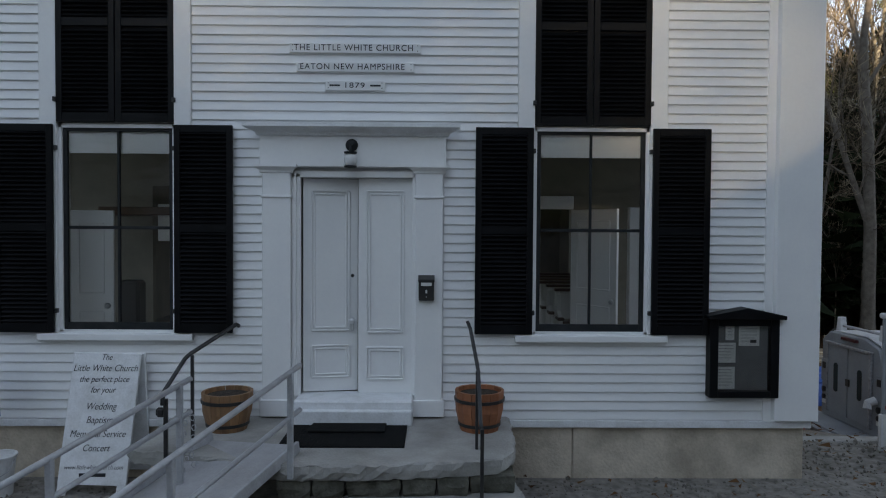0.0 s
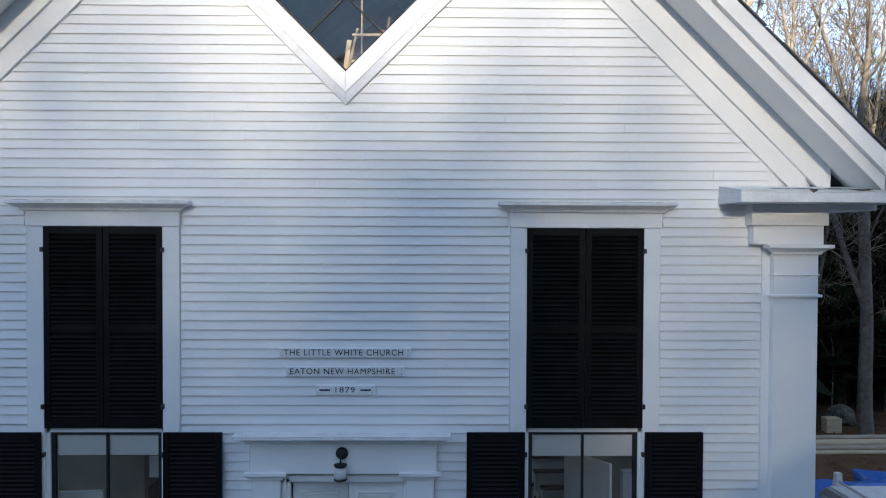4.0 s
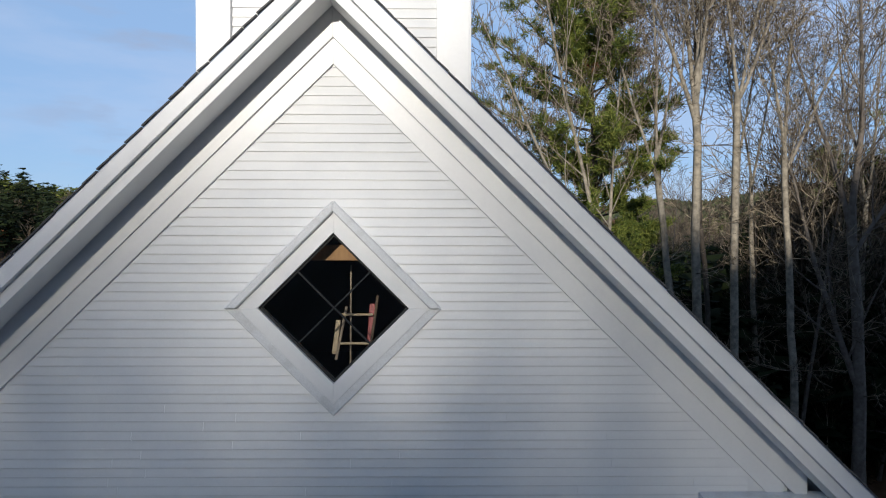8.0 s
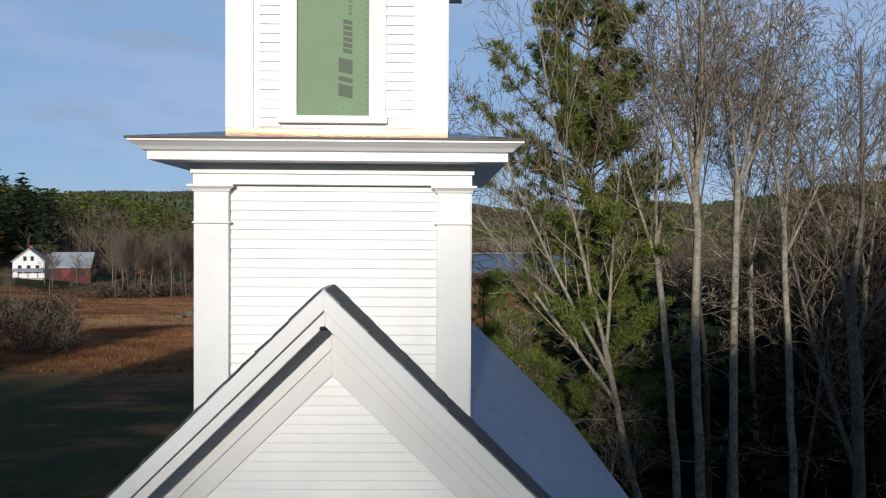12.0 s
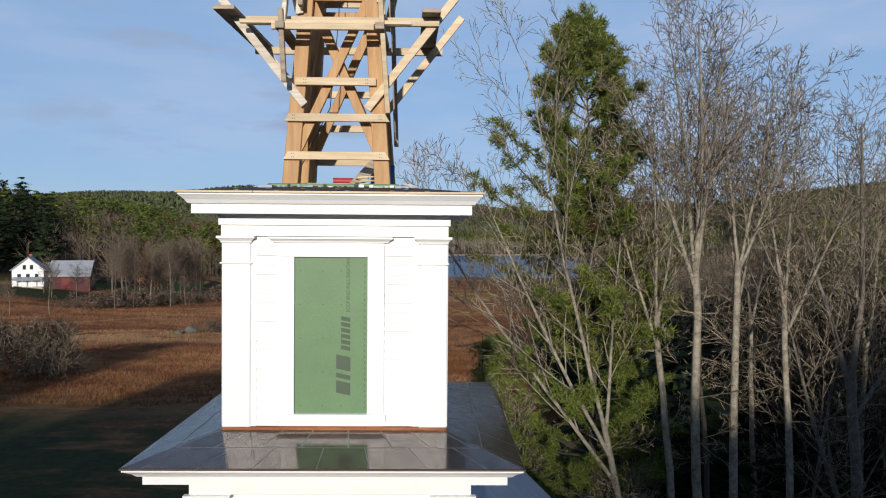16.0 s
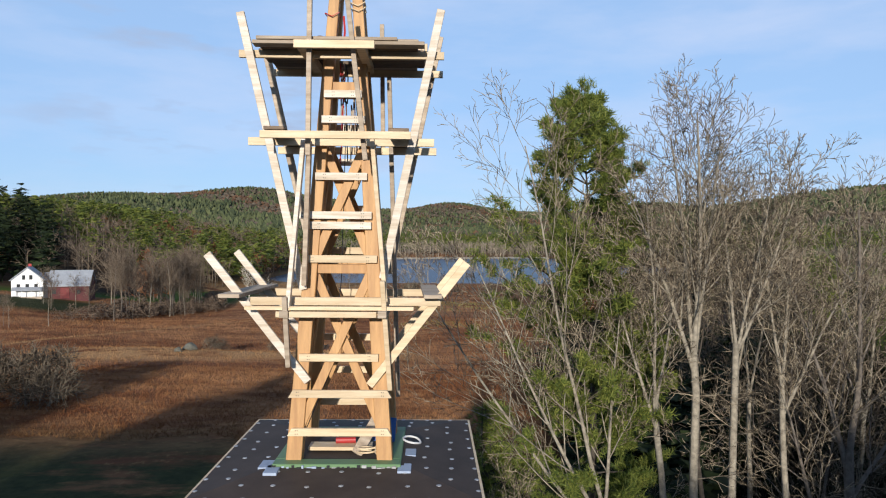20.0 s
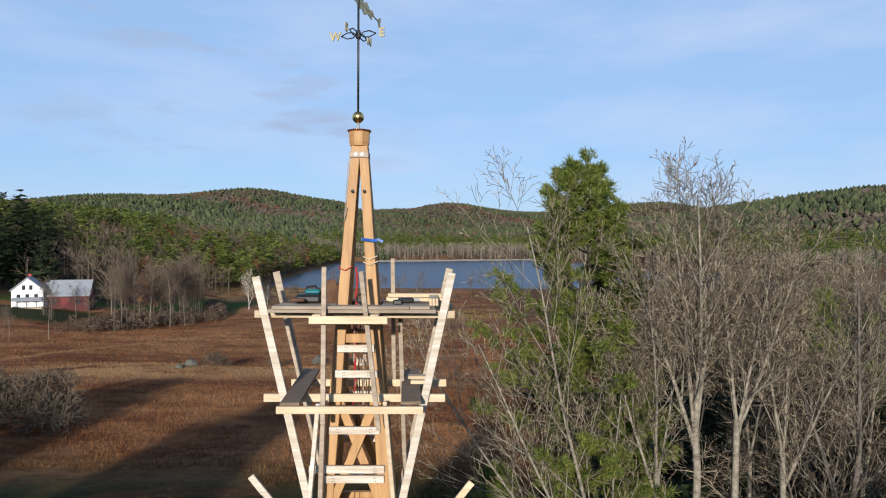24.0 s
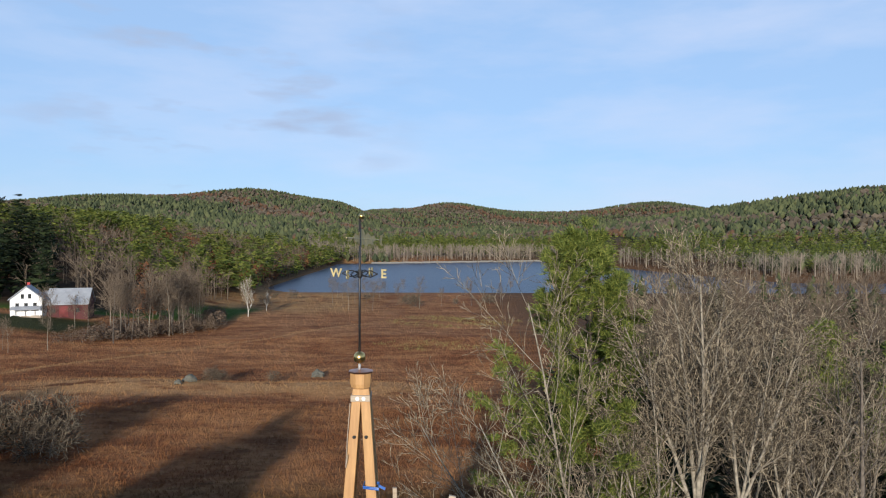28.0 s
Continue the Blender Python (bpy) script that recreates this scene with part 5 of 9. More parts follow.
spire = thing("spire_frame", (SX, SY, SZ0), "unfinished timber spire frame of four leaning posts with cross braces", "spire frame")
for a, b in ((-1, -1), (1, -1), (1, 1), (-1, 1)):
    part("post", beam((SX + a * B0, SY + b * B0, SZ0), (SX + a * B1, SY + b * B1, SZ1), 0.165, 0.165, None, (0, 1, 0), 0.006, 0.62), TIMBER, spire, "heavy sawn timber post")
for z0, z1 in ((14.95, 16.75), (16.72, 18.1)):
    for k in range(4):
        turn = Matrix.Translation((SX, SY, 0)) @ Matrix.Rotation(k * math.pi / 2, 4, "Z")
        for q in (-1, 1):
            e0, e1 = off(z0), off(z1)
            own = beam((q * e0, -e0 + 0.03 * q, z0), (-q * e1, -e1 + 0.03 * q, z1), 0.095, 0.045)
            bmesh.ops.transform(own, matrix=turn, verts=own.verts[:])
            part("cross_brace", own, TIMBER, spire)
for z in (16.72, 18.72):
    for k in range(4):
        e = off(z)
        own = box(-e, -e - 0.03, z - 0.05, e, -e + 0.03, z + 0.05, None, 0.004)
        bmesh.ops.transform(own, matrix=Matrix.Translation((SX, SY, 0)) @ Matrix.Rotation(k * math.pi / 2, 4, "Z"), verts=own.verts[:])
        part("girt", own, TIMBER, spire)
# ladder cleats up the front, and a few behind
for z, x0, x1, white in ((15.0, -0.614, 0.495, 0), (15.40, -0.61, 0.49, 0), (15.78, -0.5, 0.343, 0), (16.83, -0.478, 0.317, 0), (17.19, -0.41, 0.25, 1), (17.30, -0.575, 0.255, 1), (17.72, -0.36, 0.20, 1), (18.34, -0.305, 0.169, 1), (18.62, -0.279, 0.129, 1)):
    y = front_y(z) - 0.02 - (0.012 if z == 17.30 else 0.0)
    if z < 15.5:
        bm = prism([(x0, z - 0.042), (x1, z - 0.042), (x1 - 0.05, z + 0.04), (x0 + 0.05, z + 0.04)], y - 0.02, y + 0.02, None, "y", 0.003)
    else:
        bm = box(x0, y - 0.02, z - 0.04, x1, y + 0.02, z + 0.04, None, 0.003)
    part("cleat", bm, LUMBER_WHITE if white else LUMBER, spire, "pale board nailed across the posts")
    nb = bmesh.new()
    for x in (x0 + 0.09, x0 + 0.11, x1 - 0.09, x1 - 0.11):
        for dz in (-0.018, 0.018):
            box(x - 0.004, y - 0.023, z + dz - 0.004, x + 0.004, y - 0.019, z + dz + 0.004, nb)
    part("nail", nb, IRON, spire)
for z in (15.05, 15.45, 15.85, 16.9, 17.4, 17.95, 18.35):
    e = off(z)
    part("cleat", box(SX - e, SY + e + 0.085, z - 0.04, SX + e, SY + e + 0.12, z + 0.04, None, 0.003), LUMBER_WHITE if z > 17 else LUMBER, spire)
# head of the spire
cap_b = lathe([(0.095, 0.0), (0.112, 0.004), (0.122, 0.05), (0.124, 0.16), (0.124, 0.165)], (SX - 0.01, SY, 20.905), 8)
bmesh.ops.rotate(cap_b, verts=cap_b.verts[:], cent=(SX - 0.01, SY, 0), matrix=Matrix.Rotation(radians(22.5), 3, "Z"))
part("head_block", cap_b, TIMBER, spire, "turned octagonal wooden head")
cp = lathe([(0.12, 0.0), (0.142, 0.006), (0.146, 0.018), (0.135, 0.024), (0.02, 0.036)], (SX - 0.01, SY, 21.068), 8)
bmesh.ops.rotate(cp, verts=cp.verts[:], cent=(SX - 0.01, SY, 0), matrix=Matrix.Rotation(radians(22.5), 3, "Z"))
part("cap_plate", cp, COPPER, spire, "copper cap plate")
part("strap", box(SX - 0.112, SY - 0.122, 20.765, SX + 0.105, SY + 0.112, 20.835, None, 0.004), LUMBER_GREY, spire, "dark metal strap")
for x in (-0.036, 0.034):
    nb = lathe([(0.0, 0), (0.024, 0.0), (0.022, 0.012), (0.0, 0.014)], (0, 0, 0), 12)
    bmesh.ops.transform(nb, matrix=pose(SX + x, SY - 0.122, 20.80, 90, 0, 0), verts=nb.verts[:])
    part("bolt", nb, PAPER, spire, "bright washer and bolt")
    nb = lathe([(0.0, 0), (0.020, 0.0), (0.016, 0.008), (0.0, 0.01)], (0, 0, 0), 10)
    bmesh.ops.transform(nb, matrix=pose(SX + x * 1.9, front_y(20.38) + 0.006, 20.38, 90, 0, 0), verts=nb.verts[:])
    part("bolt", nb, SASH, spire, "dark countersunk bolt")

# weathervane
vane = thing("weathervane", (SX - 0.02, SY, 21.09), "gilded weathervane with compass letters and a banner arrow", "weathervane")
VX = SX - 0.025
part("rod", tube([(VX, SY, 21.09), (VX, SY, 22.80)], 0.013, n=10), IRON, vane, smooth=True)
part("sleeve", tube([(VX, SY, 21.09), (VX, SY, 21.17)], 0.016, n=10), STEEL, vane, smooth=True)
ball = [(0.068 * math.sin(math.pi * k / 12) + 1e-4, -0.068 * math.cos(math.pi * k / 12)) for k in range(13)]
part("ball", lathe(ball, (VX, SY, 21.24), 24), BRASS, vane, "gilded ball", True)
part("ball", lathe([(r * 0.54, z * 0.54) for r, z in ball], (VX + 0.02, SY, 22.83), 20), BRASS, vane, "small gilded ball", True)
ANG = radians(-20)
part("hub", lathe([(0.02, -0.05), (0.03, -0.03), (0.03, 0.03), (0.02, 0.05)], (VX, SY, 22.185), 12), IRON, vane)
for letter, a in (("E", 0.0), ("N", 90.0), ("W", 180.0), ("S", 270.0)):
    d = Vector((math.cos(radians(a) + ANG), math.sin(radians(a) + ANG), 0))
    c = Vector((VX, SY, 22.185))
    sd = Vector((0, 0, 1))
    ab = bmesh.new()
    tube([c + d * 0.02, c + d * 0.07 + sd * 0.03, c + d * 0.14 + sd * 0.035, c + d * 0.22], 0.007, ab, 6)
    tube([c + d * 0.02, c + d * 0.07 - sd * 0.03, c + d * 0.14 - sd * 0.035, c + d * 0.22], 0.007, ab, 6)
    part("arm", ab, IRON, vane)
    p = c + d * 0.295
    words("letter", letter, 0.135, p, vane, VANE, (90, 0, {"E": -20, "W": -20, "N": 70, "S": 70}[letter]), 0, 0.006, offset=0.004)
va = bmesh.new()
d = Vector((0.24, 0.97, -0.03)).normalized()
c = Vector((VX, SY, 22.58))
tube([c - d * 0.42, c + d * 0.74], 0.008, va, 6)
part("shaft", va, VANE, vane)
side = d.cross(Vector((0, 0, 1))).normalized()
up = side.cross(d).normalized()


def plate(pairs, name):
    bm = bmesh.new()
    for s in (-0.004, 0.004):
        f = bm.faces.new([bm.verts.new(c + d * u + up * v + side * s) for u, v in pairs])
    part(name, bm, VANE, vane)


plate([(0.70, 0.0), (0.74, 0.05), (0.84, 0.075), (0.80, 0.035), (0.79, -0.03), (0.86, -0.075), (0.73, -0.06)], "arrow_head")
plate([(-0.46, 0.008), (-0.36, -0.01), (-0.38, -0.04), (-0.30, -0.025), (-0.32, -0.05), (-0.24, -0.01), (-0.30, 0.01)], "tail_feather")
plate([(-0.22, 0.0), (-0.14, 0.06), (-0.06, 0.03), (0.0, 0.10), (0.10, 0.11), (0.18, 0.04), (0.28, 0.08), (0.38, 0.03), (0.50, 0.05), (0.58, 0.0), (0.46, -0.03), (0.48, -0.07), (0.32, -0.05), (0.20, -0.10), (0.12, -0.06), (0.0, -0.10), (-0.06, -0.04), (-0.16, -0.05)], "tail_banner")

# ---- scaffolding ----
def bracket(p0, p1, w, d, parent, material, name="brace"):
    return part(name, beam(p0, p1, w, d), material, parent)


FY, BY = SY - 0.53, SY + 0.53
s1 = thing("scaffold", (SX, SY, 15.5), "rough lumber scaffold bracket level with two planks", "scaffold", "scaffold levels")
for y, k in ((front_y(15.55) - 0.03, 0), (BY + 0.02, 1)):
    bracket((-0.40, y, 15.53), (-1.47, y, 16.88), 0.085, 0.035, s1, LUMBER_WHITE)
    bracket((0.25, y, 15.49), (1.28, y, 16.80), 0.085, 0.035, s1, LUMBER)
part("ledger", box(-1.0, FY - 0.06, 16.345, 1.0, FY - 0.02, 16.43, None, 0.003), LUMBER, s1)
part("ledger", box(-1.2, BY + 0.02, 16.345, 1.05, BY + 0.06, 16.43, None, 0.003), LUMBER, s1)
part("ledger", box(-1.02, FY - 0.22, 16.31, 0.72, FY - 0.18, 16.35, None, 0.003), LUMBER, s1)
part("ledger", box(-0.69, FY - 0.26, 16.24, 0.34, FY - 0.22, 16.30, None, 0.003), LUMBER, s1)
part("plank", beam((-1.17, FY - 0.25, 16.455), (-1.12, BY + 0.22, 16.455), 0.22, 0.04, None, (0, 0, 1)), LUMBER_GREY, s1, "weathered walking plank")
part("plank", beam((0.92, FY - 0.22, 16.455), (0.86, BY + 0.2, 16.455), 0.19, 0.04, None, (0, 0, 1)), LUMBER_GREY, s1, "weathered walking plank")
bracket((-0.60, FY - 0.25, 16.45), (-0.57, FY - 0.20, 15.72), 0.05, 0.05, s1, LUMBER_GREY, "upright")
bracket((0.40, FY - 0.27, 16.62), (0.47, front_y(15.6) - 0.05, 15.45), 0.05, 0.06, s1, LUMBER, "upright")
for x in (-0.60, 0.40):
    part("outrigger", box(x - 0.045, FY - 0.30, 16.24, x + 0.045, SY, 16.31, None, 0.003), LUMBER_GREY, s1)

s2 = thing("scaffold", (SX, SY, 17.0), "rough lumber scaffold bracket level with two dark planks", "scaffold", "scaffold levels")
y2 = SY - 0.36
part("ledger", box(-1.075, y2 - 0.05, 18.045, 0.92, y2 - 0.01, 18.13, None, 0.003), LUMBER, s2)
part("ledger", box(-0.93, SY + 0.36, 18.045, 0.95, SY + 0.40, 18.13, None, 0.003), LUMBER, s2)
part("plank", beam((-0.68, 0.34, 18.15), (-0.76, SY + 0.80, 18.155), 0.20, 0.035, None, (0, 0, 1)), LUMBER_BROWN, s2, "dark brown plank")
part("plank", beam((0.56, 0.40, 18.15), (0.50, SY + 0.80, 18.155), 0.21, 0.035, None, (0, 0, 1)), LUMBER_BROWN, s2, "dark brown plank")
part("ledger", box(-0.82, 0.345, 18.05, 0.685, 0.385, 18.125, None, 0.003), LUMBER, s2)
part("block", box(0.53, SY - 0.1, 18.175, 0.70, SY + 0.12, 18.215, None, 0.003), LUMBER, s2)
part("block", box(0.50, SY - 0.02, 18.217, 0.74, SY + 0.10, 18.25, None, 0.003), LUMBER, s2)
# long leaning uprights that carry the upper two levels
for y, mtl in ((SY - 0.47, LUMBER_WHITE), (SY + 0.50, LUMBER_GREY)):
    bracket((-0.47, y + 0.02, 16.50), (-1.135, y - 0.03, 19.43), 0.085, 0.04, s2, mtl, "upright")
    bracket((0.38, y + 0.02, 16.62), (0.985, y - 0.03, 19.48), 0.085, 0.04, s2, mtl, "upright")
bracket((-0.58, SY - 0.72, 16.33), (-0.44, SY - 0.62, 18.08), 0.045, 0.085, s2, LUMBER_WHITE, "upright")
bracket((0.43, SY - 0.72, 16.4), (0.27, SY - 0.60, 18.10), 0.045, 0.085, s2, LUMBER, "upright")
bracket((-0.44, SY - 0.55, 16.55), (-0.40, SY - 0.52, 18.08), 0.05, 0.085, s2, LUMBER_GREY, "upright")
bracket((0.52, SY + 0.2, 15.2), (0.40, SY + 0.1, 18.9), 0.05, 0.07, s2, LUMBER_GREY, "upright")

s3 = thing("scaffold", (SX, SY, 18.890), "top scaffold platform of rough planks carrying tools", "scaffold", "scaffold levels")
y3 = SY - 0.40
part("ledger", box(-1.17, y3 - 0.03, 18.975, 1.02, y3 + 0.01, 19.055, None, 0.003), LUMBER, s3)
part("ledger", box(-1.0, SY + 0.40, 18.975, 1.02, SY + 0.44, 19.055, None, 0.003), LUMBER, s3)
part("ledger", box(-0.50, y3 - 0.47, 18.965, 0.31, y3 - 0.43, 19.045, None, 0.003), LUMBER, s3)
rng = random.Random(17)
for k in range(7):
    y = y3 - 0.28 + k * 0.165
    if 2 <= k <= 4:
        spans = ((-0.98, -0.30), (0.20, 0.80))
    else:
        spans = ((-0.96 + rng.uniform(-0.06, 0.04), rng.uniform(0.70, 0.84)),)
    for x0, x1 in spans:
        part("plank", box(x0, y, 19.057, x1, y + 0.155, 19.095, None, 0.004), LUMBER_BROWN if k % 3 else LUMBER_GREY, s3, "rough platform plank")
part("plank", box(-0.92, y3 - 0.30, 19.096, 0.53, y3 - 0.12, 19.130, None, 0.004), LUMBER_GREY, s3, "rough platform plank")
part("plank", box(0.45, y3 - 0.24, 19.096, 0.75, y3 - 0.08, 19.126, None, 0.004), LUMBER_GREY, s3)
for x in (-0.43, 0.17):
    part("outrigger", box(x - 0.045, y3 - 0.43, 18.966, x + 0.045, SY + 0.2, 19.056, None, 0.003), LUMBER, s3)
bracket((-0.37, y3 - 0.36, 17.9), (-0.36, y3 - 0.34, 19.55), 0.05, 0.05, s3, LUMBER_GREY, "upright")
bracket((0.22, y3 - 0.40, 17.85), (0.02, y3 - 0.30, 19.50), 0.05, 0.05, s3, LUMBER_GREY, "upright")
bracket((0.31, SY + 0.45, 18.1), (0.29, SY + 0.42, 19.6), 0.05, 0.05, s3, LUMBER_GREY, "upright")

# tools and offcuts on the platform
saw = thing("tool_case", (-0.66, SY + 0.05, 19.095), "black tool bag with a teal cordless saw", "tool bag")
part("bag", box(-0.80, SY - 0.10, 19.096, -0.50, SY + 0.16, 19.200, None, 0.03), BLACK, saw)
part("saw_body", box(-0.70, SY - 0.04, 19.200, -0.52, SY + 0.08, 19.255, None, 0.02), TEAL, saw)
part("saw_handle", tube([(-0.70, SY + 0.02, 19.220), (-0.68, SY + 0.02, 19.280), (-0.58, SY + 0.02, 19.290), (-0.54, SY + 0.02, 19.240)], 0.014), BLACK, saw)
bm = lathe([(0.0, 0.0), (0.15, 0.0), (0.17, 0.06), (0.15, 0.13), (0.10, 0.20), (0.06, 0.23), (0.0, 0.22)], (0, 0, 0), 18)
for v in bm.verts:
    v.co += Vector((noise.noise(v.co * 9) * 0.05, noise.noise(v.co * 9 + Vector((4, 0, 0))) * 0.05, max(0.0, v.co.z) * noise.noise(v.co * 6) * 0.5))
    v.co.z = max(v.co.z, 0.0)
bmesh.ops.transform(bm, matrix=Matrix.Translation((-0.40, SY + 0.12, 19.097)) @ Matrix.Rotation(0.5, 4, "Z") @ Matrix.Diagonal((1.0, 0.8, 1.0, 1)), verts=bm.verts[:])
bag = tagged(mesh_ob("canvas_bag", bm, CANVAS), "slumped brown canvas bag", "bag")
gl = tagged(mesh_ob("work_gloves", box(-0.83, SY - 0.26, 19.132, -0.66, SY - 0.14, 19.165, None, 0.015), CANVAS), "pair of tan work gloves", "gloves")
for k, (x0, y0, x1, z) in enumerate(((0.22, SY + 0.32, 0.92, 19.096), (0.25, SY + 0.21, 0.86, 19.096), (0.24, SY + 0.30, 0.90, 19.140))):
    tagged(mesh_ob("offcut", box(x0, y0, z, x1, y0 + 0.09, z + 0.042, None, 0.003), LUMBER), "short length of pale lumber", "lumber", "lumber offcuts")
for k in range(3):
    tagged(mesh_ob("offcut", box(0.74 + k * 0.035, SY - 0.30, 19.096, 0.77 + k * 0.035, SY + 0.18, 19.180, None, 0.003), LUMBER), "short length of pale lumber", "lumber", "lumber offcuts")
dr = thing("drill", (0.46, SY - 0.05, 19.100), "black cordless drill lying on the planks", "drill")
part("body", beam((0.38, SY - 0.06, 19.135), (0.56, SY - 0.02, 19.135), 0.06, 0.06, None, (0, 0, 1), 0.02), BLACK, dr)
part("grip", beam((0.42, SY - 0.05, 19.130), (0.38, SY - 0.14, 19.120), 0.045, 0.04, None, (0, 0, 1), 0.012), BLACK, dr)
part("battery", box(0.33, SY - 0.19, 19.096, 0.43, SY - 0.12, 19.150, None, 0.01), BLACK, dr)
part("chuck", tube([(0.56, SY - 0.02, 19.135), (0.62, SY - 0.005, 19.135)], 0.018), STEEL, dr)

# ropes and straps
strap = thing("ratchet_strap", (SX, SY, 19.7), "blue and red straps lashed round the spire posts", "strap")
for z in (19.83, 19.845):
    e = off(z) + 0.075
    part("band", tube([(SX + e - 0.15, SY - e - 0.012, z), (SX + e + 0.012, SY - e - 0.012, z - 0.02), (SX + e + 0.012, SY - e + 0.14, z - 0.01), (SX + e - 0.15, SY - e + 0.14, z), (SX + e - 0.15, SY - e - 0.012, z)], 0.010, n=6), BLUE, strap, "blue webbing")
part("band_end", beam((SX + off(19.8) + 0.09, SY - off(19.8) - 0.05, 19.84), (SX + off(19.8) + 0.16, SY - off(19.8) - 0.06, 19.81), 0.03, 0.004), BLUE, strap)
for z, s_ in ((19.62, 1), (19.56, 1), (19.50, -1)):
    e = off(z) + 0.072
    x0, x1 = (SX + e - 0.145, SX + e + 0.008) if s_ > 0 else (SX - e - 0.008, SX - e + 0.145)
    part("twine", tube([(x0, SY - e - 0.01, z + 0.02), ((x0 + x1) / 2, SY - e - 0.012, z - 0.015), (x1, SY - e - 0.01, z + 0.03), (x1, SY - e + 0.13, z + 0.02), (x0, SY - e + 0.13, z + 0.03), (x0, SY - e - 0.01, z + 0.02)], 0.006, n=6), LUMBER if s_ > 0 else RED, strap, "pale twine" if s_ > 0 else "red cord")
part("cord", tube([(SX - 0.03, SY - 0.12, 19.52), (SX - 0.015, SY - 0.13, 19.35), (SX - 0.03, SY - 0.12, 19.2), (SX - 0.02, SY - 0.11, 19.05)], 0.012, n=6), RED, strap, "red cord")
part("shackle", tube([(SX + 0.02 + 0.04 * math.cos(q), SY - 0.16, 19.16 + 0.05 * math.sin(q)) for q in [k * 0.7 for k in range(10)]], 0.012, n=6), BLACK, strap, "black steel shackle")
rope = thing("hanging_ropes", (SX, SY, 18.5), "tangle of ropes and cables hanging inside the spire", "rope")
rng = random.Random(21)
for k in range(9):
    x, y, z = SX + rng.uniform(-0.08, 0.1), SY + rng.uniform(-0.12, 0.1), 19.0
    pts = [(x + 0.02 * math.sin(i * 1.3 + k), y + 0.02 * math.cos(i * 1.7 + k), z - i * rng.uniform(0.08, 0.22)) for i in range(7)]
    part("rope", tube(pts, 0.007, n=5), (RED, LUMBER_GREY, IRON, CANVAS)[k % 4], rope)
part("cable", tube([(SX - 0.02, SY + 0.05, 18.4), (SX - 0.06, SY + 0.02, 16.6), (SX - 0.15, SY, 15.6), (SX - 0.42, SY - 0.3, 14.9), (SX - 0.48, SY - 0.45, 14.69)], 0.005, n=5), IRON, rope)
part("cord", tube([(SX - 0.115, SY - 0.13, 20.75), (SX - 0.14, SY - 0.16, 20.4), (SX - 0.155, SY - 0.19, 20.05), (SX - 0.13, SY - 0.21, 20.2)], 0.005, n=5), LUMBER_GREY, rope)

# around the foot of the frame
ft = thing("curb", (SX, SY, 14.66), "green-wrapped curb with torn sealing tape round the spire foot", "curb")
for x0, y0, x1, y1 in ((-0.68, -0.70, 0.66, -0.52), (-0.68, 0.52, 0.66, 0.70), (-0.68, -0.52, -0.56, 0.52), (0.54, -0.52, 0.66, 0.52)):
    part("curb_board", box(SX + x0, SY + y0, 14.655, SX + x1, SY + y1, 14.70, None, 0.008), SHEATH, ft)
rng = random.Random(5)
for k in range(26):
    x = SX - 0.68 + k * 0.052
    part("tape", box(x, SY - 0.715 + rng.uniform(-0.01, 0.01), 14.640, x + rng.uniform(0.02, 0.05), SY - 0.69, 14.688 + rng.uniform(-0.02, 0.006)), (SASH, ROOF, CAP_TIN, SASH)[rng.randrange(4)], ft)
for x, y in ((-0.66, -0.76), (0.74, -0.2), (0.70, -0.70), (-0.75, -0.6)):
    part("tape", box(SX + x - 0.07, SY + y - 0.12, 14.64, SX + x + 0.07, SY + y + 0.12, 14.672, None, 0.004), ROOF, ft, "blue-grey sealing tape")
tagged(mesh_ob("floor_board", box(-0.45, SY - 0.25, 14.70, 0.25, SY - 0.05, 14.74, None, 0.004), LUMBER), "pale board across the spire foot", "board")
tagged(mesh_ob("caulk_tube", tube([(-0.16, SY - 0.12, 14.775), (0.06, SY - 0.10, 14.775)], 0.033, n=14), RED), "red tube lying on the board", "tube")
tagged(mesh_ob("loose_board", beam((0.10, SY - 0.35, 14.70), (0.36, SY + 0.2, 15.1), 0.12, 0.03), LUMBER_GREY), "grey board leaning on the post", "board")
tagged(mesh_ob("tarp_scrap", beam((0.36, SY + 0.1, 14.70), (0.38, SY + 0.1, 14.98), 0.26, 0.02), BLUE), "folded blue tarp against the post", "tarp")
hose = thing("white_cable", (0.75, SY - 0.1, 14.66), "loop of white cable on the deck", "cable")
part("loop", tube([(0.66 + 0.10 * math.cos(q) + 0.03, SY + 0.05 + 0.12 * math.sin(q), 14.70 + 0.05 * math.sin(q * 0.5)) for q in [k * 0.5 for k in range(13)]], 0.012, n=6), PLASTIC_WHITE, hose)
part("loop", tube([(0.22 + 0.10 * math.cos(q), SY - 0.40 + 0.07 * math.sin(q), 14.715 + 0.004 * k) for k, q in enumerate([k * 0.6 for k in range(22)])], 0.010, n=6), LUMBER, hose)

# ---- ground, lake and hills ----
LAKE = -7.0


def smooth(a, b, v):
    t = np.clip((v - a) / (b - a), 0, 1)
    return t * t * (3 - 2 * t)


def bell(v, c, s):
    return np.exp(-((v - c) / s) ** 2)


def wave(x, y, s, k=0.0):
    return np.sin(x / s + k) * np.cos(y / s * 1.3 + 2 * k) * 0.5 + np.sin((x + y) / s * 0.63 + 1.7 * k) * 0.5


def far_shore(x):
    """Where the lake ends to the north; the shore comes nearer in the east."""
    return 654 + 0.42 * np.clip(x + 60, 0, 260) - 372 * smooth(115, 235, x)


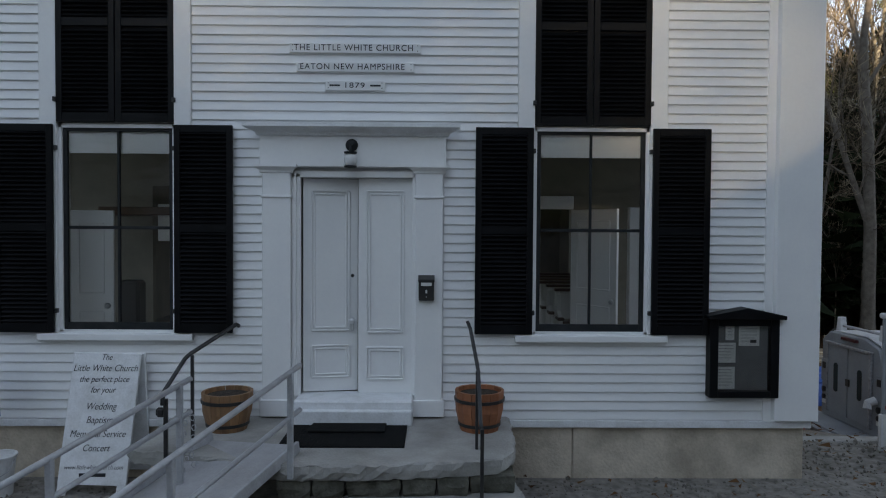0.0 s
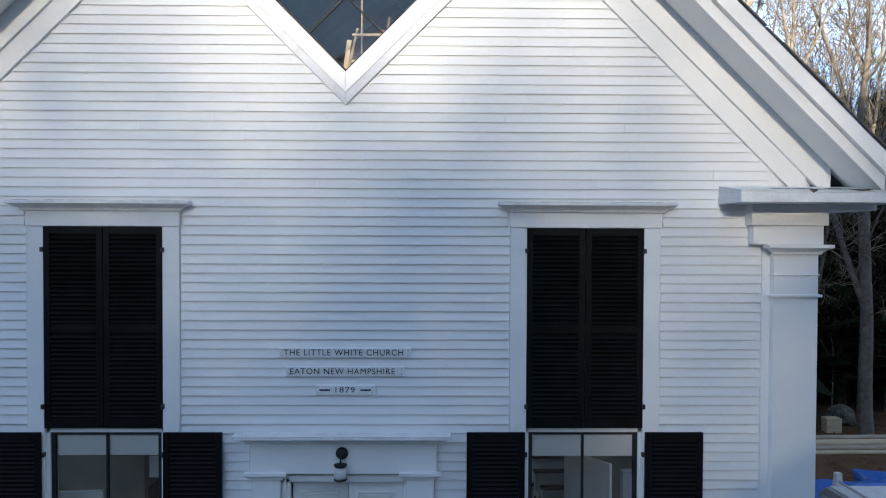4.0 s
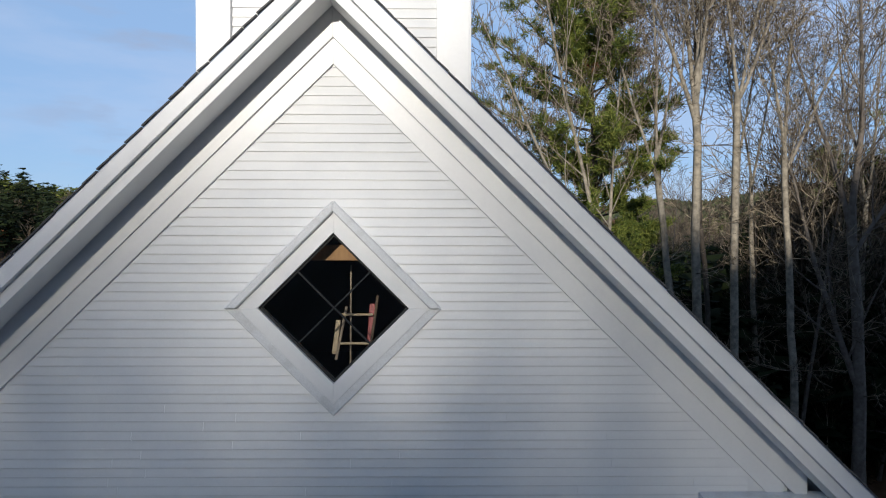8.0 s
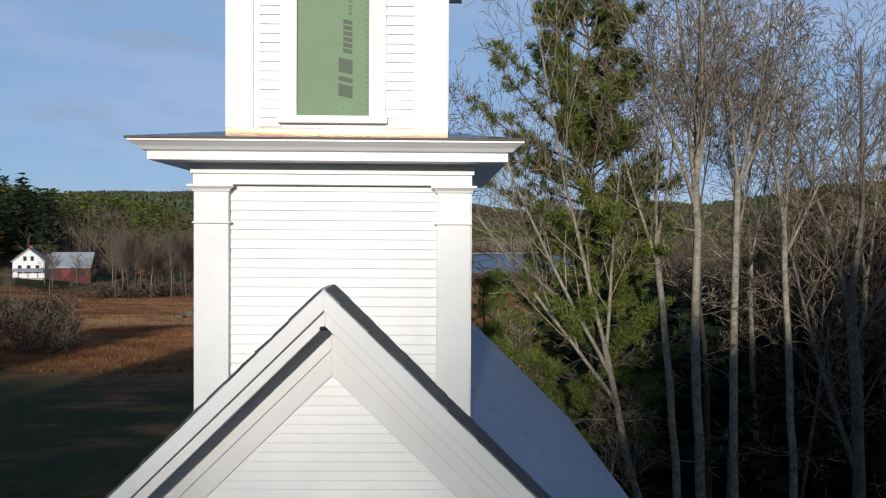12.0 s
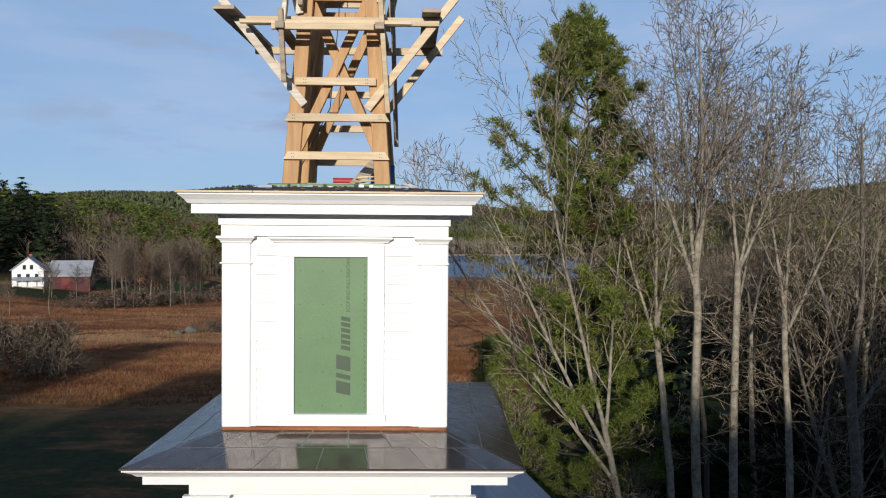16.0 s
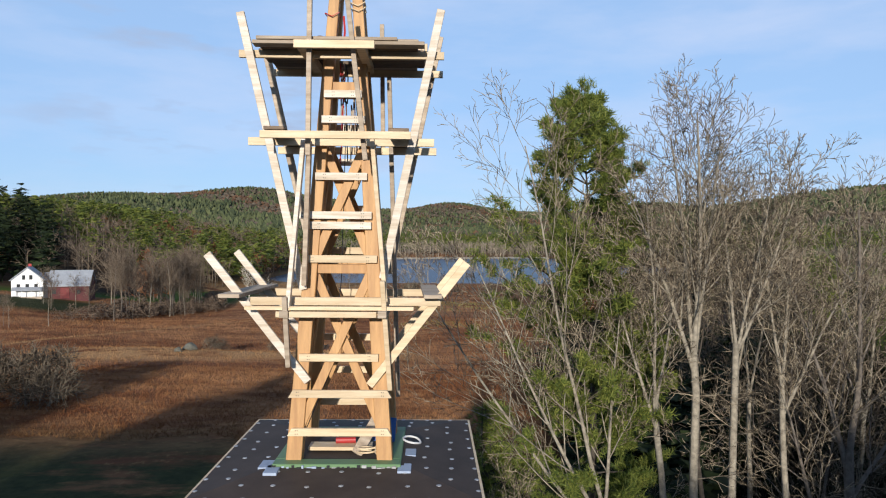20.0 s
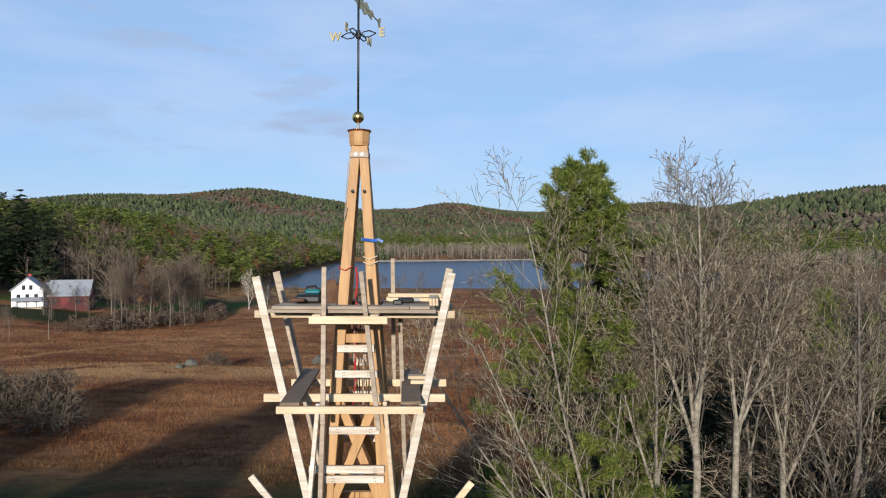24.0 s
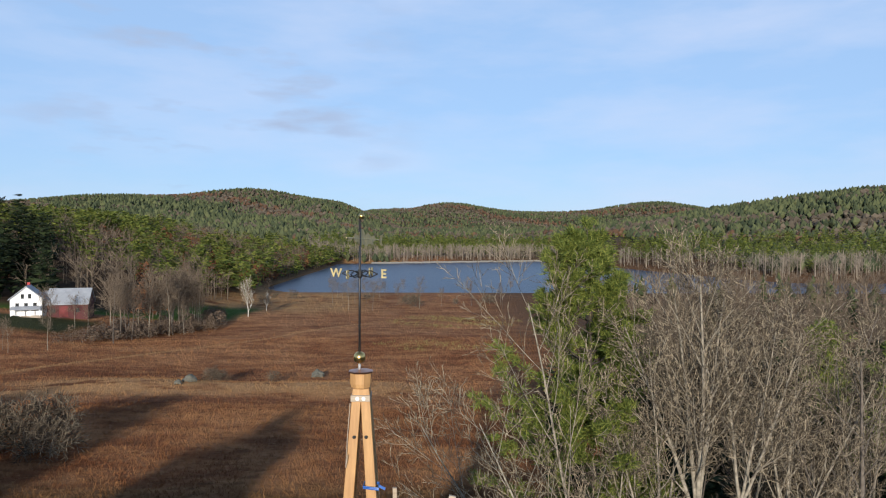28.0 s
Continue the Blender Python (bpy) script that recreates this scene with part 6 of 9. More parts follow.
def height(x, y):
    x, y = np.asarray(x, float), np.asarray(y, float)
    z = 0.0 - 1.3 * smooth(9, 55, y) - 3.7 * smooth(55, 135, y) - 1.6 * smooth(135, 320, y) - 2.4 * smooth(325, 372, y)
    z = z - 1.75 * smooth(5.2, 7.6, x) * smooth(0.9, 3.8, y) * (1 - smooth(40, 80, y))
    shore_y = far_shore(x)
    z = z + 7.0 * smooth(shore_y, shore_y + 65, y) + 22 * smooth(shore_y + 45, shore_y + 560, y)
    # left shore and the wooded rise behind the farm
    z = z + 28 * smooth(-66, -260, x) * smooth(190, 340, y) * (1 - 0.7 * smooth(560, 800, y)) + smooth(-70, -130, x) * smooth(110, 200, y) * 4.0
    z = z + 6 * smooth(430, 560, x) * smooth(150, 330, y) * (1 - smooth(800, 900, y))
    z = z + 4.0 * smooth(30, 120, x) * smooth(20, 60, y) * (1 - smooth(180, 270, y))
    z = z + 0.75 * wave(x, y, 15.0) * smooth(30, 70, y) * (1 - smooth(300, 330, y)) + 0.22 * wave(x, y, 5.5, 1.0) * smooth(35, 70, y) * (1 - smooth(300, 330, y))
    z = z + 1.1 * bell(y, 111 + 3 * np.sin(x / 14), 6.0) * smooth(-78, -55, x) * (1 - smooth(-8, 6, x))
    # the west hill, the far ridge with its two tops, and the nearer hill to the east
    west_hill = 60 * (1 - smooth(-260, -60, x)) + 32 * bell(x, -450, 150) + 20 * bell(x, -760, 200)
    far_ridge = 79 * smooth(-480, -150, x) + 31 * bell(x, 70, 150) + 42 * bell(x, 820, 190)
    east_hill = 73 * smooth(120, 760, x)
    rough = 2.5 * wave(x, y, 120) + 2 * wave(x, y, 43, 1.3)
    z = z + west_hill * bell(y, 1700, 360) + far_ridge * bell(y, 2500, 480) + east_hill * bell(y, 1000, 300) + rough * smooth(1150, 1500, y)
    # unseen land behind the camera, raised so the roadside trees shade the church
    z = z + 15.0 * smooth(-30, -115, y)
    return z


def axis_steps(near, far, first, grow):
    v, out, s = 0.0, [0.0], first
    while v < far:
        v += s
        out.append(v)
        if v > near:
            s *= grow
    return out


xs = axis_steps(90, 3600, 1.5, 1.05)
xs = np.array([-v for v in xs[:0:-1]] + xs)
ys = np.array([-v for v in axis_steps(40, 3000, 2.5, 1.12)[:0:-1]] + axis_steps(160, 4300, 1.5, 1.022))
gx, gy = np.meshgrid(xs, ys)
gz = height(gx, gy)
nx, ny = len(xs), len(ys)
verts = np.stack([gx.ravel(), gy.ravel(), gz.ravel()], 1)
i = np.arange(nx * (ny - 1)).reshape(ny - 1, nx)[:, :-1].ravel()
faces = np.stack([i, i + 1, i + nx + 1, i + nx], 1)


def array_mesh(name, v, f, material, smooth_faces=False):
    """A mesh from arrays of corners and faces (all of one size)."""
    me = bpy.data.meshes.new(name)
    v, f = np.asarray(v, np.float32), np.asarray(f, np.int32)
    me.vertices.add(len(v))
    me.vertices.foreach_set("co", v.ravel())
    k = f.shape[1]
    me.loops.add(len(f) * k)
    me.loops.foreach_set("vertex_index", f.ravel())
    me.polygons.add(len(f))
    me.polygons.foreach_set("loop_start", np.arange(0, len(f) * k, k, dtype=np.int32))
    me.update(calc_edges=True)
    me.polygons.foreach_set("use_smooth", [smooth_faces] * len(f))
    me.materials.append(material)
    return me


def ground_mat():
    m = bpy.data.materials.new("field_and_forest_floor")
    m.use_nodes = True
    nt = m.node_tree
    p = nt.nodes["Principled BSDF"]
    n, link = nt.nodes.new, nt.links.new
    geo, sep = n("ShaderNodeNewGeometry"), n("ShaderNodeSeparateXYZ")
    link(geo.outputs["Position"], sep.inputs[0])

    def noise_node(scale, detail=5.0, stretch=None, rough=0.6):
        t = n("ShaderNodeTexNoise")
        t.inputs["Scale"].default_value, t.inputs["Detail"].default_value, t.inputs["Roughness"].default_value = scale, detail, rough
        src = geo.outputs["Position"]
        if stretch:
            mp = n("ShaderNodeMapping")
            mp.inputs["Scale"].default_value, mp.inputs["Rotation"].default_value = stretch, (0, 0, radians(-8))
            link(src, mp.inputs["Vector"])
            src = mp.outputs["Vector"]
        link(src, t.inputs["Vector"])
        return t.outputs["Fac"]

    def ramp(v, *stops):
        r = n("ShaderNodeValToRGB")
        e = r.color_ramp.elements
        while len(e) < len(stops):
            e.new(0.5)
        for k, (pos, col) in enumerate(stops):
            e[k].position, e[k].color = pos, (*col, 1) if len(col) == 3 else col
        link(v, r.inputs["Fac"])
        return r.outputs["Color"]

    def mixc(f, a, b):
        x = n("ShaderNodeMix")
        x.data_type = "RGBA"
        link(f, x.inputs["Factor"])
        link(a, x.inputs["A"])
        link(b, x.inputs["B"])
        return x.outputs["Result"]

    def step(v, lo, hi):
        r = n("ShaderNodeMapRange")
        r.interpolation_type = "SMOOTHSTEP"
        r.inputs["From Min"].default_value, r.inputs["From Max"].default_value = lo, hi
        link(v, r.inputs["Value"])
        return r.outputs["Result"]

    def times(a, b):
        r = n("ShaderNodeMath")
        r.operation = "MULTIPLY"
        link(a, r.inputs[0])
        link(b, r.inputs[1])
        return r.outputs["Value"]

    big = noise_node(0.030, 3.5, (0.55, 1.5, 1.0), 0.5)
    mid = noise_node(0.16, 6.0, (0.6, 1.5, 1.0))
    small = noise_node(1.6, 6.0)
    tiny = noise_node(9.0, 4.0)
    field = ramp(big, (0.30, (0.107, 0.038, 0.016)), (0.45, (0.184, 0.073, 0.031)), (0.55, (0.345, 0.174, 0.081)), (0.62, (0.277, 0.126, 0.055)), (0.74, (0.157, 0.055, 0.024)))
    field2 = ramp(mid, (0.32, (0.080, 0.027, 0.013)), (0.46, (0.184, 0.071, 0.031)), (0.58, (0.345, 0.174, 0.080)), (0.70, (0.229, 0.097, 0.043)))
    half = n("ShaderNodeValue")
    half.outputs[0].default_value = 0.58
    field = mixc(half.outputs[0], field, field2)
    clump = noise_node(0.7, 4.0, (0.8, 1.3, 1.0))
    field = mixc(times(step(clump, 0.48, 0.66), half.outputs[0]), field, ramp(tiny, (0.3, (0.054, 0.019, 0.008)), (0.7, (0.107, 0.048, 0.020))))
    field = mixc(times(step(small, 0.52, 0.70), half.outputs[0]), field, ramp(tiny, (0.3, (0.157, 0.071, 0.030)), (0.7, (0.501, 0.292, 0.138))))
    # a long bank of pale dry grass across the meadow
    bank = times(times(times(step(sep.outputs["Y"], 98.0, 106.0), step(sep.outputs["Y"], 119.0, 112.0)), times(step(sep.outputs["X"], -84.0, -62.0), step(sep.outputs["X"], 4.0, -10.0))), step(mid, 0.36, 0.50))
    field = mixc(bank, field, ramp(small, (0.3, (0.281, 0.151, 0.067)), (0.7, (0.395, 0.235, 0.112))))
    # tan grass near the lake and a faint track across the meadow
    tan = times(times(step(sep.outputs["Y"], 222.0, 250.0), step(sep.outputs["X"], -10.0, -40.0)), step(mid, 0.36, 0.56))
    field = mixc(tan, field, ramp(small, (0.3, (0.250, 0.139, 0.059)), (0.7, (0.374, 0.227, 0.102))))
    along, off_track = n("ShaderNodeMath"), n("ShaderNodeMath")
    along.operation, along.inputs[1].default_value = "MULTIPLY_ADD", -1.27
    link(sep.outputs["X"], along.inputs[0])
    link(sep.outputs["Y"], along.inputs[2])
    off_track.operation, off_track.inputs[1].default_value = "SUBTRACT", 229.0
    link(along.outputs["Value"], off_track.inputs[0])
    side = n("ShaderNodeMath")
    side.operation = "ABSOLUTE"
    link(off_track.outputs["Value"], side.inputs[0])
    track = times(times(step(side.outputs["Value"], 2.2, 0.8), step(sep.outputs["X"], -10.0, -22.0)), step(small, 0.30, 0.55))
    field = mixc(track, field, ramp(small, (0.3, (0.270, 0.143, 0.062)), (0.7, (0.374, 0.218, 0.099))))
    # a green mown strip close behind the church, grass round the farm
    # lawn green lowered to carry the shade behind the church
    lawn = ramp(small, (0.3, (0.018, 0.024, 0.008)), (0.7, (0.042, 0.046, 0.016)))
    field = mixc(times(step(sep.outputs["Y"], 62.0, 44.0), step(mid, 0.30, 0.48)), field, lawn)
    farm_lawn = times(times(step(sep.outputs["X"], -60.0, -68.0), step(sep.outputs["Y"], 206.0, 214.0)), step(sep.outputs["Y"], 262.0, 246.0))
    field = mixc(farm_lawn, field, ramp(small, (0.3, (0.035, 0.075, 0.012)), (0.7, (0.07, 0.12, 0.02))))
    yard = times(times(step(sep.outputs["X"], -92.0, -100.0), step(sep.outputs["Y"], 168.0, 176.0)), step(sep.outputs["Y"], 200.0, 192.0))
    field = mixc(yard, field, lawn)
    # yellow sedge patch in the wet meadow
    sedge = ramp(small, (0.3, (0.19, 0.165, 0.05)), (0.7, (0.30, 0.26, 0.09)))
    # forest floor east and far off
    floor = ramp(small, (0.3, (0.075, 0.036, 0.02)), (0.55, (0.13, 0.07, 0.036)), (0.75, (0.07, 0.06, 0.045)))
    wood = ramp(mid, (0.35, (0.03, 0.022, 0.014)), (0.6, (0.07, 0.043, 0.026)))
    field = mixc(times(step(sep.outputs["X"], -84.0, -100.0), step(sep.outputs["Y"], 212.0, 226.0)), field, wood)
    gr = ramp(tiny, (0.3, (0.11, 0.10, 0.09)), (0.5, (0.20, 0.185, 0.165)), (0.7, (0.27, 0.25, 0.225)))
    col = mixc(step(sep.outputs["X"], 12.0, 40.0), field, floor)
    col = mixc(times(step(sep.outputs["X"], 3.0, 6.0), step(sep.outputs["Y"], 34.0, 24.0)), col, floor)
    col = mixc(step(sep.outputs["Y"], 3.5, 1.6), col, gr)
    hills = ramp(noise_node(0.02, 6.0), (0.35, (0.035, 0.045, 0.02)), (0.55, (0.07, 0.055, 0.035)), (0.7, (0.10, 0.062, 0.04)))
    col = mixc(step(sep.outputs["Y"], 750.0, 780.0), col, hills)
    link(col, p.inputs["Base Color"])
    p.inputs["Roughness"].default_value = 0.95
    p.inputs["Specular IOR Level"].default_value = 0.1
    bp = n("ShaderNodeBump")
    bp.inputs["Strength"].default_value, bp.inputs["Distance"].default_value = 0.6, 0.12
    link(small, bp.inputs["Height"])
    bp2 = n("ShaderNodeBump")
    bp2.inputs["Strength"].default_value, bp2.inputs["Distance"].default_value = 0.5, 0.03
    link(tiny, bp2.inputs["Height"])
    link(bp.outputs["Normal"], bp2.inputs["Normal"])
    link(bp2.outputs["Normal"], p.inputs["Normal"])
    return m


GROUND = ground_mat()
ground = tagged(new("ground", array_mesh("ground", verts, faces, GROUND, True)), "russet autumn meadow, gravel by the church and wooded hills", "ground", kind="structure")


def water_mat():
    m = bpy.data.materials.new("lake_water")
    m.use_nodes = True
    nt = m.node_tree
    p = nt.nodes["Principled BSDF"]
    p.inputs["Base Color"].default_value = (0.010, 0.028, 0.07, 1)
    p.inputs["Roughness"].default_value, p.inputs["IOR"].default_value = 0.3, 1.33
    p.inputs["Specular IOR Level"].default_value = 0.32
    no, bp, geo, mp = nt.nodes.new("ShaderNodeTexNoise"), nt.nodes.new("ShaderNodeBump"), nt.nodes.new("ShaderNodeNewGeometry"), nt.nodes.new("ShaderNodeMapping")
    mp.inputs["Scale"].default_value = (0.35, 1.0, 1.0)
    no.inputs["Scale"].default_value, no.inputs["Detail"].default_value = 0.55, 6.0
    bp.inputs["Strength"].default_value, bp.inputs["Distance"].default_value = 0.9, 0.5
    nt.links.new(geo.outputs["Position"], mp.inputs["Vector"])
    nt.links.new(mp.outputs["Vector"], no.inputs["Vector"])
    nt.links.new(no.outputs["Fac"], bp.inputs["Height"])
    nt.links.new(bp.outputs["Normal"], p.inputs["Normal"])
    return m


lv = [(-400, 322, LAKE), (620, 322, LAKE), (620, 860, LAKE), (-400, 860, LAKE)]
tagged(new("lake", array_mesh("lake", lv, [(0, 1, 2, 3)], water_mat())), "blue rippled lake beyond the meadow", "lake", kind="structure")
sv = []
for k in range(61):
    x = -58 + k * 3.1
    y = float(far_shore(x)) + 14 + 3 * math.sin(k * 0.7)
    sv += [(x, y - 3, LAKE + 0.12), (x, y + 6 + 3 * math.sin(k * 1.9), LAKE + 1.5)]
sf = [(2 * k, 2 * k + 2, 2 * k + 3, 2 * k + 1) for k in range(60)]
SAND = mat("pale_beach_sand", (0.42, 0.37, 0.29), (0.34, 0.30, 0.24), rough=0.95, scale=0.3, fine=3, bump=0.1)
tagged(new("beach", array_mesh("beach", sv, sf, SAND)), "pale sand strip on the far shore", "beach", kind="structure")

# ---- farm across the meadow ----
def house_at(cx, cy, cz, turn):
    return Matrix.Translation((cx, cy, cz)) @ Matrix.Rotation(radians(turn), 4, "Z")


def placed(bm, m):
    bmesh.ops.transform(bm, matrix=m, verts=bm.verts[:])
    return bm


SHINGLE_GREY = mat("grey_metal_roof", (0.30, 0.32, 0.35), (0.24, 0.255, 0.28), rough=0.5, scale=0.8, fine=10, bump=0.1)
BARN_RED = mat("barn_red_boards", (0.085, 0.013, 0.013), (0.055, 0.009, 0.010), rough=0.75, scale=1.0, fine=9, bump=0.2)
BARN_DOOR = mat("barn_door_red", (0.16, 0.018, 0.018), (0.12, 0.014, 0.015), rough=0.7, scale=1.0, fine=9, bump=0.2)
FZ = -1.8
hm = house_at(-118.5, 196.0, FZ, 24)
farm = thing("farmhouse", (-118.5, 196, FZ), "white clapboard farmhouse with a gabled front and porch", "house")
hb = box(-4, -4.5, -3, 4, 4.5, 5.2)
prism([(-4, 5.2), (4, 5.2), (0, 8.6)], -4.5, 4.5, hb)
box(4, -1.0, -3, 11, 4.5, 4.6, hb)
part("wall", placed(hb, hm), TRIM, farm)
rb = bmesh.new()
for s in (-1, 1):
    prism([(0, 8.95), (s * 4.5, 5.1), (s * 4.5, 4.85), (0, 8.65)], -4.9, 4.8, rb)
prism([(-1.6, 4.5), (1.75, 7.0), (5.0, 4.5), (4.8, 4.4), (1.75, 6.7), (-1.4, 4.4)], 3.8, 11.4, rb, "x")
part("roof", placed(rb, hm), SHINGLE_GREY, farm)
for x, z, w, h in ((-2.2, 3.2, 0.9, 1.5), (0, 3.2, 0.9, 1.5), (2.2, 3.2, 0.9, 1.5), (-0.9, 5.9, 0.8, 1.3), (0.9, 5.9, 0.8, 1.3)):
    wn = part("window", placed(box(x - w / 2, -4.56, z - h / 2, x + w / 2, -4.5, z + h / 2), hm), SASH, farm)
for x in (5.5, 7.5, 9.5):
    part("window", placed(box(x - 0.45, -1.06, 2.2, x + 0.45, -1.0, 3.7), hm), SASH, farm)
part("porch_roof", placed(prism([(-6.6, 2.3), (-4.5, 3.1), (-4.5, 2.9), (-6.6, 2.15)], -3.8, 3.8, None, "x"), hm), SHINGLE_GREY, farm)
for x in (-3.6, -1.2, 1.2, 3.6):
    part("porch_post", placed(box(x - 0.09, -6.45, 0.2, x + 0.09, -6.27, 2.2), hm), TRIM, farm)
part("porch_floor", placed(box(-3.9, -6.6, -2.0, 3.9, -4.5, 0.25), hm), LUMBER_GREY, farm)
part("chimney", placed(box(-0.4, 1.5, 7.5, 0.4, 2.3, 9.6), hm), RED, farm)
bmtx = house_at(-108.5, 201.0, FZ - 0.3, 14)
barn = thing("barn", (-108.5, 201, FZ), "dark red wooden barn with a grey metal roof", "barn")
bb = box(-5.5, -4.0, -3, 5.5, 4.0, 3.6)
prism([(-4.0, 3.6), (4.0, 3.6), (0, 7.6)], -5.5, 5.5, bb, "x")
part("wall", placed(bb, bmtx), BARN_RED, barn)
rb = bmesh.new()
for s in (-1, 1):
    prism([(0, 7.95), (s * 4.5, 3.5), (s * 4.5, 3.25), (0, 7.65)], -5.9, 5.9, rb, "x")
part("roof", placed(rb, bmtx), SHINGLE_GREY, barn)
part("door", placed(box(-2.2, -4.08, -0.3, 0.2, -4.0, 2.8), bmtx), BARN_DOOR, barn, "brighter red sliding door")
part("window", placed(box(2.2, -4.06, 1.0, 3.2, -4.0, 2.2), bmtx), SASH, barn)
part("window", placed(box(-4.4, -4.06, 1.0, -3.4, -4.0, 2.2), bmtx), SASH, barn)

# boulders in the meadow
def boulder(x, y, s, seed, label):
    rng = np.random.default_rng(seed)
    bm = bmesh.new()
    bmesh.ops.create_icosphere(bm, subdivisions=3, radius=1.0)
    for v in bm.verts:
        v.co *= 0.82 + 0.34 * noise.noise(v.co * 1.3 + Vector((seed, 0, 0))) + 0.1 * noise.noise(v.co * 4)
        v.co.z = v.co.z * 0.8 + 0.35 * max(0.0, 1 - abs(v.co.x))
    ob = mesh_ob("boulder", bm, STONE)
    ob.location, ob.scale = (x, y, float(height(x, y)) + 0.2 * s), (s, s * 0.8, s * 0.8)
    return tagged(ob, label, "boulder", "boulders")


boulder(-21.0, 124.0, 1.5, 1, "pale pointed boulder standing in the dry meadow")
boulder(-40.5, 110.0, 1.4, 2, "pale boulder half hidden by brush in the meadow")
boulder(-41.8, 108.0, 0.8, 3, "pale boulder half hidden by brush in the meadow")

# ---- truck and builders' stuff beside the church ----
TM = Matrix.Translation((7.775, 5.5, -1.37)) @ Matrix.Rotation(radians(-90), 4, "Z")
truck = thing("utility_truck", (9.8, 5.5, -1.75), "grey utility truck body with double rear doors and a step deck", "truck")
DARKGLASS = mat("dark_handle_recess", (0.02, 0.045, 0.055), (0.015, 0.03, 0.04), rough=0.25, bump=0.0)
part("bed", placed(box(-1.1, 0.0, 0.26, 1.15, 0.55, 0.33, None, 0.01), TM), TRUCK, truck, "rear step deck")
part("bumper", placed(box(-0.75, -0.10, 0.10, 1.15, 0.0, 0.30, None, 0.02), TM), TRUCK, truck)
part("body", placed(prism([(-0.86, 0.33), (1.0, 0.33), (1.0, 1.30), (0.80, 1.84), (0.40, 1.97), (-0.62, 1.95), (-0.86, 1.78)], 0.5, 4.6, None, "y", 0.02), TM), TRUCK, truck, "grey service body")
part("roof_panel", placed(prism([(-0.6, 1.955), (0.40, 1.985), (0.80, 1.86), (1.0, 1.32), (1.02, 1.33), (0.82, 1.88), (0.41, 2.0), (-0.6, 1.97)], 0.56, 4.6, None, "y"), TM), PLASTIC_WHITE, truck, "white roof and side panel")
for s in (-1, 1):
    dr = part("door", placed(box(0.012 if s > 0 else -0.60, 0.465, 0.46, 0.60 if s > 0 else -0.012, 0.50, 1.72, None, 0.008), TM), TRUCK, truck, "flat grey rear door")
    wb = bmesh.new()
    prism([(s * 0.35 + 0.06 * math.cos(q), 1.13 + 0.06 * math.sin(q) + (0.21 if math.sin(q) > 0 else -0.21)) for q in [k * math.pi / 8 for k in range(16)]], 0.455, 0.468, wb)
    part("slot_window", placed(wb, TM), DARKGLASS, dr)
part("latch", placed(box(-0.03, 0.44, 1.04, 0.07, 0.47, 1.17, None, 0.006), TM), BLACK, truck)
fbm = box(-0.64, 0.45, 0.44, -0.60, 0.50, 1.76, None, 0.006)
box(0.60, 0.45, 0.44, 0.66, 0.50, 1.76, fbm, 0.006)
box(-0.66, 0.43, 1.73, 0.68, 0.50, 1.77, fbm, 0.006)
part("door_frame", placed(fbm, TM), CAP_TIN, truck)
part("brake_light", placed(box(-0.19, 0.44, 1.86, 0.25, 0.50, 1.91, None, 0.006), TM), BARN_RED, truck, "dark red brake light strip")
for s, x in ((-1, -0.76), (1, 0.84)):
    for z, r in ((0.82, 0.055), (0.68, 0.045)):
        lamp_bm = lathe([(0.0, 0), (r, 0), (r, 0.03), (0.0, 0.035)], (0, 0, 0), 14)
        bmesh.ops.transform(lamp_bm, matrix=pose(x, 0.5, z, 90, 0, 0), verts=lamp_bm.verts[:])
        part("tail_lamp", placed(lamp_bm, TM), BLACK, truck)
    part("panel", placed(box(x - 0.1, 0.485, 0.98, x + 0.1, 0.50, 1.40, None, 0.006), TM), TRUCK, truck)
    part("reflector", placed(box(x - 0.045, 0.475, 1.22, x + 0.045, 0.487, 1.34), TM), BLACK, truck)
    part("plate", placed(box(x - 0.06, 0.485, 0.55, x + 0.06, 0.50, 0.62), TM), PAPER, truck)
    part("rack_post", placed(prism([(s * 0.62 - 0.09, 1.9), (s * 0.62 + 0.09, 1.9), (s * 0.62 + 0.045, 2.22), (s * 0.62 - 0.045, 2.22)], 0.66, 0.78, None, "y", 0.01), TM), PLASTIC_WHITE, truck, "white rack upright")
    wheel = part("wheel", placed(tube([(s * 0.85 - 0.12, 2.6, 0.0), (s * 0.85 + 0.12, 2.6, 0.0)], 0.38, n=24), TM), RUBBER, truck)
    part("rim", placed(tube([(s * 0.85 - 0.125, 2.6, 0.0), (s * 0.85 + 0.125, 2.6, 0.0)], 0.2, n=16), TM), CAP_TIN, wheel)
part("rack_bar", placed(tube([(-0.62, 0.72, 2.06), (0.62, 0.72, 2.06)], 0.025), TM), CAP_TIN, truck)
part("rack_bar", placed(tube([(0.62, 0.72, 2.1), (0.62, 4.4, 2.1)], 0.025), TM), CAP_TIN, truck)
part("hose_reel", placed(tube([(0.80, 0.46, 0.98), (0.78, 0.34, 0.93), (0.80, 0.32, 0.84)], 0.07), TM), PLASTIC_WHITE, truck, "white light bracket")
part("tow_cable", placed(tube([(-0.35, -0.1, 0.16), (-0.2, -0.2, 0.02), (0.05, -0.22, -0.12), (0.2, -0.2, -0.2), (0.1, -0.15, -0.3)], 0.022), TM), RED, truck, "red hook and cable")
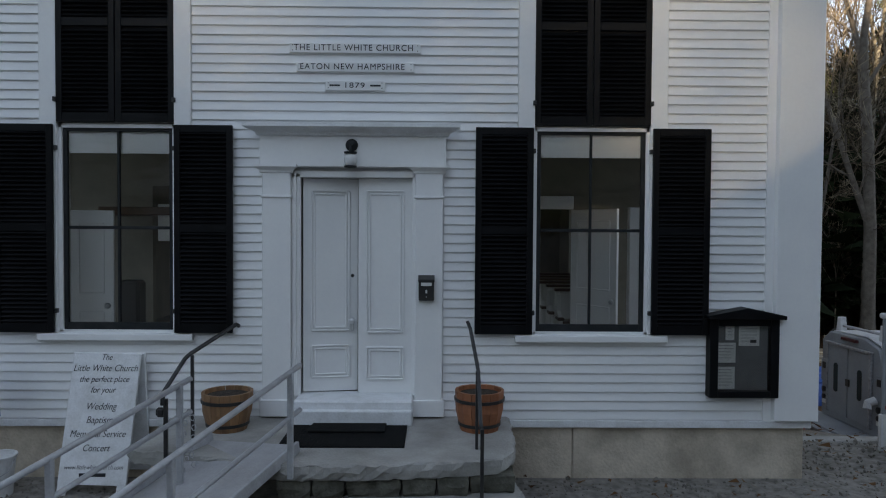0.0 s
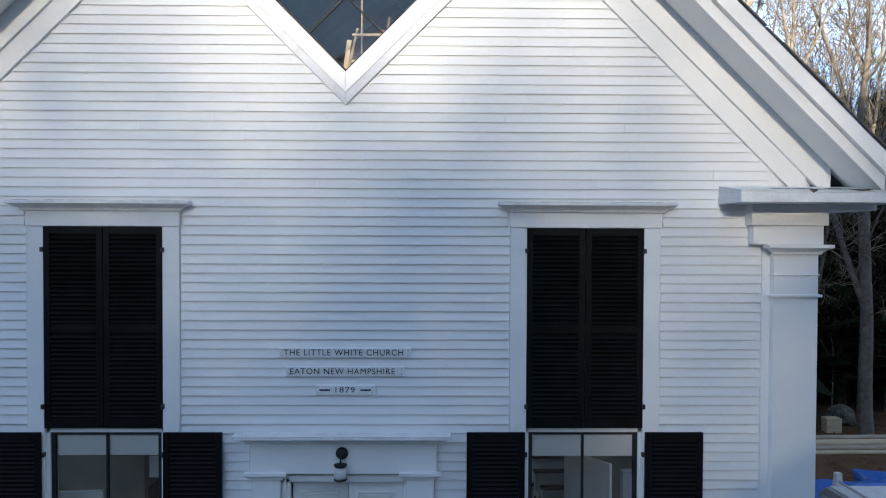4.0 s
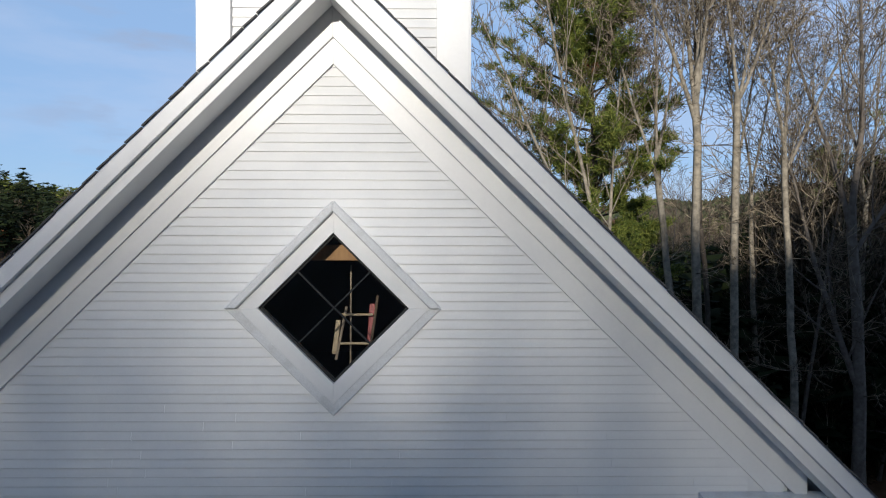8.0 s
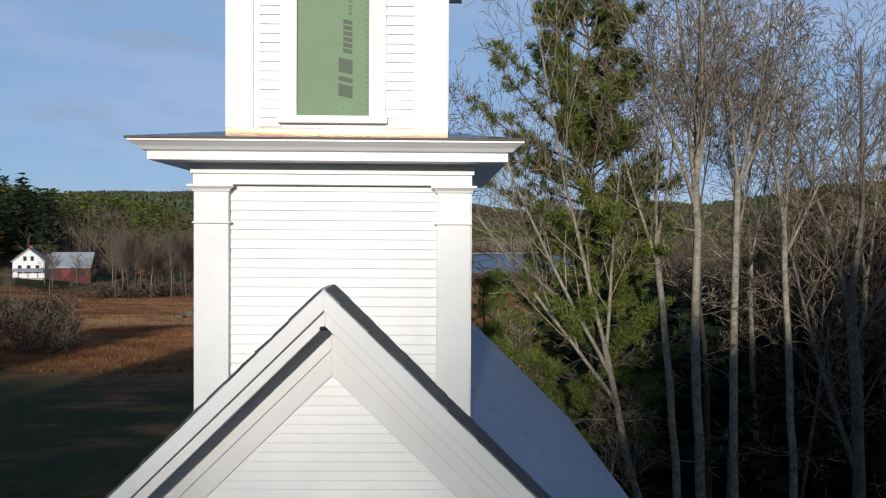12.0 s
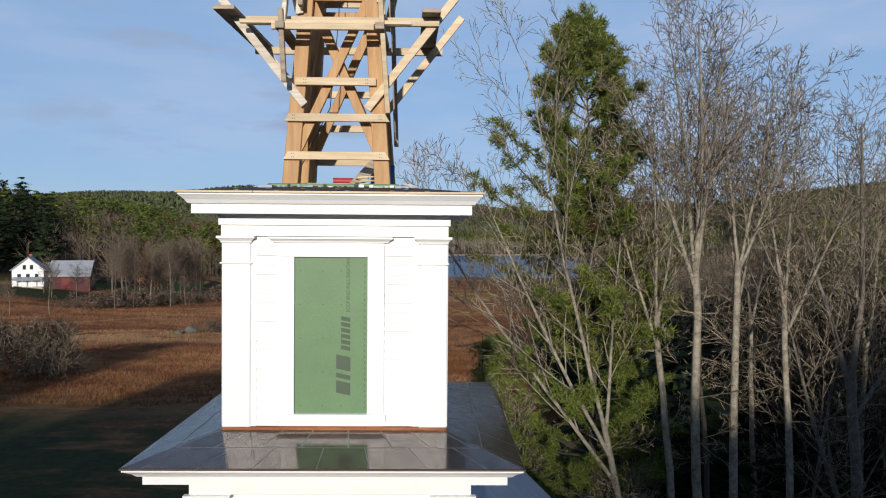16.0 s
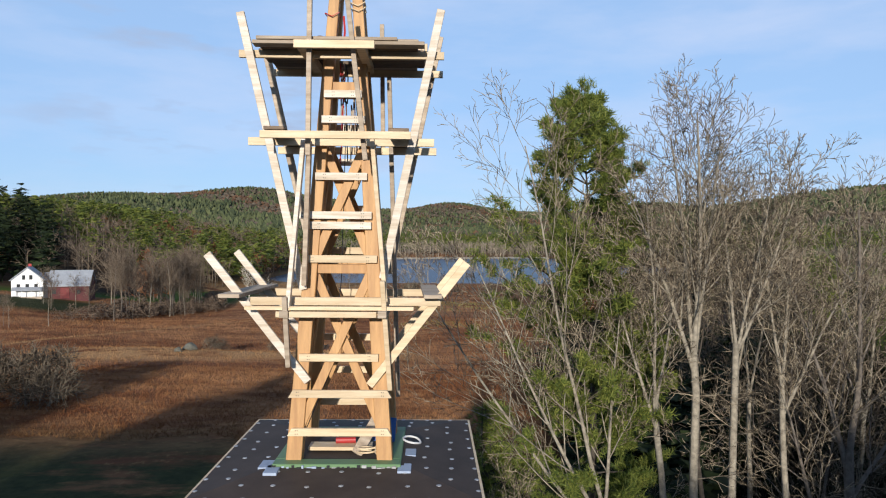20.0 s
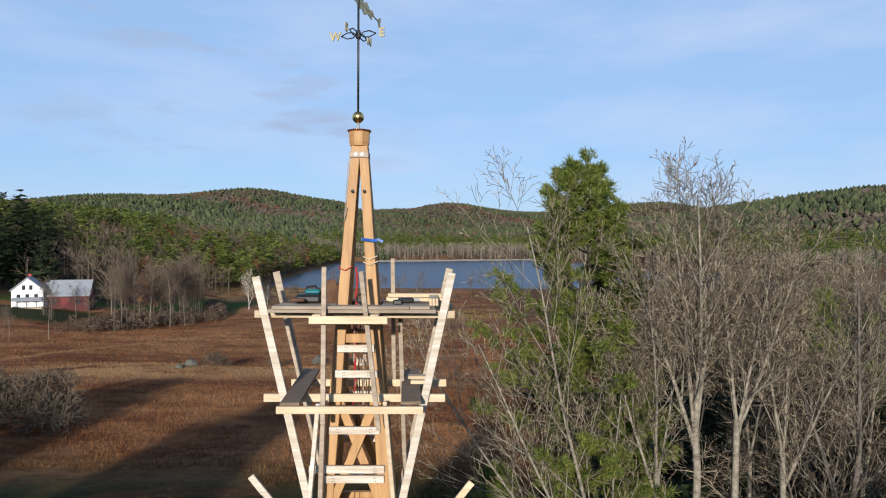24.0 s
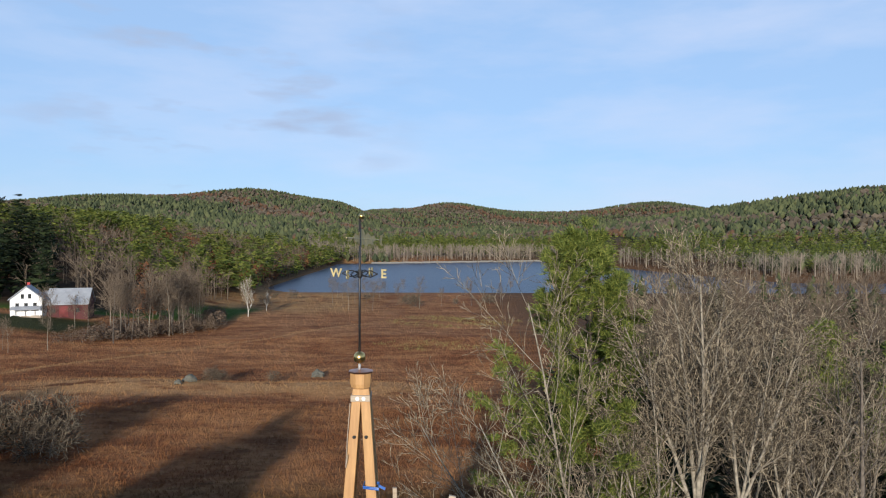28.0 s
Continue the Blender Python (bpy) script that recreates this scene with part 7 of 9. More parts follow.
# grey-white equipment cabinet nearer the drive
cab = thing("tailgate_panel", (6.6, 1.0, -0.1), "grey upright metal panel with a white lower part by the drive", "panel")
part("body", box(5.85, 0.98, 0.38, 7.4, 1.02, 1.47, None, 0.01), TRUCK, cab)
part("top", box(5.82, 0.965, 1.47, 7.45, 1.035, 1.53, None, 0.015), PLASTIC_WHITE, cab)
part("base", box(5.83, 0.97, -0.1, 7.42, 1.025, 0.38, None, 0.01), PLASTIC_WHITE, cab, "white lower panel")
part("vent", box(5.90, 0.965, 0.98, 6.12, 0.98, 1.10, None, 0.006), BLACK, cab)
part("lamp", box(5.88, 0.965, 0.44, 5.92, 0.98, 0.48, None, 0.006), RED, cab)
tagged(mesh_ob("curb_stone", box(4.65, 1.28, -0.3, 8.4, 1.5, -0.02, None, 0.02), CONCRETE), "low grey stone kerb by the drive", "kerb")
for k, (x, y, z, s, w) in enumerate(((11.2, 10.4, -1.85, 1.4, 0.7), (13.9, 11.0, -1.9, 1.6, 0.8), (10.0, 10.8, -1.85, 0.4, 0.5))):
    bm = box(x - s, y - w, z, x + s, y + w, z + (0.75 if k < 2 else 1.85), None, 0.08)
    bmesh.ops.subdivide_edges(bm, edges=bm.edges[:], cuts=3, use_grid_fill=True)
    for v in bm.verts:
        v.co += Vector((noise.noise(v.co * 2) * 0.2, noise.noise(v.co * 2 + Vector((5, 0, 0))) * 0.2, noise.noise(v.co * 2 + Vector((0, 5, 0))) * 0.2))
    tagged(mesh_ob("tarp_pile", bm, BLUE), "blue tarpaulin over a pile of boards", "tarp", "tarpaulins")
for k in range(6):
    y = 15.4 + 0.24 * k
    z = float(height(15.0, y)) + 0.05 + 0.09 * (k % 3)
    tagged(mesh_ob("plank", beam((12.0 + 0.5 * (k % 2), y, z), (17.2 + 0.3 * k, y + 0.15, z), 0.22, 0.07, None, (0, 0, 1)), LUMBER_GREY if k % 2 else LUMBER), "weathered plank stacked in the leaves", "plank", "stacked planks")
tagged(mesh_ob("crate", box(15.3, 18.0, float(height(15.6, 18.1)) - 0.05, 15.85, 18.4, -1.36, None, 0.01), LUMBER), "small pale wooden crate by a boulder", "crate")
boulder(16.6, 19.4, 0.75, 5, "grey rounded boulder among dry leaves")
boulder(14.4, 19.0, 0.6, 6, "grey rounded boulder among dry leaves")

# loose gravel close to the wall
gr = np.random.default_rng(6)
gm = []
for k in range(4):
    bm = bmesh.new()
    bmesh.ops.create_icosphere(bm, subdivisions=1, radius=1.0)
    for v in bm.verts:
        v.co *= gr.uniform(0.7, 1.25)
    gm.append((np.array([v.co[:] for v in bm.verts]), np.array([[v.index for v in f.verts] for f in bm.faces])))
    bm.free()


def pebbles(n, keep):
    p = np.stack([gr.uniform(-4.6, 7.5, n), gr.uniform(-3.2, 1.3, n)], 1)
    p = p[keep(p[:, 0], p[:, 1])]
    allv, allf, base = [], [], 0
    for k, (sv, sf) in enumerate(gm):
        q = p[k::4]
        s = gr.uniform(0.007, 0.018, len(q)) * np.where(gr.uniform(0, 1, len(q)) < 0.03, 2.4, 1)
        v = sv[None] * s[:, None, None] * gr.uniform(0.7, 1.3, (len(q), 1, 3))
        v = v + np.concatenate([q, height(q[:, 0], q[:, 1])[:, None] + s[:, None] * 0.2], 1)[:, None, :]
        f = sf[None] + (np.arange(len(q)) * len(sv))[:, None, None] + base
        allv.append(v.reshape(-1, 3))
        allf.append(f.reshape(-1, 3))
        base += len(q) * len(sv)
    return array_mesh("gravel", np.concatenate(allv), np.concatenate(allf), foliage_mat("loose_gravel", [(0.09, 0.082, 0.074), (0.19, 0.175, 0.155), (0.30, 0.28, 0.25)], 0.95, 0.0))


tagged(new("gravel", pebbles(9000, lambda x, y: ~((x > -4.45) & (x < 4.45) & (y > 0)) & ~((x > -1.8) & (x < 1.5) & (y > -1.8)))), "loose grey gravel along the foundation", "gravel", kind="stuff")
lr = np.random.default_rng(9)
pts = np.concatenate([np.stack([lr.uniform(1.5, 9.0, 900), lr.uniform(-1.2, 4.0, 900)], 1), np.stack([lr.uniform(5.0, 30.0, 9000), lr.uniform(3.0, 40.0, 9000)], 1)])
pts = pts[((pts[:, 0] > 4.7) | (pts[:, 1] < 0)) & ((pts[:, 1] < 4) | (pts[:, 0] > 4.0 + 0.35 * pts[:, 1]))]
cz = np.concatenate([pts, height(pts[:, 0], pts[:, 1])[:, None] + 0.03], 1)
size = 0.03 + 0.0022 * np.maximum(0, pts[:, 1])
v = (cz[:, None, :] + lr.normal(0, 1, (len(cz), 3, 3)) * size[:, None, None] * np.array([1, 1, 0.5])).reshape(-1, 3)
tagged(new("fallen_leaves", array_mesh("fallen_leaves", v, np.arange(len(v)).reshape(-1, 3), LITTER)), "dry brown fallen leaves on the ground", "leaves", kind="stuff")
# ---- trees ----
def tubes(segs, sides):
    """Open tubes for an array of (x0 y0 z0 x1 y1 z1 r0 r1)."""
    s = np.asarray(segs, float)
    a, b = s[:, 0:3], s[:, 3:6]
    d = b - a
    d /= np.linalg.norm(d, axis=1, keepdims=True) + 1e-9
    ref = np.where(np.abs(d[:, 2:3]) < 0.9, np.array([[0.0, 0.0, 1.0]]), np.array([[1.0, 0.0, 0.0]]))
    u = np.cross(d, ref)
    u /= np.linalg.norm(u, axis=1, keepdims=True) + 1e-9
    v = np.cross(d, u)
    ang = np.arange(sides) * 2 * np.pi / sides
    ring = u[:, None, :] * np.cos(ang)[None, :, None] + v[:, None, :] * np.sin(ang)[None, :, None]
    lo = a[:, None, :] + ring * s[:, 6][:, None, None]
    hi = b[:, None, :] + ring * s[:, 7][:, None, None]
    vv = np.concatenate([lo, hi], 1).reshape(-1, 3)
    base = (np.arange(len(s)) * 2 * sides)[:, None]
    k = np.arange(sides)[None, :]
    ff = np.stack([base + k, base + (k + 1) % sides, base + sides + (k + 1) % sides, base + sides + k], 2).reshape(-1, 4)
    return vv, ff


def grow(rng, p, d, length, r, level, plan, segs, r_min):
    """plan: per level (steps, wobble, lift, children, child length, child angle, bare part)."""
    steps, wob, lift, kids, klen, kang, bare = plan[level]
    p, d = np.array(p, float), np.array(d, float)
    pts, dirs = [p.copy()], [d.copy()]
    for i in range(steps):
        d = d + rng.normal(0, wob, 3) + np.array([0, 0, lift])
        d /= np.linalg.norm(d)
        q = p + d * length / steps
        r0, r1 = r * (1 - 0.75 * i / steps), r * (1 - 0.75 * (i + 1) / steps)
        segs[level].append((*p, *q, max(r0, r_min), max(r1, r_min)))
        p = q
        pts.append(p.copy())
        dirs.append(d.copy())
    if level + 1 >= len(plan):
        return
    turn = rng.uniform(0, 6.28)
    for c in range(kids):
        f = bare + (1 - bare) * (c + rng.uniform(0.1, 0.9)) / kids
        i = min(int(f * steps), steps - 1)
        w = f * steps - i
        q = pts[i] * (1 - w) + pts[i + 1] * w
        dd = dirs[i + 1]
        ref = np.array([0, 0, 1.0]) if abs(dd[2]) < 0.9 else np.array([1.0, 0, 0])
        u = np.cross(dd, ref)
        u /= np.linalg.norm(u)
        v = np.cross(dd, u)
        turn += 2.4 + rng.normal(0, 0.4)
        a = radians(kang) * rng.uniform(0.7, 1.25)
        nd = dd * math.cos(a) + (u * math.cos(turn) + v * math.sin(turn)) * math.sin(a)
        grow(rng, q, nd, length * klen * (1.15 - 0.55 * f) * rng.uniform(0.75, 1.25), r * (1 - 0.7 * f) * 0.40, level + 1, plan, segs, r_min)


def bare_tree_meshes(name, seed, tall, r, plan, lean=(0, 0), r_min=0.007, bark=None, trunk_levels=2, spread=0.27, twigs=None):
    rng = np.random.default_rng(seed)
    segs = [[] for _ in plan]
    grow(rng, (0, 0, 0), (lean[0], lean[1], 1.0), tall, r, 0, plan, segs, r_min)
    top_z = max(s[5] for lv in segs for s in lv)
    wide = np.percentile([math.hypot(s[3], s[4]) for lv in segs for s in lv], 97)
    kz = tall / top_z
    kx = kz * min(1.0, spread * tall / (wide * kz))
    segs = [[(s[0] * kx, s[1] * kx, s[2] * kz, s[3] * kx, s[4] * kx, s[5] * kz, s[6], s[7]) for s in lv] for lv in segs]
    stem = [s for lv in segs[:trunk_levels] for s in lv]
    twig = [s for lv in segs[trunk_levels:] for s in lv]
    v, f = tubes(stem, 6 if len(plan) > 4 else 4)
    m1 = array_mesh(name + "_trunk", v, f, bark or BARK_PALE, True)
    v, f = tubes(twig, 3)
    m2 = array_mesh(name + "_branches", v, f, twigs or TWIG)
    return m1, m2


def set_tree(meshes, x, y, turn, size, label, group, name="bare_tree", names=("trunk", "crown"), z=None, cat="tree"):
    z = float(height(x, y)) - 0.15 if z is None else z
    t = new(name)
    t.matrix_basis = Matrix.LocRotScale((x, y, z), Euler((0, 0, turn)), (size, size, size))
    for nm, me in zip(names, meshes):
        o = new(nm, me)
        o.parent = t
    return tagged(t, label, cat, group)


def stemmed_tree_meshes(name, seed, r, lean, fork, stems, r_min=0.0085, bark=None, side_kids=8, fine=1.0):
    """A hardwood whose trunk leans and parts at a height into stems of (start, lean sideways, lean away, length)."""
    rng = np.random.default_rng(seed)
    segs = [[] for _ in range(6)]
    p, d = np.zeros(3), np.array([lean, 0.0, 1.0])
    path, steps = [p.copy()], 10
    for k in range(steps):
        q = p + (d + rng.normal(0, 0.035, 3) * np.array([1, 1, 0])) * fork / steps
        segs[0].append((*p, *q, r * (1.18 - 0.38 * k / steps if k else 1.35), r * (1.18 - 0.38 * (k + 1) / steps)))
        p = q
        path.append(p.copy())
    path = np.array(path)
    for z0, sx, sy, length in stems:
        w = min(z0, fork) / fork * steps
        i = min(int(w), steps - 1)
        at = path[i] + (path[i + 1] - path[i]) * (w - i)
        rs = r * 0.62 * min(1.0, length / 9.0)
        own = [[] for _ in range(5)]
        first = np.array([sx, sy, 1.0])
        # the stem is the first level; limbs, branches and twigs follow
        plan = [(9, 0.030, 0.028, int(12 * fine), 0.38, 34, 0.12), (6, 0.050, 0.045, int(7 * fine), 0.48, 38, 0.16), (4, 0.07, 0.04, 4, 0.52, 40, 0.12), (3, 0.09, 0.04, 2, 0.6, 38, 0.15), (2, 0.08, 0.03, 0, 0, 0, 0)]
        grow(rng, at, first / np.linalg.norm(first), length, rs, 0, plan, own, r_min)
        for lv, got in enumerate(own):
            segs[lv + 1] += got
    # a few dead side branches low on the trunk
    for k in range(side_kids):
        i = rng.integers(4, steps)
        a = rng.uniform(0, 6.28)
        own = [[] for _ in range(3)]
        grow(rng, path[i], np.array([math.cos(a), math.sin(a), rng.uniform(0.0, 0.6)]), rng.uniform(0.9, 2.6), 0.022, 0, [(5, 0.08, 0.02, 6, 0.5, 42, 0.2), (3, 0.10, 0.02, 4, 0.5, 40, 0.1), (2, 0.12, 0.02, 0, 0, 0, 0)], own, r_min)
        for lv, got in enumerate(own):
            segs[lv + 3] += got
    v, f = tubes([t for lv in segs[:3] for t in lv], 6)
    m1 = array_mesh(name + "_trunk", v, f, bark or BARK_PALE, True)
    v, f = tubes([t for lv in segs[3:] for t in lv], 3)
    return m1, array_mesh(name + "_branches", v, f, TWIG)


MASS = [(9, 0.03, 0.015, 14, 0.34, 33, 0.36), (5, 0.05, 0.06, 7, 0.45, 36, 0.15), (3, 0.08, 0.05, 5, 0.55, 38, 0.1), (2, 0.10, 0.04, 0, 0, 0, 0)]
LIGHT = [(6, 0.04, 0.02, 13, 0.40, 34, 0.34), (3, 0.08, 0.08, 6, 0.5, 36, 0.2), (2, 0.12, 0.06, 5, 0.6, 38, 0.1), (1, 0.15, 0.04, 0, 0, 0, 0)]
BRUSHY = [(4, 0.2, 0.0, 14, 0.9, 62, 0.0), (4, 0.25, 0.02, 8, 0.6, 48, 0.1), (2, 0.22, 0.06, 6, 0.6, 45, 0.1), (1, 0.25, 0.04, 0, 0, 0, 0)]
SPARSE = [(9, 0.04, 0.02, 14, 0.38, 36, 0.36), (6, 0.06, 0.06, 8, 0.45, 38, 0.2), (4, 0.09, 0.05, 6, 0.55, 38, 0.15), (3, 0.11, 0.05, 0, 0, 0, 0)]
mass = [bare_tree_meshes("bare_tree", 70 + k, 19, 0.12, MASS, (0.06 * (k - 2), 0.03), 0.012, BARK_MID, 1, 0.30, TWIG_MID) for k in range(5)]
light = [bare_tree_meshes("bare_tree", 20 + k, 17, 0.12, LIGHT, (0.05 * (k - 1), 0), 0.022, (BARK_PALE, BARK_MID)[k % 2], 1, 0.30, TWIG_FAR) for k in range(4)]
wide_tree = [bare_tree_meshes("bare_tree", 37 + k, 9, 0.09, SPARSE[:1] + [(6, 0.08, 0.04, 8, 0.5, 40, 0.2)] + SPARSE[2:], (-0.25, 0), 0.008, None, 1, 0.55) for k in range(2)]
road_tree = [bare_tree_meshes("bare_tree", 35 + k, 27, 0.2, LIGHT[:2] + [(3, 0.18, 0.06, 0, 0, 0, 0)], (0.03 * (k - 1), 0), 0.05, BARK_MID) for k in range(3)]
birch = bare_tree_meshes("birch", 41, 13, 0.16, [(7, 0.06, 0.02, 9, 0.75, 32, 0.12), (7, 0.08, 0.09, 10, 0.38, 36, 0.2), (4, 0.13, 0.08, 6, 0.55, 38, 0.15), (2, 0.16, 0.07, 0, 0, 0, 0)], (0, 0), 0.035, BIRCH, 3, 0.42)
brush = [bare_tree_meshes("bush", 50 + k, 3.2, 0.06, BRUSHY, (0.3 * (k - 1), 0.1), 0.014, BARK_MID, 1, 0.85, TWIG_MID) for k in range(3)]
thicket = [bare_tree_meshes("sapling", 60 + k, 11, 0.05, LIGHT, (0.06 * (k - 1), 0), 0.009) for k in range(3)]


def spikes(rng, centres, axes, n, length, width, spread):
    """n thin needles of a triangle each round every centre."""
    m = len(centres)
    d = axes[:, None, :] + rng.normal(0, spread, (m, n, 3))
    d /= np.linalg.norm(d, axis=2, keepdims=True)
    side = np.cross(d, rng.normal(0, 1, (m, n, 3)))
    side /= np.linalg.norm(side, axis=2, keepdims=True)
    ln = length * rng.uniform(0.6, 1.2, (m, n, 1))
    c = centres[:, None, :] + rng.normal(0, length * 0.22, (m, n, 3))
    tri = np.stack([c - side * width / 2, c + side * width / 2, c + d * ln], 2)
    v = tri.reshape(-1, 3)
    return v, np.arange(len(v)).reshape(-1, 3)


def plumed_pine_meshes(name, seed, tall, low, reach, bias, r=0.24):
    """A white pine of long rising branches that end in plumes; bias: how much further it reaches towards -x."""
    rng = np.random.default_rng(seed)
    stem, cen, axe = [], [], []
    p = np.zeros(3)
    spine = [p]
    for k in range(16):
        q = np.array([p[0] + rng.normal(0, 0.05), p[1] + rng.normal(0, 0.05), tall * (k + 1) / 16])
        stem.append((*p, *q, max(0.02, r * (1 - k / 16)), max(0.015, r * (1 - (k + 1) / 16))))
        p = q
        spine.append(p)
    spine = np.array(spine)
    z = low
    while z < tall - 0.5:
        f = (z - low) / (tall - low)
        size = reach * (0.75 + 0.35 * math.sin(math.pi * min(1.0, 0.2 + f))) * (1 - f ** 7.0) + 0.45
        for k in range(rng.integers(4, 7)):
            a = rng.uniform(0, 6.28)
            ln = size * rng.uniform(0.45, 1.1) * (1 - bias * math.cos(a))
            up = rng.uniform(0.05, 0.45) + 0.35 * f
            i = min(int(z / tall * 16), 15)
            p = spine[i] + (spine[i + 1] - spine[i]) * (z / tall * 16 - i)
            d = np.array([math.cos(a), math.sin(a), up * 0.5])
            steps = 6
            for st in range(steps):
                d = d / np.linalg.norm(d) + rng.normal(0, 0.07, 3) + np.array([0, 0, 0.10 * (0.4 + up)])
                q = p + d / np.linalg.norm(d) * ln / steps
                rr = 0.04 * (1 - st / steps) * (0.4 + ln / 4)
                stem.append((*p, *q, max(rr, 0.010), max(rr * 0.75, 0.008)))
                if st >= 2:
                    for _ in range(5):
                        o = rng.normal(0, 1, 3) * np.array([1, 1, 0.4])
                        o = o / np.linalg.norm(o) * rng.uniform(0.15, 0.55) + d * 0.2
                        m = p + (q - p) * rng.uniform()
                        e = m + o * (1.25 - 0.12 * st)
                        stem.append((*m, *e, 0.007, 0.005))
                        for w in (0.45, 0.75, 1.0):
                            cen.append(m + (e - m) * w + rng.normal(0, 0.04, 3))
                            axe.append(o + np.array([0, 0, 0.25]))
                p = q
            cen += [p, p + rng.normal(0, 0.1, 3)]
            axe += [d, d]
        z += rng.uniform(0.38, 0.75)
    cen += [spine[-1] + rng.normal(0, 0.12, 3) for _ in range(14)]
    axe += [np.array([0, 0, 1.0])] * 14
    v, f = tubes(stem, 4)
    m1 = array_mesh(name + "_trunk", v, f, BARK_DARK, True)
    v, f = spikes(rng, np.array(cen), np.array(axe), 20, 0.25, 0.036, 0.62)
    return m1, array_mesh(name + "_needles", v, f, NEEDLE)


def pine_meshes(name, seed, tall, low, reach, whorl=0.75, clumps=15, n=12, needle=0.30, wide=0.055, r=0.26, full=2.2):
    rng = np.random.default_rng(seed)
    stem, cen, axe = [], [], []
    px = py = 0.0
    for k in range(14):
        a, b = tall * k / 14, tall * (k + 1) / 14
        qx, qy = px + rng.normal(0, 0.06), py + rng.normal(0, 0.06)
        stem.append((px, py, a, qx, qy, b, max(0.02, r * (1 - k / 14)), max(0.015, r * (1 - (k + 1) / 14))))
        px, py = qx, qy
    z = low
    while z < tall - 0.3:
        f = (z - low) / (tall - low)
        size = reach * (0.6 + 0.5 * math.sin(math.pi * min(1, f * 1.25 + 0.12))) * (1 - f ** full) + 0.35
        for k in range(rng.integers(5, 8)):
            a = rng.uniform(0, 6.28)
            ln = size * rng.uniform(0.3, 1.2)
            up = rng.uniform(-0.05, 0.30) + 0.45 * f
            p = np.array([0.0, 0.0, z + rng.uniform(-0.25, 0.25)])
            d = np.array([math.cos(a), math.sin(a), up])
            steps = 5
            for s in range(steps):
                d = d + rng.normal(0, 0.10, 3) + np.array([0, 0, 0.07])
                d /= np.linalg.norm(d)
                q = p + d * ln / steps
                rr = 0.045 * (1 - s / steps) * (0.4 + size / reach)
                stem.append((*p, *q, max(rr, 0.012), max(rr * 0.75, 0.010)))
                if s >= 1:
                    m = max(2, int(clumps * ln / reach / steps * (0.6 + s / steps)))
                    for _ in range(m):
                        o = rng.normal(0, 0.26, 3) * np.array([1, 1, 0.45])
                        cen.append(p + (q - p) * rng.uniform() + o)
                        axe.append(d * 0.7 + np.array([0, 0, 0.5]) + o)
                p = q
        z += whorl * rng.uniform(0.6, 1.3)
    v, f = tubes(stem, 5)
    m1 = array_mesh(name + "_trunk", v, f, BARK_DARK, True)
    v, f = spikes(rng, np.array(cen), np.array(axe), n, needle, wide, 0.75)
    return m1, array_mesh(name + "_needles", v, f, NEEDLE)


white_pine = plumed_pine_meshes("white_pine", 7, 23.9, 5.0, 3.7, 0.32)
shade_pine = pine_meshes("pine", 9, 24.0, 2.0, 4.2, 0.65, 11, 6, 0.85, 0.36)
young_pine = pine_meshes("young_pine", 8, 10.5, 0.8, 2.0, 0.42, 20, 15, 0.27, 0.036)
rng = random.Random(77)
PINE_LABEL = "tall feathery green white pine among bare trees"
set_tree(white_pine, 7.5, 20.6, 0.0, 1.05, PINE_LABEL, "pines by the church", "white_pine", ("trunk", "needles"))
white_pine_tree = bpy.data.objects["white_pine"]
dead_rng = np.random.default_rng(88)
dead_at = dead_rng.normal(0, 1, (26, 3)) * np.array([0.28, 0.25, 0.36]) + np.array([-0.75, -1.5, 16.2])
v, f = spikes(dead_rng, dead_at, np.tile([0.0, 0.0, -1.0], (26, 1)), 10, 0.3, 0.05, 0.4)
o = new("dead_spray", array_mesh("dead_spray", v, f, RUSSET))
o.parent = white_pine_tree
tagged(o, "hanging spray of dead russet needles")
set_tree(young_pine, 3.6, 23.5, 1.0, 0.98, "young bushy green pine at the wood's edge", "pines by the church", "young_pine", ("trunk", "needles"))
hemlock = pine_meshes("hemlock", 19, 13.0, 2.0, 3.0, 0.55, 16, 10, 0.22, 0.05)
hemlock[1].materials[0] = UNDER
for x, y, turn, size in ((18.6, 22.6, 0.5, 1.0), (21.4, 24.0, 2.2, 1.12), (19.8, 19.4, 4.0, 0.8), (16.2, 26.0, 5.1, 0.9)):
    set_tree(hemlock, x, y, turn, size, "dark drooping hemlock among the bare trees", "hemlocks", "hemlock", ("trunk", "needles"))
set_tree(young_pine, 27.0, 30.0, 2.0, 1.9, PINE_LABEL, "pines by the church", "white_pine", ("trunk", "needles"))
set_tree(young_pine, 33.0, 48.0, 3.0, 1.8, PINE_LABEL, "pines by the church", "white_pine", ("trunk", "needles"))
# bare hardwoods along the east side, the nearest ones each with stems of their own
WOOD = "tall leafless grey-barked hardwood at the wood's edge"
EAST_TREES = "bare trees east of the church"


def hardwood(x, y, seed, r, lean, fork, stems, label=WOOD, **more):
    return set_tree(stemmed_tree_meshes("bare_tree", seed, r, lean, fork, stems, **more), x, y, 0.0, 1.0, label, EAST_TREES)


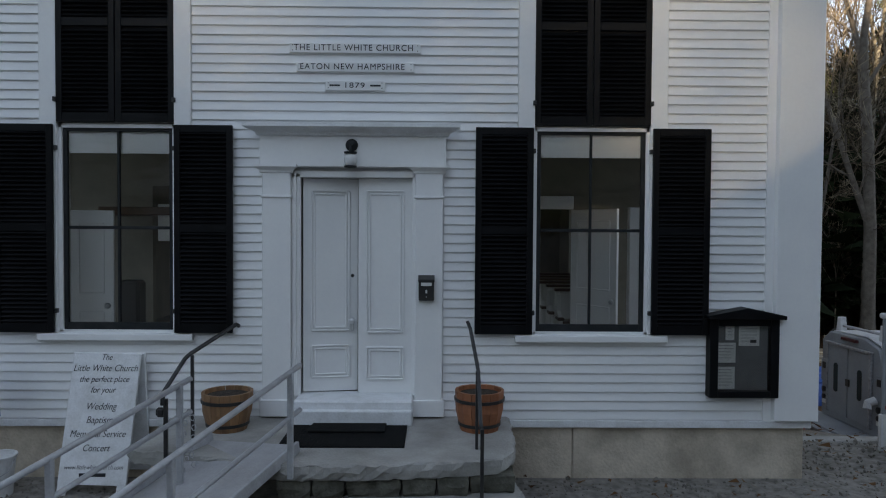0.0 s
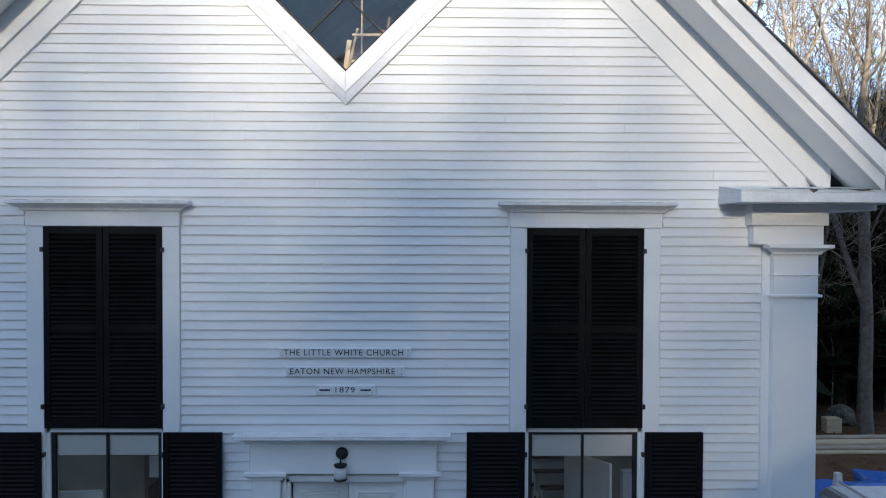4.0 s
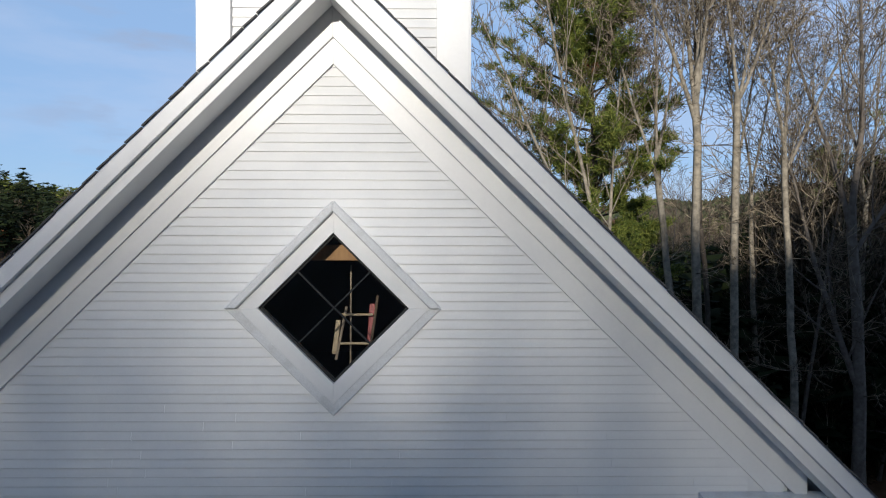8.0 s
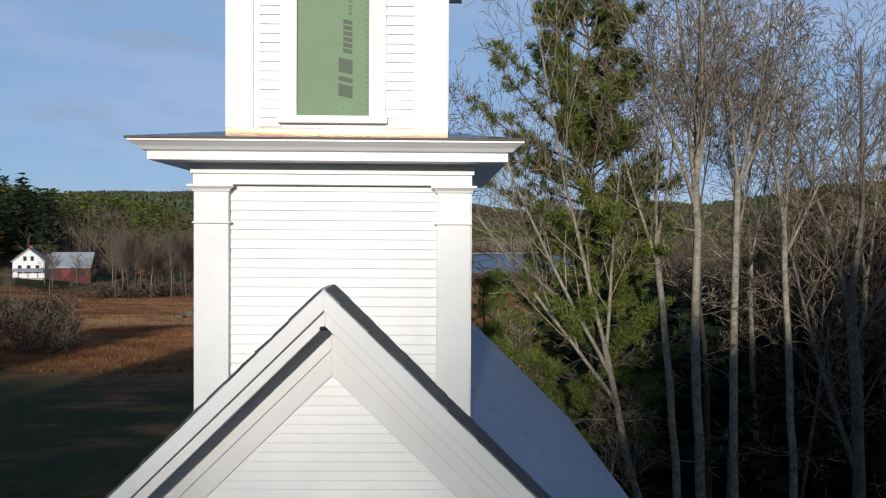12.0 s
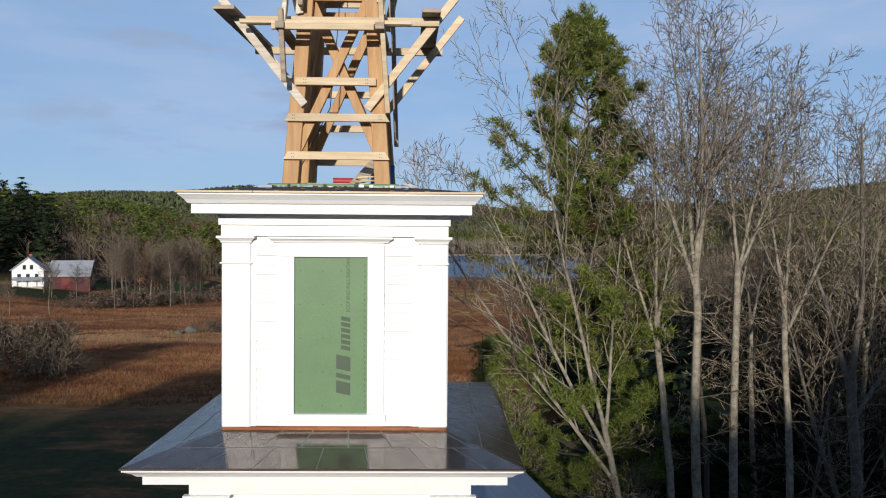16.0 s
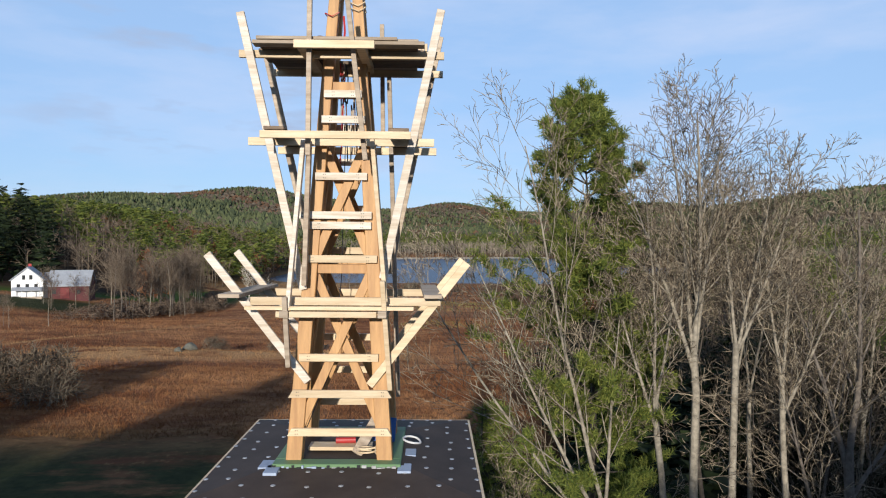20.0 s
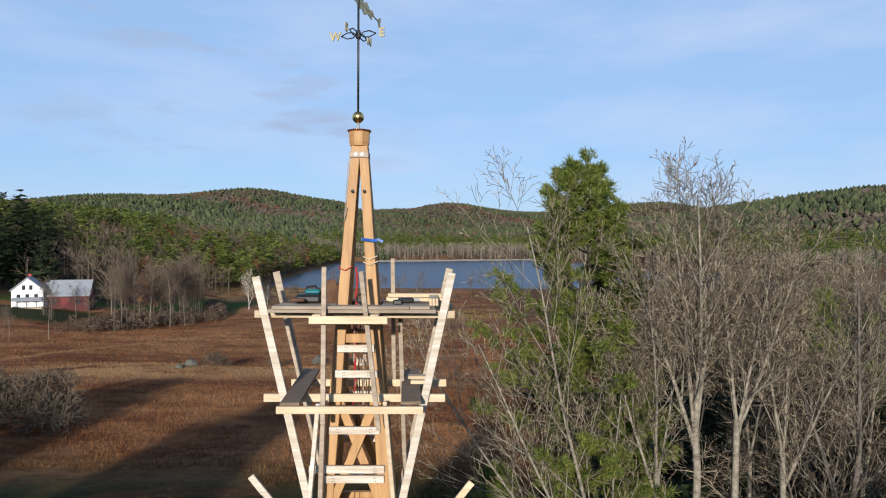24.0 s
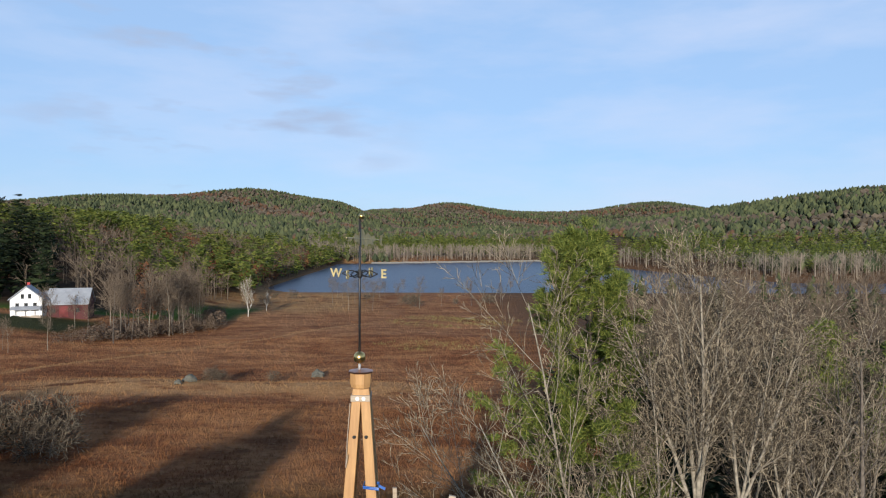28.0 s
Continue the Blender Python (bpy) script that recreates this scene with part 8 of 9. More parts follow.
hardwood(9.3, 17.5, 301, 0.135, -0.22, 9.6, ((7.4, -0.66, 0.05, 12.5), (8.3, -0.60, -0.1, 11.0), (9.6, -0.30, 0.0, 13.0), (9.2, 0.16, 0.1, 8.0)), "leafless hardwood with several stems that lean over the meadow")
hardwood(10.0, 17.3, 302, 0.135, -0.09, 13.4, ((12.2, -0.30, 0.05, 7.0), (13.4, -0.12, -0.05, 7.0), (13.0, 0.14, 0.1, 6.0)))
hardwood(10.9, 17.6, 303, 0.165, -0.05, 15.0, ((14.2, -0.30, 0.0, 7.6), (14.6, -0.14, 0.08, 8.2), (15.0, -0.02, -0.06, 8.4), (14.8, 0.15, 0.05, 7.6)))
hardwood(11.6, 18.6, 304, 0.10, -0.05, 15.5, ((15.5, -0.06, 0.0, 7.0), (14.0, 0.2, 0.1, 5.0)), "slender dark-barked leafless tree at the wood's edge", bark=BARK_DARK)
hardwood(11.8, 17.4, 305, 0.145, -0.015, 15.4, ((15.4, -0.10, 0.0, 6.2), (14.8, 0.20, 0.05, 6.6), (15.0, 0.44, -0.1, 6.6)))
hardwood(14.3, 17.6, 306, 0.13, -0.03, 13.6, ((13.6, -0.18, 0.0, 7.0), (13.2, 0.12, 0.05, 7.4), (12.6, 0.42, 0.0, 7.4)))
hardwood(12.9, 20.5, 308, 0.11, 0.02, 14.0, ((14.0, -0.16, 0.0, 6.6), (13.6, 0.18, 0.0, 6.8)))
hardwood(15.2, 22.0, 309, 0.11, -0.05, 13.0, ((13.0, -0.2, 0.0, 7.0), (12.4, 0.16, 0.0, 7.4)))
hardwood(18.4, 21.0, 310, 0.12, 0.03, 12.0, ((12.0, -0.2, 0.0, 8.0), (11.4, 0.25, 0.0, 8.0)))
for x, y, k, turn, size in ((5.2, 19.4, 0, 0.0, 1.0), (6.9, 18.0, 1, 2.6, 0.9), (8.9, 20.5, 0, 3.9, 1.05)):
    set_tree(wide_tree[k], x, y, turn, size, "low wide-spreading leafless tree at the wood's edge", EAST_TREES)
hardwood(16.5, 17.6, 311, 0.20, -0.05, 11.4, ((4.6, -0.42, 0.05, 9.0), (10.4, -0.22, 0.1, 8.0), (11.2, 0.10, -0.1, 9.0), (9.6, 0.62, 0.1, 6.0)), "thick-trunked forked leafless tree behind the parked truck", bark=BARK_MID)
count = 0
for k in range(600):
    y = rng.uniform(20, 30) if k % 3 == 0 else rng.uniform(23, 88)
    x = rng.uniform(12, 14 + y * 0.80)
    if x < 9.5 + 0.20 * y or count >= 66:
        continue
    count += 1
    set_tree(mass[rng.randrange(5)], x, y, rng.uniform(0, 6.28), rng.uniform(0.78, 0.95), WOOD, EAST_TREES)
for k in range(60):
    y = rng.uniform(85, 190)
    x = rng.uniform(20 + 0.16 * y, 14 + y * 0.74)
    set_tree(light[rng.randrange(4)], x, y, rng.uniform(0, 6.28), rng.uniform(0.75, 1.0), WOOD, EAST_TREES)
for k in range(9):
    y = rng.uniform(12, 46)
    x = rng.uniform(6.5 + 0.10 * y, 12 + y * 0.75)
    set_tree(thicket[k % 3], x, y, rng.uniform(0, 6.28), rng.uniform(0.5, 1.0), "slender leafless sapling in the thicket", "saplings", "sapling")
# left side: bush in the field, trees round the farm, birches by the lake
for x, y, s in ((-39.8, 66, 1.7), (-42.8, 67, 2.3), (-45.8, 66, 2.2), (-43, 70.5, 2.2), (-48.8, 68, 2.1), (-28, 116, 0.8), (-38, 113, 1.0), (-36.5, 114, 0.9)):
    set_tree(brush[rng.randrange(3)], x, y, rng.uniform(0, 6.28), s, "leafless grey tangled bush in the meadow", "meadow bushes", "bush", cat="bush")
FARM = "leafless grey tree by the farm"
for k in range(44):
    f = rng.random()
    x, y = -86 + 29 * f + rng.uniform(-3, 4), 160 + 42 * f + rng.uniform(-3, 26)
    x = min(x, -0.335 * (y + 6.5) - rng.uniform(0, 9))
    set_tree(light[k % 4], x, y, rng.uniform(0, 6.28), rng.uniform(0.6, 1.2), FARM, "farm trees")
for x, y, q in ((-93, 145, 0.5), (-96, 148, 0.45), (-87, 150, 0.7), (-103, 150, 0.55), (-112, 165, 0.6), (-101, 176, 0.72), (-97, 181, 0.62), (-107, 183, 0.66), (-92, 178, 0.6)):
    set_tree(light[int(q * 100) % 4], x, y, rng.uniform(0, 6.28), q, FARM, "farm trees")
for x, y, s in ((-60.2, 220.6, 1.1), (-60, 245, 0.6)):
    set_tree(birch, x, y, rng.uniform(0, 6.28), s, "pale-stemmed leafless birch clump by the lake meadow", "birches", "birch")
for k in range(10):
    y = rng.uniform(255, 318)
    x = rng.uniform(-70, 60)
    set_tree(brush[k % 3], x, y, rng.uniform(0, 6.28), rng.uniform(0.8, 2.0), "leafless brown shrub near the lake shore", "shore shrubs", "shrub", cat="bush")
for k in range(16):
    y = rng.uniform(240, 312)
    x = rng.uniform(-60, 40)
    set_tree(light[k % 4], x, y, rng.uniform(0, 6.28), rng.uniform(0.45, 0.8), "small leafless tree near the lake shore", "shore trees")


# ---- woods too many to count ----
def ragged_conifer(rng, blobs):
    """A conifer of jittered octahedra round a stem, one unit tall."""
    v, f = [], []
    for k in range(blobs):
        t = (k + rng.uniform(0, 1)) / blobs
        z = 0.20 + 0.76 * t
        reach = 0.20 * (1 - t ** 1.6) * rng.uniform(0.6, 1.15) + 0.025
        a = rng.uniform(0, 6.28)
        o = reach * rng.uniform(0.1, 0.75)
        c = np.array([o * math.cos(a), o * math.sin(a), z])
        s = (reach * rng.uniform(0.6, 1.0), 0.075 * rng.uniform(0.7, 1.3) + 0.03 * (1 - t))
        b = len(v)
        for dx, dy, dz in ((1, 0, -0.3), (0, 1, -0.2), (-1, 0, -0.35), (0, -1, -0.2), (0, 0, 1), (0, 0, -0.6)):
            v.append(c + np.array([dx * s[0], dy * s[0], dz * s[1]]) * rng.uniform(0.65, 1.35))
        for q in ((0, 1, 4), (1, 2, 4), (2, 3, 4), (3, 0, 4), (1, 0, 5), (2, 1, 5), (3, 2, 5), (0, 3, 5)):
            f.append(tuple(b + i for i in q))
    return np.array(v), np.array(f)


def stem_shape(rng, sticks, crown, thick=0.016):
    """A far leafless tree: a trunk and thin rising sticks, one unit tall."""
    segs = [(0, 0, 0, rng.normal(0, 0.02), rng.normal(0, 0.02), 0.9, thick, thick * 0.4)]
    for k in range(sticks):
        z0 = rng.uniform(0.25, 0.8)
        a = rng.uniform(0, 6.28)
        ln = crown * rng.uniform(0.5, 1.1) * (1.1 - z0 * 0.6)
        d = np.array([math.cos(a) * 0.75, math.sin(a) * 0.75, rng.uniform(0.6, 1.3)])
        p = np.array([0, 0, z0])
        q = p + d * ln
        segs.append((*p, *q, 0.006, 0.003))
        for _ in range(3):
            e = d + rng.normal(0, 0.6, 3)
            m = p + (q - p) * rng.uniform(0.3, 0.9)
            segs.append((*m, *(m + e * ln * 0.5), 0.004, 0.002))
    return tubes(segs, 3)


def scatter(name, shapes, spots, sizes, material, label, rng, squash=(0.8, 1.25), sink=0.4):
    """Many copies of a few shapes joined into one object."""
    allv, allf, base = [], [], 0
    pick = rng.integers(0, len(shapes), len(spots))
    for k, (sv, sf) in enumerate(shapes):
        idx = np.where(pick == k)[0]
        if not len(idx):
            continue
        a = rng.uniform(0, 6.283, len(idx))
        ca, sa = np.cos(a)[:, None], np.sin(a)[:, None]
        w = rng.uniform(*squash, (len(idx), 1))
        h = sizes[idx][:, None]
        x = (sv[None, :, 0] * ca - sv[None, :, 1] * sa) * h * w
        y = (sv[None, :, 0] * sa + sv[None, :, 1] * ca) * h * w
        z = sv[None, :, 2] * h - sink
        v = np.stack([x + spots[idx, 0:1], y + spots[idx, 1:2], z + spots[idx, 2:3]], 2)
        f = sf[None, :, :] + (np.arange(len(idx)) * len(sv))[:, None, None] + base
        allv.append(v.reshape(-1, 3))
        allf.append(f.reshape(-1, sf.shape[1]))
        base += len(idx) * len(sv)
    ob = new(name, array_mesh(name, np.concatenate(allv), np.concatenate(allf), material))
    return tagged(ob, label, "woods", kind="stuff")


nr = np.random.default_rng(12)


def joined(meshes):
    """The points and faces of a tree's meshes as one shape of unit height."""
    v, f, base = [], [], 0
    for m in meshes:
        v += [tuple(c / 27 for c in p.co) for p in m.vertices]
        f += [[base + i for i in q.vertices] for q in m.polygons]
        base = len(v)
    return np.array(v), np.array(f)


def spots_in(n, x0, x1, y0, y1, keep=None):
    p = np.stack([nr.uniform(x0, x1, n), nr.uniform(y0, y1, n)], 1)
    if keep is not None:
        p = p[keep(p[:, 0], p[:, 1])]
    z = height(p[:, 0], p[:, 1])
    p = np.concatenate([p, z[:, None]], 1)
    return p[z > LAKE + 0.3]


conifers = [ragged_conifer(nr, 13) for _ in range(6)]
sticks = [stem_shape(nr, 8, 0.42) for _ in range(6)]
pale_stems = [stem_shape(nr, 5, 0.40, 0.020) for _ in range(6)]


def fluff(rng, n, low):
    """A leafy or twiggy far crown: n loose triangles in a rounded crown, one unit tall."""
    t = rng.uniform(0, 1, n)
    z = low + (1 - low) * t
    r = 0.26 * np.sin(np.pi * np.clip(0.15 + 0.85 * t, 0, 1)) ** 0.7
    a = rng.uniform(0, 6.283, n)
    c = np.stack([r * np.cos(a) * rng.uniform(0.3, 1, n), r * np.sin(a) * rng.uniform(0.3, 1, n), z], 1)
    v = (c[:, None, :] + rng.normal(0, 0.035, (n, 3, 3))).reshape(-1, 3)
    return v, np.arange(len(v)).reshape(-1, 3)


def tiered_pine(rng, tiers, reach, low=0.14):
    """A white pine seen from far off: tiers of rising branches with flat sprays of needles, one unit tall."""
    tri = [((-0.008, 0, 0), (0.008, 0, 0), (0, 0, 0.9)), ((0, -0.008, 0), (0, 0.008, 0), (0, 0, 0.9))]
    for k in range(tiers):
        t = (k + 0.5 + rng.uniform(-0.3, 0.3)) / tiers
        z = low + (0.95 - low) * t
        for b in range(5):
            a = rng.uniform(0, 6.283)
            ln = (reach * (1 - t ** 1.7) + 0.025) * rng.uniform(0.45, 1.15)
            for q in (0.45, 0.75, 1.0):
                c = np.array([math.cos(a) * ln * q, math.sin(a) * ln * q, z + ln * q * (0.18 + 0.35 * t)])
                w = 0.13 * reach ** 0.7 * (1.25 - 0.5 * t)
                tri.append(tuple(c + rng.normal(0, w, 3) * np.array([1, 1, 0.45]) for _ in range(3)))
    v = np.array(tri, float).reshape(-1, 3)
    return v, np.arange(len(v)).reshape(-1, 3)


def far_crown(rng, wide, peak):
    """A crown on a distant hill: an uneven lump with a drawn-up top, one unit tall."""
    ring = [(wide * rng.uniform(0.6, 1.25) * math.cos(1.257 * k), wide * rng.uniform(0.6, 1.25) * math.sin(1.257 * k), rng.uniform(0.25, 0.65)) for k in range(5)]
    v = ring + [(rng.normal(0, 0.04), rng.normal(0, 0.04), peak), (0, 0, 0)]
    f = [(k, (k + 1) % 5, 5) for k in range(5)] + [((k + 1) % 5, k, 6) for k in range(5)]
    return np.array(v), np.array(f)


leafy = [fluff(nr, 90, 0.25) for _ in range(5)]
far_pines = [tiered_pine(nr, 9, 0.20) for _ in range(8)]
wide_pines = [tiered_pine(nr, 9, 0.33, 0.2) for _ in range(8)]
hill_pines = [far_crown(nr, 0.27, 1.0) for _ in range(10)]
hill_crowns = [far_crown(nr, 0.36, 0.8) for _ in range(10)]


def stands(p, amount, size):
    """True where a patchy stand of one kind grows."""
    v = wave(p[:, 0], p[:, 1], size) + 0.7 * wave(p[:, 0], p[:, 1], size * 0.37, 1.1) + nr.normal(0, 0.45, len(p))
    return v > np.quantile(v, 1 - amount)


# wooded rise behind the farm: leafless and russet trees low down, pines above them
west = spots_in(3300, -480, -70, 196, 640, lambda x, y: (x < -80 - 0.04 * (y - 200)) & (x > -0.70 * y - 40) & ~((x > -150) & (x < -95) & (y < 228)))
up = west[:, 2] + nr.normal(0, 3.0, len(west)) + 4.5 * wave(west[:, 0], west[:, 1], 24.0)
pine_here = up > 16.0
pines, rest = west[pine_here], west[~pine_here]
bare_among = stands(pines, 0.36, 30.0)
oak_here = stands(rest, 0.36, 21.0)
scatter("west_pine_wood", wide_pines, pines[~bare_among], nr.uniform(12, 20, int((~bare_among).sum())), NEEDLE_FAR, "sunlit pines on the wooded rise behind the farm", nr, (0.9, 1.3))
rest, oaks = np.concatenate([rest[~oak_here], pines[bare_among]]), rest[oak_here]
scatter("west_bare_wood", sticks, rest, nr.uniform(9, 16, len(rest)), TWIG_FAR, "leafless grey trees on the wooded rise behind the farm", nr)
scatter("west_oak_wood", leafy, oaks, nr.uniform(7, 13, len(oaks)), RUSSET, "russet-leaved oaks on the wooded rise behind the farm", nr, (0.9, 1.5))
# far shore of the lake: pale leafless trees at the water, pines behind
shore = spots_in(4200, -130, 420, 400, 1150, lambda x, y: (y > far_shore(x) + 36) & (y < far_shore(x) + 260))
back = shore[:, 1] - far_shore(shore[:, 0]) + nr.normal(0, 14, len(shore))
here = back > 70
scatter("shore_pine_wood", far_pines, shore[here], nr.uniform(13, 22, int(here.sum())), NEEDLE_FAR, "tall pines along the far lake shore", nr, (0.9, 1.3))
strip = spots_in(14000, -130, 420, 400, 1000, lambda x, y: (y > far_shore(x) + 30) & (y < far_shore(x) + 72))
scatter("shore_bare_wood", pale_stems, strip[:1100], nr.uniform(11, 17, len(strip[:1100])), PALE_STEM, "pale leafless trees along the far lake shore", nr)
edge = spots_in(9000, -130, 420, 400, 1000, lambda x, y: (y > far_shore(x) + 24) & (y < far_shore(x) + 60))[:520]
scatter("shore_brush", leafy, edge, nr.uniform(2.0, 5.0, len(edge)), BUSH, "grey-brown brush along the far lake shore", nr, (1.2, 2.2))


def clothe(name, where, n, x0, x1, y0, y1, tall, amounts, keep):
    """Covers a hillside with pines, leafless hardwoods and russet oaks in patches."""
    spots = spots_in(n, x0, x1, y0, y1, lambda x, y: (np.abs(x) < 0.72 * y + 60) & keep(x, y))
    pine = stands(spots, amounts[0], 62.0)
    other = spots[~pine]
    red = stands(other, amounts[1], 47.0)
    for kind, shapes, got, material, label, squash in (("pine_wood", hill_pines, spots[pine], HILL_PINE, "dark pines covering ", (0.9, 1.4)), ("hardwood", hill_crowns, other[~red], HILL_BARE, "grey-brown leafless hardwoods on ", (0.9, 1.3)), ("oak_wood", hill_crowns, other[red], HILL_OAK, "russet oaks on ", (0.9, 1.3))):
        scatter(name + "_" + kind, shapes, got, nr.uniform(*tall, len(got)), material, label + where, nr, squash)


clothe("valley", "the low ground beyond the lake", 9000, -700, 900, 820, 1500, (9, 16), (0.66, 0.15), lambda x, y: (y > far_shore(x) + 200) & (x < 380 + 0.1 * y))
clothe("west_hill", "the long hill west of the lake", 17000, -1250, -40, 620, 1740, (7, 11), (0.62, 0.22), lambda x, y: y > 620 + 0.0 * x)
clothe("far_ridge", "the distant ridge", 16000, -500, 1500, 1700, 2540, (8, 13), (0.52, 0.3), lambda x, y: x > -500)
clothe("east_hill", "the steep hill east of the lake", 7600, 230, 860, 440, 1060, (7, 14), (0.68, 0.12), lambda x, y: y > far_shore(x) + 30)
# brush at the foot of the farm trees, and the wooded near shore
f = nr.uniform(0, 1, 420)
px, py = -88 + 32 * f + nr.uniform(-4, 4, 420), 160 + 46 * f + nr.uniform(-3, 24, 420)
px = np.minimum(px, -0.30 * (py + 6.5) - nr.uniform(0, 6, 420))
low = np.stack([px, py, height(px, py)], 1)
scatter("farm_brush", leafy, low, nr.uniform(1.5, 4.5, 420), BUSH, "brown brush at the foot of the farm trees", nr, (1.0, 2.0))
dark = spots_in(260, -235, -120, 215, 340, lambda x, y: x < -0.575 * y + 2)
scatter("hemlock_wood", far_pines, dark, nr.uniform(14, 25, len(dark)), UNDER, "dark hemlocks, shade in their colour, on the rise behind the farmhouse", nr, (1.0, 1.5))
near_shore = spots_in(520, -170, -72, 280, 700, lambda x, y: x < -76 + 0.0 * y)
scatter("lakeside_pines", wide_pines, near_shore[:260], nr.uniform(10, 19, 260), NEEDLE_FAR, "pines on the near lake shore", nr, (0.9, 1.4))
scatter("lakeside_hardwood", leafy, near_shore[260:], nr.uniform(4, 9, len(near_shore) - 260), BUSH, "grey-brown brush on the near lake shore", nr, (0.9, 1.5))
# east side woods between the near trees and the lake
east = spots_in(1500, 25, 560, 95, 420, lambda x, y: (x > 18 + 0.16 * y) & (x < 0.8 * y + 60))
c4 = int(len(east) * 0.82)
scatter("east_bare_wood", sticks, east[:c4], nr.uniform(9, 16, c4), TWIG_FAR, "leafless brush wood east of the meadow", nr)
scatter("east_pine_wood", conifers, east[c4:], nr.uniform(8, 15, len(east) - c4), NEEDLE_DARK, "scattered pines east of the meadow", nr)

# near-black evergreens added between the trunks; the woods' shade is in their colour
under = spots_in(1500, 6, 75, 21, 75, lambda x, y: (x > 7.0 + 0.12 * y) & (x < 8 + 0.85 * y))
scatter("understorey", far_pines, under, nr.uniform(6, 11.5, len(under)), UNDER, "near-black evergreens added for the shade among the bare trunks", nr, (1.0, 1.7))
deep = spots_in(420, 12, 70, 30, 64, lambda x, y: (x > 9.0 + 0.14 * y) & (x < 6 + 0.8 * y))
scatter("deep_understorey", far_pines, deep, nr.uniform(6, 10, len(deep)), UNDER, "near-black evergreens added for the shade deeper in the east woods", nr, (1.0, 1.6))
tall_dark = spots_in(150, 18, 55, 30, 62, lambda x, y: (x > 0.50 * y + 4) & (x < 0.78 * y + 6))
scatter("dark_pines", far_pines, tall_dark, nr.uniform(11, 17, len(tall_dark)), UNDER, "dark pines, shade in their colour, among the bare trees of the east woods", nr, (0.9, 1.4))
# trees across the road behind the camera, which shade the lower church
nr = np.random.default_rng(4)
rx = -84 + np.arange(260) * 0.648 + nr.uniform(-0.6, 0.6, 260)
ry = -112 + nr.uniform(-12, 12, 260)
# unseen trees, heights shifted by place to let sun onto the gable
scatter("roadside_trees", [joined(pair) for pair in road_tree], np.stack([rx, ry, height(rx, ry)], 1), 27 * (nr.uniform(0.73, 0.93, 260) - 0.045 * (np.abs(rx + 8.4) < 1.6) + 0.03 * (np.abs(rx + 11.2) < 1.0)), BARK_MID, "leafless trees across the road from the church", nr, (1.0, 1.0))
# tall clumps whose long shadows reach into the west meadow
for x, y, s in ((-27, -30, 1.0), (-30, -26, 1.04), (-33, -32, 0.98), (-29, -34, 1.02), (-25, -27, 0.92), (-35, -28, 0.9), (-50, -28, 0.97), (-53, -32, 1.0), (-48, -33, 0.96), (-56, -27, 0.98), (-76, -28, 1.2), (-80, -31, 1.2), (-73, -33, 1.1)):
    set_tree(shade_pine, x, y, rng.uniform(0, 6.28), s, "dense dark pine beside the churchyard", "churchyard pines", "pine", ("trunk", "needles"))
nr = np.random.default_rng(41)
grove = spots_in(130, -100, -24, -46, -34)
scatter("west_churchyard_pines", conifers, grove, nr.uniform(17, 20.5, len(grove)), NEEDLE_DARK, "unseen dense pines beside the churchyard that cast shade", nr, (1.2, 1.7))
# unseen pines added behind the camera to shade the east woods
grove = spots_in(230, 13, 105, -48, -36)
scatter("east_churchyard_pines", conifers, grove, nr.uniform(21, 24.5, len(grove)), NEEDLE_DARK, "unseen dense pines beside the churchyard that cast shade", nr, (0.9, 1.25))
grove = spots_in(64, 4.6, 12.5, -31, -22)
scatter("lane_edge_pines", conifers, grove, nr.uniform(17.0, 19.0, len(grove)), NEEDLE_DARK, "unseen pines added to shade the trunks east of the church", nr, (0.8, 1.1))
grove = spots_in(200, 10.5, 74, -30, -18)
scatter("east_lane_pines", conifers, grove, np.minimum(20.8 + 0.4 * (grove[:, 0] - 10.5), 26) + nr.uniform(-1, 1, len(grove)), NEEDLE_DARK, "unseen tall pines added to darken the east woods", nr, (0.6, 0.95))
nr = np.random.default_rng(40)
rx = np.tile(np.arange(-62, 62, 1.5), 4) + nr.uniform(-0.6, 0.6, 332)
ry = np.repeat([-121.0, -126.0, -131.0, -136.0], 83) + nr.uniform(-2.0, 2.0, 332)
road = np.stack([rx, ry, height(rx, ry)], 1)
# unseen pines, raised and lowered by place to shape the gable's sun patches
scatter("roadside_pines", conifers, road, nr.uniform(19.2, 21.2, 332) + 1.5 * (np.abs(rx + 12.4) < 1.2) - 0.8 * (np.abs(rx + 9.6) < 1.5), NEEDLE_DARK, "dense pines across the road", nr, (1.1, 1.5))

# ---- meadow grass ----
gg = np.random.default_rng(31)


